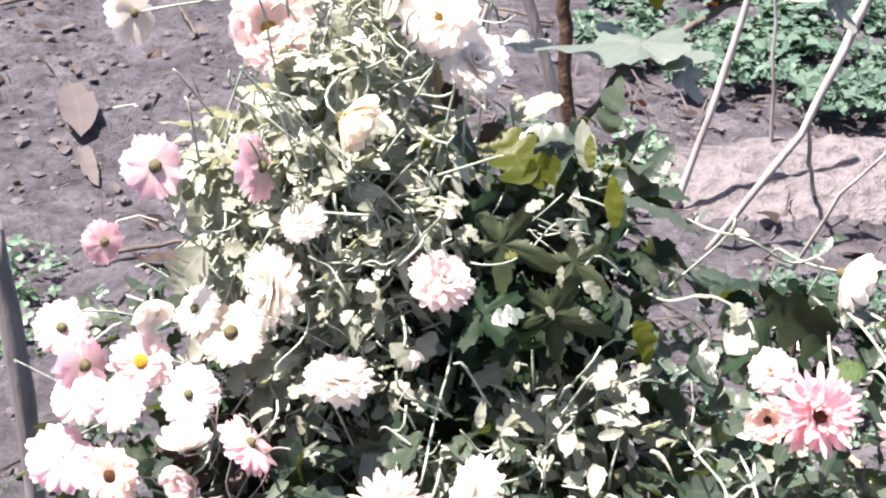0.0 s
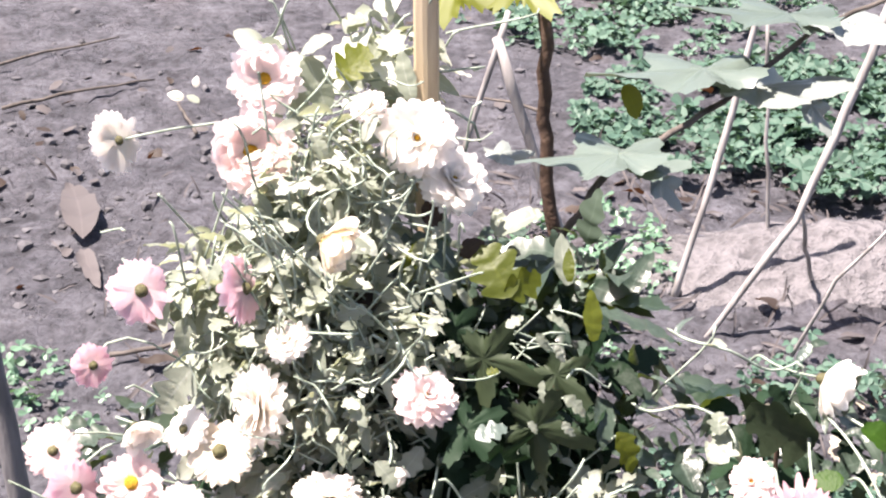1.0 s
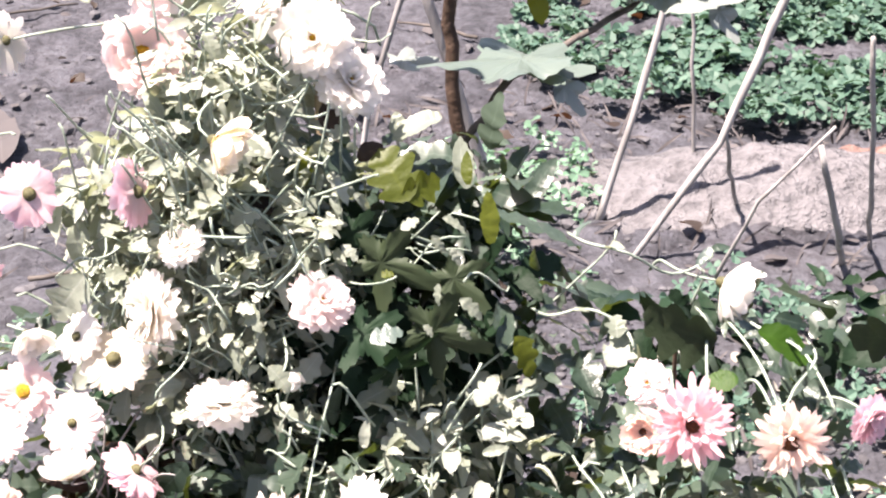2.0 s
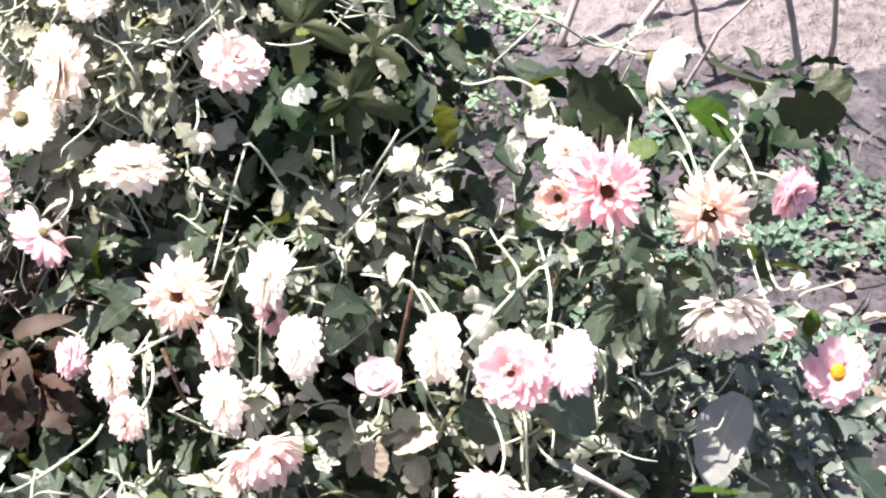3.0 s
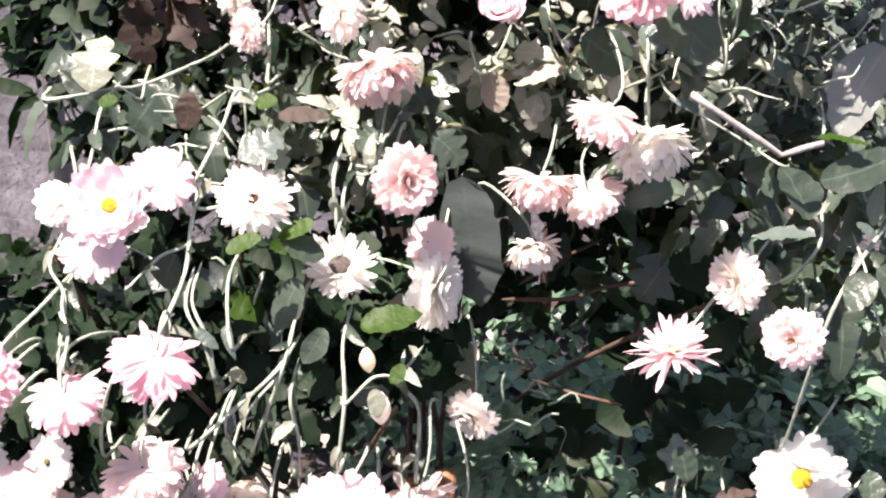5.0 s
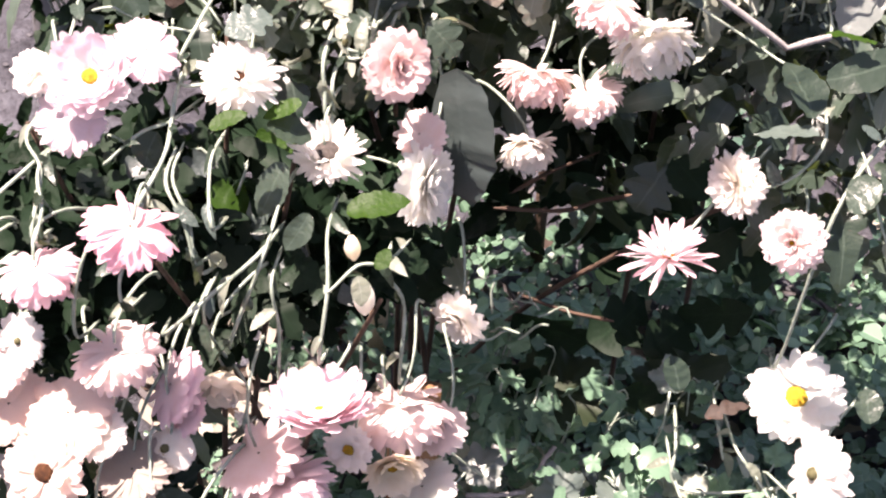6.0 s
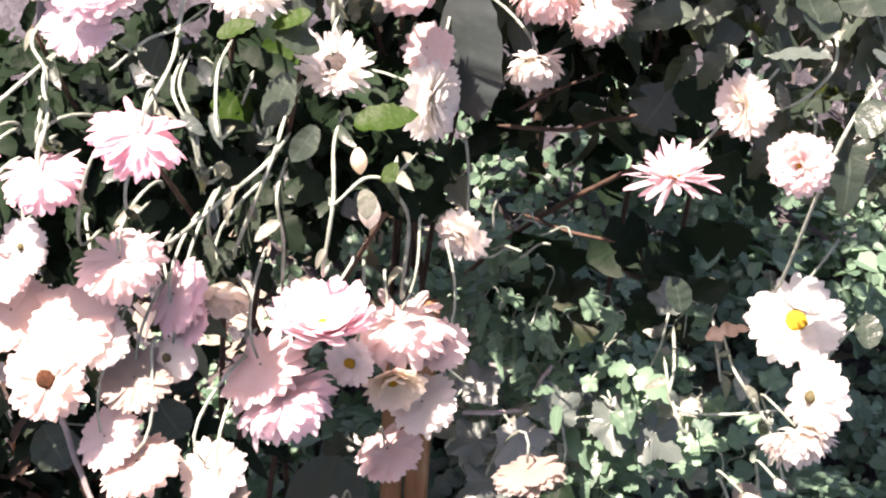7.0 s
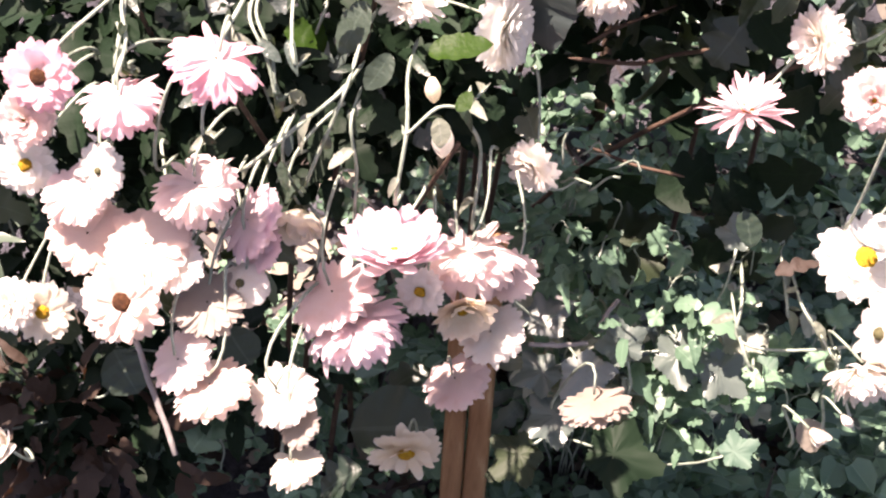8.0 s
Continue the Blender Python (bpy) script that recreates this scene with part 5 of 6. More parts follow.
single_leaf(right, (0.233, -0.208, 0.959), (0.230, -0.199, 0.975), (-0.054, -0.532, 0.845), 'lobed', 'grey', 0.50)
single_leaf(right, (0.224, -0.217, 0.939), (0.246, -0.207, 0.959), (-0.051, -0.413, 0.910), 'lobed', 'grey', 0.50)
single_leaf(upper, (0.085, -0.199, 0.849), (0.059, -0.185, 0.871), (-0.246, -0.395, 0.885), 'oval', 'grey', 0.24)
single_leaf(upper, (0.089, -0.199, 0.848), (0.108, -0.189, 0.868), (0.146, -0.414, 0.899), 'oval', 'grey', 0.26)
single_leaf(upper, (0.128, -0.179, 0.881), (0.139, -0.167, 0.905), (0.042, -0.534, 0.844), 'oval', 'grey', 0.28)
single_leaf(upper, (0.123, -0.181, 0.882), (0.117, -0.174, 0.894), (-0.054, -0.532, 0.845), 'oval', 'grey', 0.30)
single_leaf(upper, (0.121, -0.180, 0.887), (0.144, -0.179, 0.892), (-0.046, -0.280, 0.959), 'oval', 'grey', 0.25)
single_leaf(middle, (-0.031, -0.422, 0.735), (0.004, -0.417, 0.744), (-0.033, -0.340, 0.940), 'oval', 'dry', 0.20)
single_leaf(middle, (-0.099, -0.403, 0.737), (-0.098, -0.418, 0.713), (-0.021, -0.713, 0.701), 'oval', 'dry', 0.35)
single_leaf(middle, (0.223, -0.387, 0.827), (0.271, -0.402, 0.804), (0.162, -0.455, 0.876), 'oval', 'leaf', 0.40)
single_leaf(middle, (0.256, -0.327, 0.721), (0.297, -0.308, 0.752), (-0.033, -0.340, 0.940), 'lobed', 'leaf', 0.45)
single_leaf(middle, (0.176, -0.338, 0.772), (0.214, -0.349, 0.756), (-0.030, -0.465, 0.885), 'oval', 'leaf', 0.45)
single_leaf(middle, (0.110, -0.301, 0.712), (0.120, -0.318, 0.687), (-0.024, -0.644, 0.765), 'oval', 'straw', 0.35)
single_leaf(middle, (0.145, -0.292, 0.707), (0.110, -0.293, 0.704), (-0.036, -0.128, 0.991), 'oval', 'straw', 0.20)
single_leaf(middle, (0.166, -0.318, 0.732), (0.128, -0.324, 0.721), (-0.036, -0.128, 0.991), 'oval', 'straw', 0.22)
single_leaf(middle, (0.154, -0.308, 0.703), (0.146, -0.320, 0.684), (-0.028, -0.503, 0.864), 'oval', 'grey', 0.40)
single_leaf(middle, (0.049, -0.298, 0.691), (0.067, -0.310, 0.674), (-0.027, -0.542, 0.840), 'lobed', 'leaf', 0.50)
single_leaf(middle, (0.018, -0.337, 0.708), (-0.003, -0.342, 0.700), (-0.030, -0.465, 0.885), 'oval', 'straw', 0.40)
single_leaf(middle, (0.025, -0.329, 0.691), (0.052, -0.342, 0.670), (-0.030, -0.465, 0.885), 'lobed', 'leaf', 0.50)
# teal tone on this large oval leaf also carries its shade
single_leaf(middle, (0.098, -0.379, 0.668), (0.119, -0.423, 0.575), (-0.350, -0.850, 0.400), 'oval', 'teal', 0.25)
single_leaf(middle, (0.037, -0.399, 0.715), (0.021, -0.407, 0.705), (0.011, -0.476, 0.880), 'lobed', 'leaf', 0.50)
single_leaf(middle, (0.073, -0.364, 0.694), (0.100, -0.374, 0.678), (0.011, -0.476, 0.880), 'lobed', 'leaf', 0.50)
single_leaf(middle, (0.070, -0.331, 0.706), (0.085, -0.319, 0.720), (0.011, -0.476, 0.880), 'lobed', 'leaf', 0.50)
single_leaf(left, (-0.165, -0.422, 0.741), (-0.167, -0.396, 0.774), (0.022, -0.583, 0.812), 'lobed', 'grey', 0.42)
single_leaf(left, (-0.138, -0.446, 0.752), (-0.153, -0.447, 0.751), (-0.004, -0.321, 0.947), 'oval', 'fresh', 0.40)
single_leaf(left, (-0.033, -0.412, 0.742), (-0.050, -0.414, 0.740), (-0.004, -0.321, 0.947), 'oval', 'fresh', 0.40)
single_leaf(left, (-0.135, -0.331, 0.698), (-0.162, -0.356, 0.667), (0.011, -0.476, 0.880), 'lobed', 'leaf', 0.50)
single_leaf(left, (0.044, -0.528, 0.639), (0.084, -0.517, 0.651), (-0.009, -0.268, 0.963), 'oval', 'fresh', 0.26)
single_leaf(left, (0.005, -0.485, 0.694), (-0.020, -0.494, 0.684), (-0.009, -0.268, 0.963), 'oval', 'fresh', 0.25)
single_leaf(left, (-0.017, -0.492, 0.678), (0.014, -0.494, 0.672), (-0.009, -0.268, 0.963), 'oval', 'leaf', 0.35)
single_leaf(left, (-0.049, -0.521, 0.688), (-0.028, -0.510, 0.701), (-0.009, -0.268, 0.963), 'oval', 'fresh', 0.25)
single_leaf(left, (-0.006, -0.492, 0.648), (-0.015, -0.517, 0.617), (-0.282, -0.634, 0.720), 'oval', 'leaf', 0.30)
single_leaf(left, (0.017, -0.518, 0.627), (0.007, -0.536, 0.606), (0.224, -0.529, 0.819), 'oval', 'leaf', 0.30)
single_leaf(left, (0.057, -0.559, 0.612), (0.066, -0.570, 0.598), (0.224, -0.529, 0.819), 'oval', 'grey', 0.35)
single_leaf(left, (0.070, -0.568, 0.628), (0.080, -0.560, 0.637), (0.193, -0.373, 0.907), 'oval', 'fresh', 0.35)
single_leaf(left, (-0.090, -0.500, 0.666), (-0.100, -0.515, 0.648), (0.019, -0.558, 0.830), 'oval', 'leaf', 0.50)
single_leaf(left, (-0.035, -0.445, 0.732), (-0.018, -0.456, 0.718), (0.003, -0.396, 0.918), 'lobed', 'grey', 0.40)
single_leaf(left, (-0.051, -0.465, 0.726), (-0.025, -0.451, 0.742), (-0.009, -0.268, 0.963), 'lobed', 'big', 0.50)
single_leaf(low, (0.398, -0.309, 0.769), (0.358, -0.350, 0.719), (-0.184, -0.489, 0.853), 'oval', 'pale', 0.28)
single_leaf(low, (0.348, -0.420, 0.687), (0.333, -0.396, 0.719), (0.391, -0.581, 0.714), 'oval', 'leaf', 0.36)
single_leaf(low, (0.354, -0.427, 0.679), (0.310, -0.429, 0.679), (-0.040, 0.096, 0.995), 'oval', 'big', 0.20)
single_leaf(low, (0.356, -0.390, 0.701), (0.420, -0.377, 0.714), (0.365, -0.554, 0.748), 'oval', 'leaf', 0.22)
single_leaf(low, (0.386, -0.398, 0.672), (0.402, -0.402, 0.666), (-0.021, -0.130, 0.991), 'oval', 'big', 0.30)
single_leaf(low, (0.350, -0.379, 0.729), (0.386, -0.375, 0.732), (-0.040, 0.096, 0.995), 'oval', 'fresh', 0.14)
single_leaf(low, (0.400, -0.390, 0.666), (0.401, -0.369, 0.692), (0.209, -0.557, 0.804), 'oval', 'grey', 0.20)
single_leaf(low, (0.265, -0.315, 0.566), (0.245, -0.341, 0.533), (0.019, -0.558, 0.830), 'lobed', 'leaf', 0.50)
# the dark leaves here have their shade in the leaf colour
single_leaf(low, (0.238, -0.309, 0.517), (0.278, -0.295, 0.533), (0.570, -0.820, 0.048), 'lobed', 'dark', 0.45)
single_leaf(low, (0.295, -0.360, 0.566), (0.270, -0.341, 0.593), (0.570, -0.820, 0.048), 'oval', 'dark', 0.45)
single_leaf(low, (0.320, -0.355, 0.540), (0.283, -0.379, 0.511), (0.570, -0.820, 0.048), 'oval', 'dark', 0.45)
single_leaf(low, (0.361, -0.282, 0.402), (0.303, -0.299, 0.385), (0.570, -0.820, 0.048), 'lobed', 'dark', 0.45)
single_leaf(low, (0.401, -0.437, 0.653), (0.378, -0.448, 0.640), (0.003, -0.396, 0.918), 'oval', 'leaf', 0.45)
single_leaf(low, (0.401, -0.429, 0.657), (0.430, -0.442, 0.639), (0.003, -0.396, 0.918), 'oval', 'leaf', 0.45)
single_leaf(low, (0.237, -0.325, 0.756), (0.219, -0.314, 0.772), (0.003, -0.396, 0.918), 'oval', 'big', 0.40)
single_leaf(low, (0.268, -0.316, 0.734), (0.286, -0.292, 0.764), (0.003, -0.396, 0.918), 'oval', 'leaf', 0.45)
single_leaf(low, (0.315, -0.258, 0.746), (0.268, -0.265, 0.741), (-0.028, -0.053, 0.998), 'oval', 'clover', 0.30)
single_leaf(low, (0.288, -0.489, 0.484), (0.281, -0.472, 0.505), (0.380, -0.553, 0.741), 'oval', 'leaf', 0.40)
single_leaf(low, (0.310, -0.490, 0.463), (0.337, -0.476, 0.478), (-0.030, -0.331, 0.943), 'lobed', 'dry', 0.22)
single_leaf(low, (0.435, -0.464, 0.455), (0.427, -0.448, 0.475), (0.007, -0.566, 0.824), 'oval', 'leaf', 0.40)
single_leaf(left, (-0.116, -0.460, 0.274), (-0.092, -0.479, 0.251), (-0.004, -0.398, 0.918), 'oval', 'leaf', 0.50)
single_leaf(left, (-0.122, -0.460, 0.201), (-0.155, -0.493, 0.169), (-0.020, -0.316, 0.949), 'lobed', 'clover', 0.50)
single_leaf(left, (-0.137, -0.504, 0.156), (-0.119, -0.473, 0.186), (-0.020, -0.316, 0.949), 'lobed', 'clover', 0.50)
single_leaf(left, (-0.003, -0.430, 0.221), (-0.040, -0.422, 0.233), (-0.020, -0.316, 0.949), 'oval', 'clover', 0.45)
single_leaf(left, (-0.001, -0.487, 0.203), (0.071, -0.475, 0.209), (-0.004, -0.398, 0.918), 'oval', 'leaf', 0.50)
single_leaf(left, (0.015, -0.508, 0.179), (-0.021, -0.524, 0.166), (-0.020, -0.316, 0.949), 'lobed', 'leaf', 0.50)
single_leaf(left, (0.025, -0.439, 0.208), (0.050, -0.418, 0.229), (-0.020, -0.316, 0.949), 'lobed', 'leaf', 0.40)
single_leaf(left, (-0.212, -0.475, 0.238), (-0.187, -0.498, 0.211), (-0.004, -0.398, 0.918), 'oval', 'leaf', 0.50)
# five dark-tone leaves: deep shade over the weeds, painted as green
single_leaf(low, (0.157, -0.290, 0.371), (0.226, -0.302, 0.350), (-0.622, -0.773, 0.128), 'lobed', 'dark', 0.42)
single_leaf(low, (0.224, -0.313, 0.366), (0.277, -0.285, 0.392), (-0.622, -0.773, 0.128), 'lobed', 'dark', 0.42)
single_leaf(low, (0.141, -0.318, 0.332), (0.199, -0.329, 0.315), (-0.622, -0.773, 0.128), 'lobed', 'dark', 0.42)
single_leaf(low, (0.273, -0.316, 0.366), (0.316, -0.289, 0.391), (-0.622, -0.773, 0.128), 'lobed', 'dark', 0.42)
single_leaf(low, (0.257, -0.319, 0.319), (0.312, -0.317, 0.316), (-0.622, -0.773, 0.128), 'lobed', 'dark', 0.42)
single_leaf(vine, (0.191, 0.198, 1.117), (0.209, 0.184, 1.090), (0.000, -0.820, 0.573), 'oval', 'yellow', 0.30)
single_leaf(upper, (0.092, -0.207, 1.007), (0.088, -0.214, 0.992), (-0.58, -0.47, 0.80), 'lobed', 'grey', 0.26)
single_leaf(upper, (0.108, -0.212, 0.996), (0.128, -0.218, 0.985), (-0.42, -0.61, 0.80), 'lobed', 'grey', 0.26)
single_leaf(upper, (0.063, -0.188, 1.044), (0.076, -0.184, 1.053), (-0.26, -0.74, 0.80), 'lobed', 'grey', 0.34)
single_leaf(upper, (0.121, -0.249, 0.922), (0.135, -0.239, 0.942), (-0.10, -0.28, 0.80), 'lobed', 'grey', 0.38)
single_leaf(upper, (-0.039, -0.234, 0.950), (-0.019, -0.242, 0.935), (0.06, -0.42, 0.80), 'lobed', 'grey', 0.34)
single_leaf(upper, (0.048, -0.204, 1.011), (0.057, -0.202, 1.015), (-0.18, -0.49, 0.85), 'lobed', 'yellow', 0.50)
single_leaf(upper, (0.108, -0.221, 0.979), (0.114, -0.227, 0.967), (-0.52, -0.70, 0.80), 'lobed', 'grey', 0.30)
single_leaf(upper, (0.080, -0.221, 0.978), (0.089, -0.224, 0.972), (-0.37, -0.24, 0.80), 'lobed', 'grey', 0.34)
single_leaf(upper, (0.087, -0.190, 1.040), (0.096, -0.197, 1.027), (-0.21, -0.37, 0.80), 'lobed', 'grey', 0.26)
single_leaf(upper, (0.095, -0.184, 1.052), (0.115, -0.187, 1.046), (-0.05, -0.51, 0.80), 'lobed', 'grey', 0.21)
single_leaf(upper, (0.039, -0.226, 0.967), (0.063, -0.221, 0.977), (-0.18, -0.49, 0.85), 'lobed', 'big', 0.40)
single_leaf(upper, (0.002, -0.186, 1.048), (0.019, -0.184, 1.052), (-0.63, -0.79, 0.80), 'lobed', 'grey', 0.26)
single_leaf(upper, (0.102, -0.195, 1.031), (0.109, -0.201, 1.019), (-0.47, -0.33, 0.80), 'lobed', 'grey', 0.26)
single_leaf(low, (0.376, -0.433, 0.254), (0.397, -0.447, 0.236), (-0.3, -0.6, 0.7), 'oval', 'straw', 0.42)
single_leaf(left, (-0.128, -0.448, 0.584), (-0.111, -0.431, 0.604), (0, -0.5, 0.85), 'lobed', 'teal', 0.45)
single_leaf(left, (-0.072, -0.448, 0.580), (-0.031, -0.449, 0.576), (-0.1, -0.5, 0.85), 'lobed', 'fresh', 0.36)
single_leaf(left, (-0.042, -0.425, 0.606), (-0.005, -0.412, 0.620), (0, -0.6, 0.8), 'lobed', 'fresh', 0.34)
single_leaf(left, (-0.005, -0.483, 0.532), (0.004, -0.464, 0.555), (-0.3, -0.6, 0.7), 'oval', 'teal', 0.34)
single_leaf(left, (-0.027, -0.465, 0.556), (-0.035, -0.440, 0.587), (-0.4, -0.7, 0.5), 'oval', 'big', 0.24)
single_leaf(left, (-0.069, -0.432, 0.599), (-0.096, -0.443, 0.588), (0.1, -0.6, 0.8), 'lobed', 'teal', 0.42)
single_leaf(left, (-0.166, -0.449, 0.586), (-0.143, -0.459, 0.571), (0, -0.5, 0.85), 'lobed', 'leaf', 0.42)
single_leaf(left, (0.033, -0.485, 0.526), (0.056, -0.475, 0.538), (0, -0.5, 0.85), 'lobed', 'teal', 0.40)
single_leaf(left, (0.065, -0.461, 0.555), (0.095, -0.465, 0.547), (0, -0.5, 0.85), 'lobed', 'dark', 0.40)
single_leaf(left, (0.007, -0.418, 0.611), (0.021, -0.429, 0.596), (0, -0.5, 0.85), 'lobed', 'teal', 0.40)
stalk(upper, [(0.045, -0.260, 0.841), (0.076, -0.219, 0.825), (0.094, -0.182, 0.834), (0.131, -0.167, 0.866), (0.173, -0.159, 0.883)], 0.0026, STEM)
stalk(right, [(0.330, -0.177, 0.952), (0.334, -0.222, 0.958), (0.335, -0.278, 0.964), (0.337, -0.307, 0.957)], 0.0022, STEM)
stalk(right, [(0.348, -0.187, 0.957), (0.367, -0.240, 0.968), (0.373, -0.285, 0.968), (0.381, -0.308, 0.951)], 0.0022, STEM)
stalk(right, [(0.310, -0.168, 0.952), (0.296, -0.246, 0.961), (0.284, -0.309, 0.969)], 0.0022, STEM)
stalk(right, [(0.211, -0.160, 1.019), (0.241, -0.177, 1.018), (0.283, -0.146, 0.984), (0.319, -0.120, 0.985)], 0.0020, STEM)
stalk(right, [(0.183, -0.168, 0.958), (0.212, -0.182, 0.971), (0.238, -0.195, 0.963), (0.246, -0.210, 0.951)], 0.0022, STEM)
stalk(right, [(0.351, -0.332, 0.914), (0.353, -0.339, 0.889), (0.359, -0.325, 0.855)], 0.0022, STEM)
stalk(right, [(0.375, -0.263, 0.971), (0.353, -0.294, 0.964), (0.343, -0.307, 0.957)], 0.0020, STEM)
stalk(middle, [(0.008, -0.189, 0.906), (-0.003, -0.214, 0.869), (-0.012, -0.253, 0.836)], 0.0020, STEM)
stalk(middle, [(0.017, -0.230, 0.745), (0.016, -0.236, 0.711), (0.013, -0.264, 0.695)], 0.0026, STEM)
stalk(middle, [(-0.079, -0.257, 0.756), (-0.056, -0.269, 0.778), (-0.035, -0.281, 0.799)], 0.0024, STEM)
stalk(middle, [(0.174, -0.360, 0.842), (0.199, -0.338, 0.860), (0.226, -0.321, 0.883), (0.233, -0.325, 0.890)], 0.0024, STEM)
stalk(middle, [(0.122, -0.169, 0.803), (0.121, -0.205, 0.777), (0.086, -0.267, 0.774), (0.073, -0.265, 0.770)], 0.0020, STEM)
stalk(middle, [(0.233, -0.325, 0.890), (0.235, -0.355, 0.876), (0.228, -0.385, 0.863)], 0.0022, STEM)
stalk(middle, [(0.224, -0.362, 0.776), (0.228, -0.354, 0.740), (0.233, -0.338, 0.697)], 0.0020, STEM)
stalk(middle, [(0.202, -0.249, 0.868), (0.215, -0.309, 0.876), (0.211, -0.333, 0.871)], 0.0020, STEM)
stalk(middle, [(0.151, -0.330, 0.785), (0.160, -0.316, 0.756), (0.169, -0.320, 0.744)], 0.0020, STEM)
stalk(middle, [(0.118, -0.287, 0.729), (0.110, -0.288, 0.708), (0.106, -0.297, 0.698)], 0.0020, STEM)
stalk(middle, [(-0.000, -0.255, 0.836), (-0.011, -0.277, 0.814), (-0.016, -0.280, 0.801)], 0.0020, STEM)
stalk(middle, [(-0.067, -0.266, 0.749), (-0.060, -0.308, 0.715), (-0.051, -0.359, 0.722)], 0.0026, STEM)
stalk(middle, [(0.036, -0.348, 0.701), (0.039, -0.410, 0.703), (0.034, -0.426, 0.684)], 0.0022, STEM)
stalk(middle, [(0.011, -0.438, 0.699), (0.014, -0.447, 0.680), (0.016, -0.451, 0.663)], 0.0026, STEM)
stalk(left, [(-0.196, -0.427, 0.735), (-0.158, -0.394, 0.727), (-0.141, -0.368, 0.717), (-0.108, -0.297, 0.702)], 0.0026, STEM)
stalk(left, [(-0.080, -0.469, 0.709), (-0.069, -0.432, 0.729), (-0.071, -0.375, 0.723), (-0.056, -0.377, 0.723)], 0.0026, STEM)
stalk(left, [(-0.080, -0.484, 0.690), (-0.078, -0.524, 0.668), (-0.078, -0.596, 0.674)], 0.0028, STEM)
stalk(left, [(-0.077, -0.480, 0.692), (-0.059, -0.473, 0.693), (-0.052, -0.465, 0.702)], 0.0022, STEM)
stalk(left, [(-0.113, -0.544, 0.667), (-0.097, -0.517, 0.675), (-0.080, -0.503, 0.678)], 0.0020, STEM)
stalk(left, [(0.037, -0.556, 0.592), (0.055, -0.543, 0.608), (0.073, -0.535, 0.607)], 0.0020, STEM)
stalk(left, [(-0.170, -0.530, 0.669), (-0.154, -0.552, 0.660), (-0.147, -0.597, 0.642)], 0.0026, STEM)
stalk(left, [(-0.156, -0.429, 0.734), (-0.151, -0.472, 0.727), (-0.153, -0.495, 0.705)], 0.0022, STEM)
stalk(left, [(-0.068, -0.546, 0.664), (-0.053, -0.567, 0.649), (-0.046, -0.576, 0.623)], 0.0022, STEM)
stalk(left, [(0.018, -0.440, 0.684), (0.020, -0.447, 0.665), (0.020, -0.457, 0.642)], 0.0028, STEM)
stalk(left, [(0.039, -0.421, 0.692), (0.040, -0.396, 0.704), (0.043, -0.377, 0.700)], 0.0026, STEM)
stalk(left, [(0.023, -0.421, 0.700), (0.039, -0.418, 0.695), (0.028, -0.428, 0.696)], 0.0020, STEM)
stalk(left, [(-0.011, -0.550, 0.612), (-0.036, -0.573, 0.594), (-0.068, -0.582, 0.560)], 0.0026, STEM)
stalk(left, [(-0.005, -0.505, 0.625), (-0.007, -0.547, 0.613), (-0.023, -0.558, 0.560), (-0.032, -0.550, 0.526)], 0.0026, STEM)
stalk(left, [(0.000, -0.560, 0.596), (0.006, -0.563, 0.560), (0.007, -0.566, 0.514)], 0.0022, STEM)
stalk(left, [(0.030, -0.518, 0.613), (0.037, -0.554, 0.594), (0.035, -0.571, 0.545)], 0.0026, STEM)
stalk(left, [(0.074, -0.537, 0.600), (0.085, -0.514, 0.553), (0.085, -0.519, 0.487)], 0.0026, STEM)
stalk(left, [(-0.167, -0.559, 0.659), (-0.188, -0.578, 0.641), (-0.211, -0.588, 0.608)], 0.0024, STEM)
stalk(left, [(-0.155, -0.554, 0.662), (-0.142, -0.588, 0.657), (-0.141, -0.606, 0.644)], 0.0024, STEM)
stalk(left, [(-0.070, -0.555, 0.666), (-0.055, -0.571, 0.649), (-0.044, -0.578, 0.615)], 0.0022, STEM)
stalk(left, [(-0.104, -0.622, 0.654), (-0.116, -0.617, 0.607), (-0.120, -0.605, 0.568)], 0.0022, STEM)
stalk(left, [(-0.043, -0.573, 0.582), (-0.043, -0.555, 0.538), (-0.017, -0.562, 0.503), (-0.015, -0.584, 0.484)], 0.0022, STEM)
stalk(left, [(-0.083, -0.621, 0.638), (-0.085, -0.609, 0.602)], 0.0022, STEM)
stalk(left, [(-0.050, -0.517, 0.658), (-0.038, -0.566, 0.644)], 0.0024, STEM)
stalk(low, [(0.435, -0.350, 0.671), (0.406, -0.388, 0.655), (0.374, -0.442, 0.623), (0.365, -0.424, 0.471)], 0.0028, STEM)
stalk(low, [(0.323, -0.419, 0.625), (0.340, -0.428, 0.640), (0.355, -0.425, 0.659), (0.361, -0.412, 0.670)], 0.0022, STEM)
stalk(low, [(0.358, -0.348, 0.711), (0.359, -0.341, 0.719)], 0.0022, STEM)
stalk(low, [(0.395, -0.420, 0.649), (0.404, -0.446, 0.630), (0.419, -0.437, 0.596)], 0.0018, STEM)
stalk(low, [(0.331, -0.373, 0.699), (0.299, -0.354, 0.707), (0.247, -0.349, 0.734)], 0.0018, STEM)
stalk(low, [(0.299, -0.445, 0.388), (0.301, -0.464, 0.366), (0.335, -0.465, 0.362), (0.400, -0.450, 0.371)], 0.0026, STEM)
stalk(low, [(0.300, -0.461, 0.370), (0.315, -0.479, 0.349)], 0.0024, STEM)
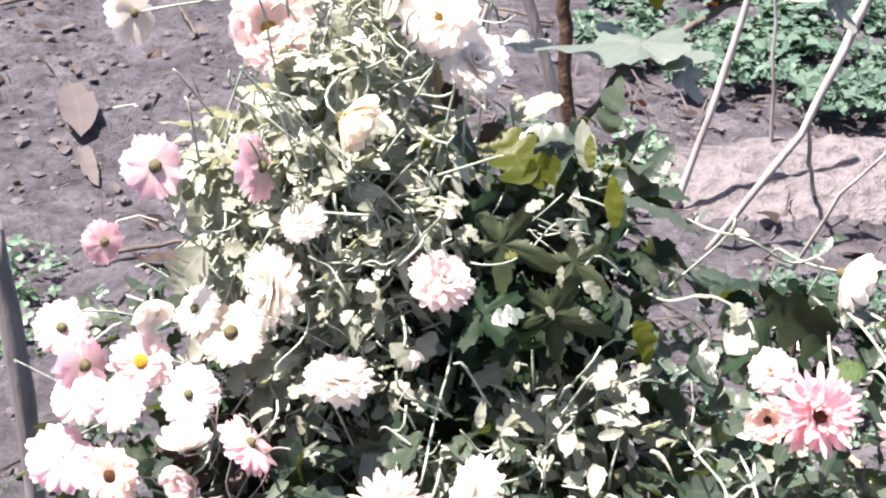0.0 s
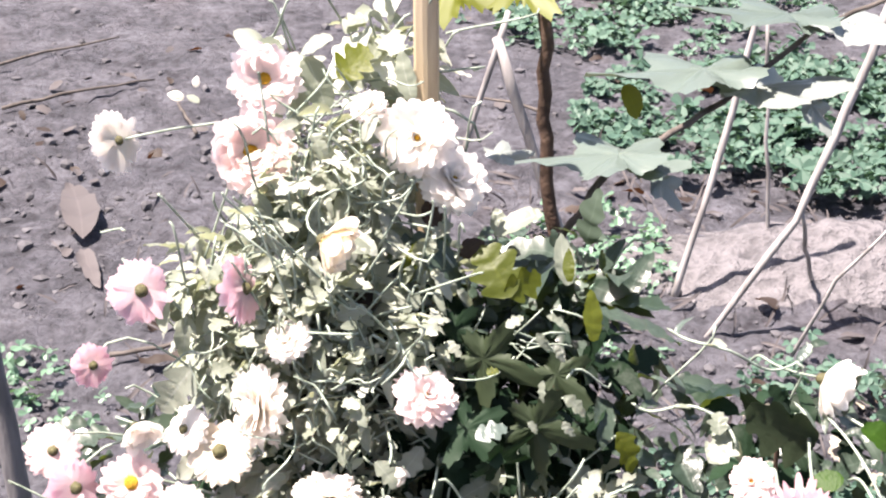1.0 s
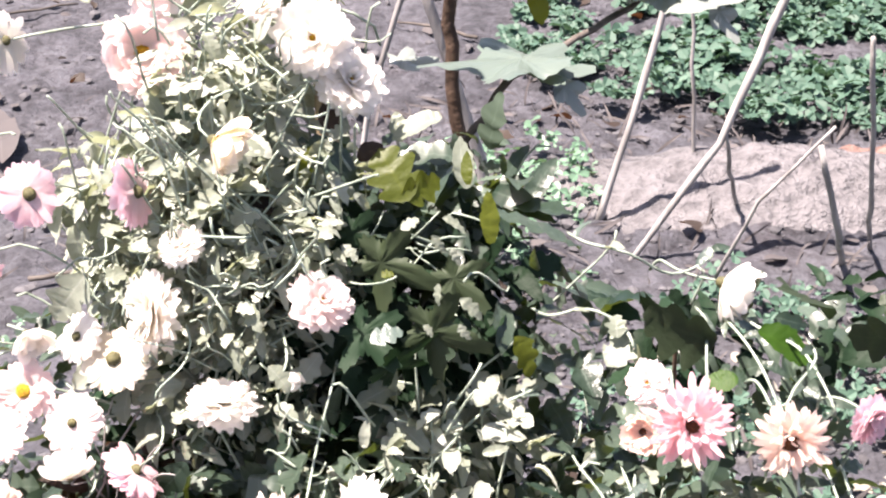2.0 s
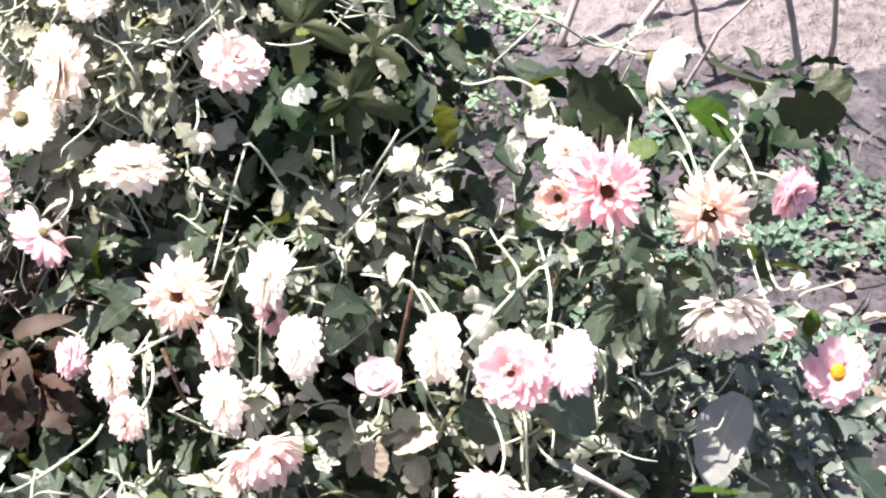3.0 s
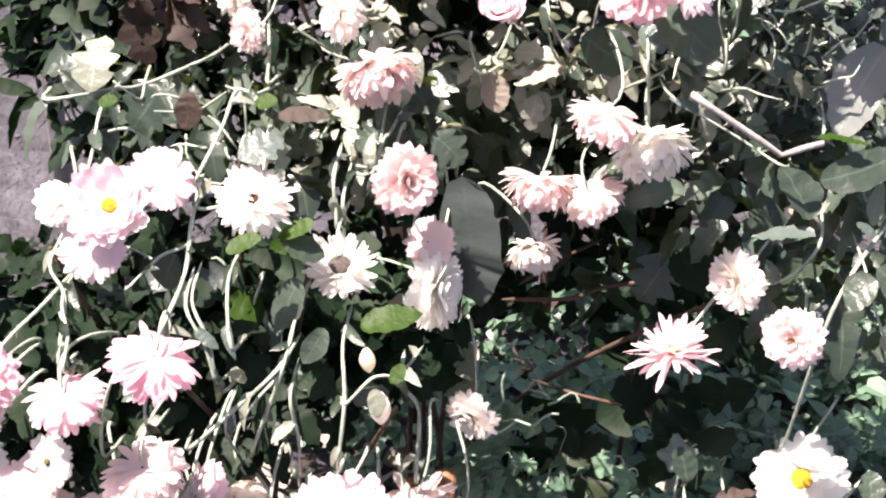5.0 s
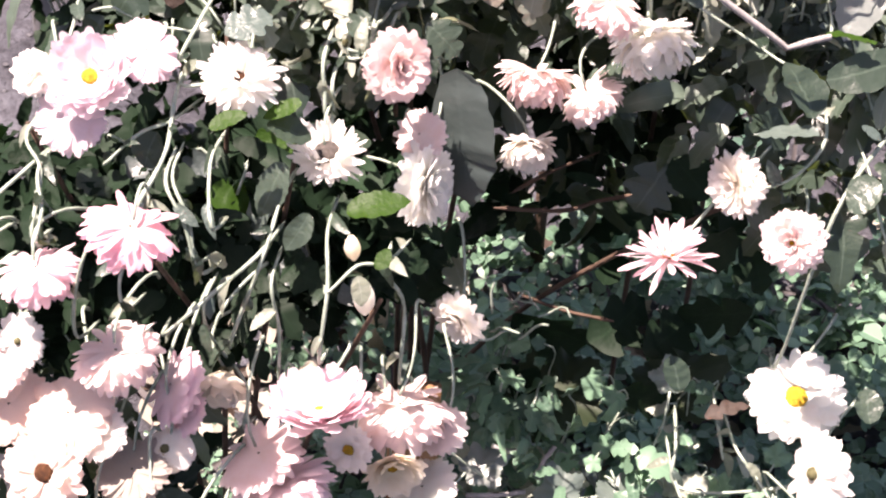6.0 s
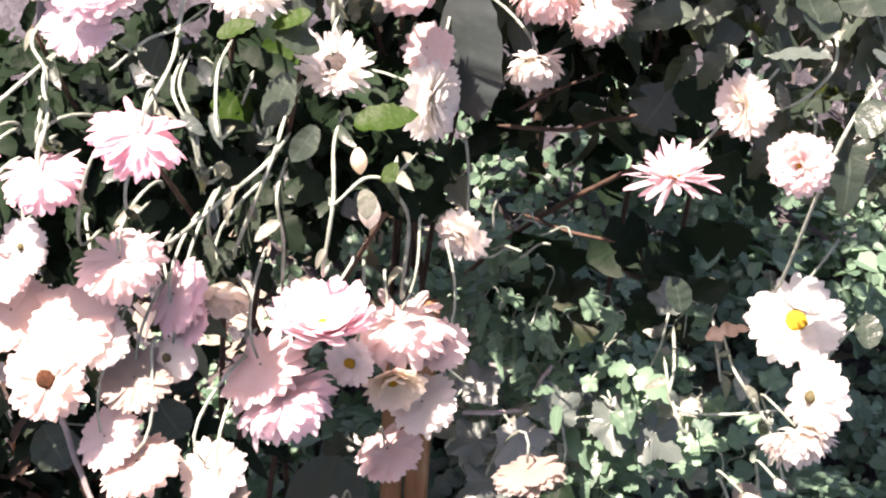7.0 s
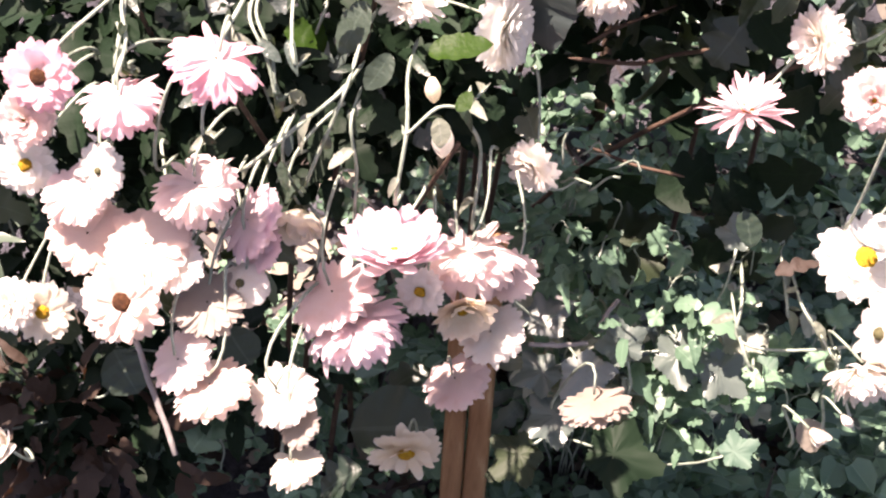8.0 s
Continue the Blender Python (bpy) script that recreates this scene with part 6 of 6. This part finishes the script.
stalk(low, [(0.343, -0.453, 0.403), (0.360, -0.466, 0.388), (0.377, -0.478, 0.373)], 0.0024, STEM)
stalk(low, [(0.385, -0.492, 0.358), (0.398, -0.511, 0.336)], 0.0024, STEM)
stalk(low, [(0.331, -0.432, 0.398), (0.337, -0.446, 0.382)], 0.0024, STEM)
stalk(low, [(0.144, -0.278, 0.288), (0.160, -0.311, 0.251), (0.172, -0.345, 0.213), (0.197, -0.373, 0.181)], 0.0018, BARK)
stalk(low, [(0.197, -0.373, 0.181), (0.161, -0.370, 0.129), (0.137, -0.368, 0.046)], 0.0018, BARK)
stalk(middle, [(0.132, -0.313, 0.499), (0.188, -0.289, 0.487), (0.216, -0.275, 0.491), (0.247, -0.292, 0.515)], 0.0035, BARK)
stalk(middle, [(0.145, -0.309, 0.513), (0.171, -0.279, 0.515), (0.213, -0.233, 0.512)], 0.0030, BARK)
stalk(low, [(0.160, -0.305, 0.406), (0.200, -0.306, 0.395), (0.241, -0.349, 0.426)], 0.0030, BARK)

# ---- crossing thin stalks ----
tangle(upper, (-0.071, -0.061, 1.120), (0.070, 0.050, 0.060), 38, 0.050, STEM, "thin pale stalks crossing among the leaves")
tangle(upper, (-0.104, -0.041, 1.013), (0.082, 0.050, 0.058), 44, 0.050, STEM, "thin pale stalks crossing among the leaves")
tangle(upper, (-0.072, -0.107, 0.950), (0.092, 0.050, 0.060), 44, 0.050, STEM, "thin pale stalks crossing among the leaves")
tangle(upper, (0.105, -0.125, 0.992), (0.060, 0.050, 0.042), 10, 0.060, STEM, "thin pale stalks crossing among the leaves")
tangle(middle, (-0.158, -0.140, 0.757), (0.081, 0.050, 0.053), 49, 0.060, DRYSTICK, "dry straw-coloured stalks in a tangle")
tangle(middle, (0.062, -0.207, 0.803), (0.154, 0.050, 0.066), 12, 0.050, STEM, "thin pale stalks crossing among the leaves")
tangle(upper, (-0.073, -0.106, 0.993), (0.060, 0.030, 0.050), 18, 0.055, STEM, "thin pale stalks crossing among the leaves")
tangle(upper, (-0.120, -0.083, 1.045), (0.060, 0.030, 0.050), 14, 0.055, STEM, "thin pale stalks crossing among the leaves")
tangle(upper, (-0.091, -0.140, 0.934), (0.070, 0.030, 0.050), 18, 0.055, STEM, "thin pale stalks crossing among the leaves")
tangle(middle, (0.312, -0.329, 0.769), (0.090, 0.030, 0.050), 14, 0.055, STEM, "thin pale stalks crossing among the leaves")
tangle(left, (-0.114, -0.365, 0.694), (0.080, 0.030, 0.040), 8, 0.055, STEM, "thin pale stalks crossing among the leaves")


# ---- ground plants and litter ----
def clover_patch(name, centre, radii, count, size, height, label, seed, tone="clover"):
    """Low weeds: small rounded leaflets in threes on short stalks, thinning out towards the edge."""
    rng = random.Random(seed)
    verts, faces, ribs = [], [], []
    outline = ((0, 0), (0.35, 0.36), (0.75, 0.46), (1.0, 0.25), (0.93, 0.0), (1.0, -0.25), (0.75, -0.46), (0.35, -0.36))
    for k in range(count):
        a, q = rng.uniform(0, 6.283), rng.random() ** 0.55
        x, y = centre[0] + radii[0] * q * math.cos(a), centre[1] + radii[1] * q * math.sin(a)
        if noise.noise(Vector((x * 4.5, y * 4.5, seed))) < (-0.22 if y < 0.4 else -0.12):
            continue
        clump = 0.5 + 0.8 * noise.noise(Vector((x * 13, y * 13, seed + 0.5)))
        z = max(0, ground_height(x, y)) + height * max(0.1, clump) * rng.uniform(0.3, 1.0)
        s = size * rng.uniform(0.5, 1.1) * (0.75 + 0.7 * max(0, clump))
        turn, tilt = rng.uniform(0, 6.283), Vector((rng.gauss(0, 0.5), rng.gauss(-0.1, 0.5), 1)).normalized()
        m = frame_of((x, y, z), tilt, turn, s)
        for leaflet in range(rng.choice((2, 3, 3))):
            n = len(verts)
            r = Matrix.Rotation(leaflet * 2.1 + rng.uniform(-0.2, 0.2), 3, "Z")
            droop = rng.uniform(-0.1, 0.35)
            for u, v in outline:
                verts.append(m @ (r @ Vector((u, v, abs(v) * 0.35 - droop * u * u))))
                ribs.append(abs(v) * 2)
            faces += [(n, n + 1, n + 2, n + 4), (n + 2, n + 3, n + 4), (n, n + 4, n + 6, n + 7), (n + 4, n + 5, n + 6)]
    me = bpy.data.meshes.new(name)
    me.from_pydata(verts, [], faces)
    me.attributes.new("rib", "FLOAT", "POINT").data.foreach_set("value", ribs)
    me.materials.append(LEAF[tone])
    tagged(new(name, me), label, "ground plants", kind="stuff")


NEAR = "low green clover-like weeds covering the soil"
clover_patch("clover", (0.36, -0.08), (0.50, 0.50), 3600, 0.0175, 0.14, NEAR, 11)
clover_patch("weeds", (0.38, -0.14), (0.42, 0.36), 260, 0.026, 0.16, "broad-leaved green weeds among the clover", 18)
clover_patch("weeds", (0.20, -0.12), (0.15, 0.16), 170, 0.016, 0.22, "tall leafy green weeds among the clover", 19)
clover_patch("clover", (0.02, -0.30), (0.30, 0.25), 900, 0.013, 0.09, NEAR, 12)
clover_patch("clover", (0.78, 0.95), (0.42, 0.80), 2000, 0.018, 0.09, NEAR, 13, "weed")
clover_patch("clover", (1.25, 3.30), (0.85, 0.66), 3600, 0.029, 0.07, "thick green weeds behind the bank of soil", 14, "weed")
clover_patch("clover", (0.75, 4.35), (0.70, 0.40), 1100, 0.028, 0.08, "patchy green weeds far behind", 15, "weed")
clover_patch("clover", (-0.95, 1.55), (0.30, 0.30), 330, 0.017, 0.06, "sparse green weeds on bare soil", 16)
clover_patch("clover", (0.33, 2.1), (0.28, 0.42), 420, 0.018, 0.10, "sparse green weeds on bare soil", 17)


def round_leaves(plant, centre, radii, count, size, seed):
    """Fresh notched leaves on thin stalks, facing the light."""
    rng = random.Random(seed)
    for k in range(count):
        p = Vector(centre) + Vector([rng.uniform(-1, 1) * r for r in radii])
        way = Vector((rng.gauss(0, 0.7), rng.gauss(-0.3, 0.5), rng.gauss(-0.1, 0.3)))
        up = Vector((rng.gauss(-0.15, 0.25), rng.gauss(-0.35, 0.25), 0.9))
        palm_leaf(plant, p, way, up, size * rng.uniform(0.55, 1.25), rng.choice(("clover", "clover", "clover", "weed", "grey")), seed * 50 + k, "", 0.40, 0.13, 0.03)
        bm = bmesh.new()
        tube_into(bm, arc(p + Vector((rng.gauss(0, 0.01), 0.02 + rng.random() * 0.02, -0.06)), Vector((0, 0, 0.02)), p, way.normalized() * 0.02, 5), [0.0008] * 6, 5)
        part("leaf_stalk", bm, STEM, plant)


# ---- broad-leaved weed in front of the clover ----
broad_weed = thing("broad_leaved_weed", (0.2, -0.36, 0), "low weed with broad grey-green lobed leaves beside the stakes", "plant")
for k, (p, way, size, tone) in enumerate((
    ((0.134, -0.398, 0.278), (0.852, 0.389, 0.350), 0.052, 'pale'),
    ((0.180, -0.421, 0.270), (0.566, -0.528, -0.633), 0.060, 'pale'),
    ((0.223, -0.427, 0.282), (-0.468, 0.573, 0.673), 0.050, 'big'),
    ((0.248, -0.407, 0.280), (0.995, -0.008, -0.099), 0.064, 'big'),
    ((0.290, -0.405, 0.278), (0.813, -0.353, -0.463), 0.055, 'big'),
    ((0.206, -0.469, 0.215), (0.986, -0.059, -0.155), 0.078, 'dark'),
    ((0.183, -0.446, 0.232), (-0.806, -0.433, -0.403), 0.060, 'big'),
    ((0.156, -0.476, 0.212), (-0.688, -0.518, -0.508), 0.060, 'olive'),
    ((0.317, -0.457, 0.218), (0.852, 0.389, 0.350), 0.040, 'weed'),
    ((0.297, -0.351, 0.359), (-0.165, 0.656, 0.737), 0.038, 'big'),
    ((0.164, -0.419, 0.253), (-0.852, -0.389, -0.350), 0.050, 'big'),
    ((0.239, -0.282, 0.286), (-0.997, -0.074, 0.010), 0.120, 'olive'),
    ((0.282, -0.277, 0.288), (0.895, 0.338, 0.290), 0.100, 'olive'),
)):
    palm_leaf(broad_weed, p, way, (-0.15, -0.45, 0.87), size, tone, 90 + k, "broad dull lobed leaf", 0.36, 0.20, 0.018)
    bm = bmesh.new()
    foot = Vector((0.2 + 0.3 * (p[0] - 0.2), -0.33, 0.0))
    tube_into(bm, arc(foot, Vector((0, 0, 0.06)), p, Vector(way) * 0.05, 7), [0.0012] * 8, 5)
    part("leaf_stalk", bm, STEM, broad_weed)
fresh_weed = thing("fresh_weed", (0.28, -0.3, 0), "low fresh green weed with small round notched leaves", "plant")
round_leaves(fresh_weed, (0.33, -0.37, 0.235), (0.09, 0.03, 0.075), 46, 0.030, 71)
round_leaves(fresh_weed, (0.24, -0.33, 0.33), (0.10, 0.03, 0.05), 26, 0.028, 72)
round_leaves(fresh_weed, (0.15, -0.36, 0.29), (0.04, 0.02, 0.07), 14, 0.022, 73)


def grass(centre, radii, count, seed):
    """Thin dry and green blades."""
    rng = random.Random(seed)
    bm = bmesh.new()
    bm.verts.layers.float.new("rib")
    for k in range(count):
        a, q = rng.uniform(0, 6.283), rng.random() ** 0.5
        x, y = centre[0] + radii[0] * q * math.cos(a), centre[1] + radii[1] * q * math.sin(a)
        way = Vector((rng.gauss(0, 0.7), rng.gauss(0, 0.7), rng.uniform(0.2, 1.2))).normalized()
        up = Vector((rng.gauss(0, 0.4), -0.5, 0.6))
        up = (up - way * up.dot(way)).normalized()
        m = Matrix((way, up.cross(way), up)).transposed().to_4x4()
        m.translation = (x, y, ground_height(x, y) - 0.003)
        leaf_bm(k, 0, 0, 0.045, 0.7, bm, m @ Matrix.Scale(rng.uniform(0.04, 0.10), 4), 5)
    tagged(new("dry_grass", mesh_of("dry_grass", bm, LEAF["litter"])), "dry straw and grass blades on the soil", "grass", kind="stuff")


grass((0.70, 1.2), (0.5, 0.9), 240, 21)
grass((0.9, 2.75), (0.9, 0.35), 170, 22)
grass((0.25, -0.10), (0.55, 0.45), 260, 23)
grass((-0.7, 1.9), (0.9, 1.0), 160, 24)


def litter(centre, radii, count, size, seed, tone="dry"):
    """Fallen leaves, curled, lying on the soil."""
    rng = random.Random(seed)
    bm = bmesh.new()
    bm.verts.layers.float.new("rib")
    for k in range(count):
        a, q = rng.uniform(0, 6.283), rng.random() ** 0.5
        x, y = centre[0] + radii[0] * q * math.cos(a), centre[1] + radii[1] * q * math.sin(a)
        m = frame_of((x, y, ground_height(x, y) + rng.uniform(0.004, 0.02)), (rng.gauss(0, 0.4), rng.gauss(-0.1, 0.4), 1), rng.uniform(0, 6.28), size * rng.uniform(0.5, 1.4))
        leaf_bm(k, rng.choice((0, 3.0)), 0.4, 0.36, rng.uniform(-0.3, 0.8), bm, m, 6)
    tagged(new("leaf_litter", mesh_of("leaf_litter", bm, LEAF[tone])), "fallen dry brown leaves on the soil", "leaf litter", kind="stuff")


litter((0.15, -0.15), (0.6, 0.5), 200, 0.035, 31)
litter((0.20, -0.20), (0.5, 0.4), 330, 0.036, 32, "straw")
litter((0.78, 0.9), (0.4, 0.7), 170, 0.04, 35, "straw")
litter((0.1, 2.4), (1.8, 2.0), 90, 0.06, 33)
litter((0.1, 2.4), (1.8, 2.0), 110, 0.045, 34, "litter")


def fallen_leaf(base, tip, broad, tone, label):
    a, b = Vector(base), Vector(tip)
    way = (b - a).normalized()
    up = Vector((0.1, -0.35, 0.9))
    up = (up - way * up.dot(way)).normalized()
    m = Matrix((way, up.cross(way), up)).transposed().to_4x4()
    m.translation = a
    bm = leaf_bm(int(broad * 1000), 0, 0, broad, 0.15, steps=14)
    ob = tagged(new("fallen_leaf", mesh_of("fallen_leaf", bm, LEAF[tone])), label, "leaf", "large fallen leaves")
    ob.matrix_basis = m @ Matrix.Scale((b - a).length, 4)


fallen_leaf((-0.87, 2.38, 0.02), (-0.94, 2.74, 0.06), 0.13, "litter", "large pale dead leaf lying on the soil")
fallen_leaf((-0.85, 2.30, 0.02), (-0.80, 2.10, 0.03), 0.11, "litter", "brown curled dead leaf lying on the soil")
fallen_leaf((-0.62, 1.72, 0.02), (-0.40, 1.80, 0.03), 0.06, "dry", "dark narrow dead leaf lying on the soil")
stick("twig", [(0.253, -0.422, 0.784), (0.320, -0.421, 0.741), (0.348, -0.414, 0.749)], 0.0023, 0.0021, DRYSTICK, "pale broken twig caught among the leaves", "twig", "", 0.0006)
stick("straw", [(-0.127, -0.652, 0.451), (-0.107, -0.676, 0.424), (-0.086, -0.702, 0.397)], 0.0022, 0.0022, DRYSTICK, "pale straw hanging from the flowers", "straw", "", 0.0004)
for k, (x, y, turn, size) in enumerate(((-1.1, 3.5, 0.6, 0.5), (-0.75, 3.3, 1.9, 0.35), (-1.3, 3.9, 0.8, 0.6), (-0.55, 1.78, 0.2, 0.28), (0.2, 3.4, 2.6, 0.3))):
    d = Vector((math.cos(turn), math.sin(turn), 0)) * size * 0.5
    stick("twig", [(x - d.x, y - d.y, 0.02), (x, y, 0.03), (x + d.x, y + d.y, 0.02)], 0.006, 0.003, GREYBARK, "thin dark twig lying on the soil", "twig", "twigs on the soil", 0.003)
stick("straw", [(0.138, -0.436, 0.291), (0.163, -0.433, 0.292), (0.187, -0.428, 0.296)], 0.0022, 0.0020, DRYSTICK, "pale dry straw lying on the weeds", "straw", "", 0.0006)
stick("straw", [(0.194, -0.412, 0.301), (0.201, -0.401, 0.313), (0.207, -0.394, 0.320)], 0.0022, 0.0020, DRYSTICK, "pale dry straw lying on the weeds", "straw", "", 0.0006)
stick("straw", [(0.154, -0.390, 0.307), (0.169, -0.391, 0.304), (0.186, -0.388, 0.306)], 0.0022, 0.0020, DRYSTICK, "pale dry straw lying on the weeds", "straw", "", 0.0006)
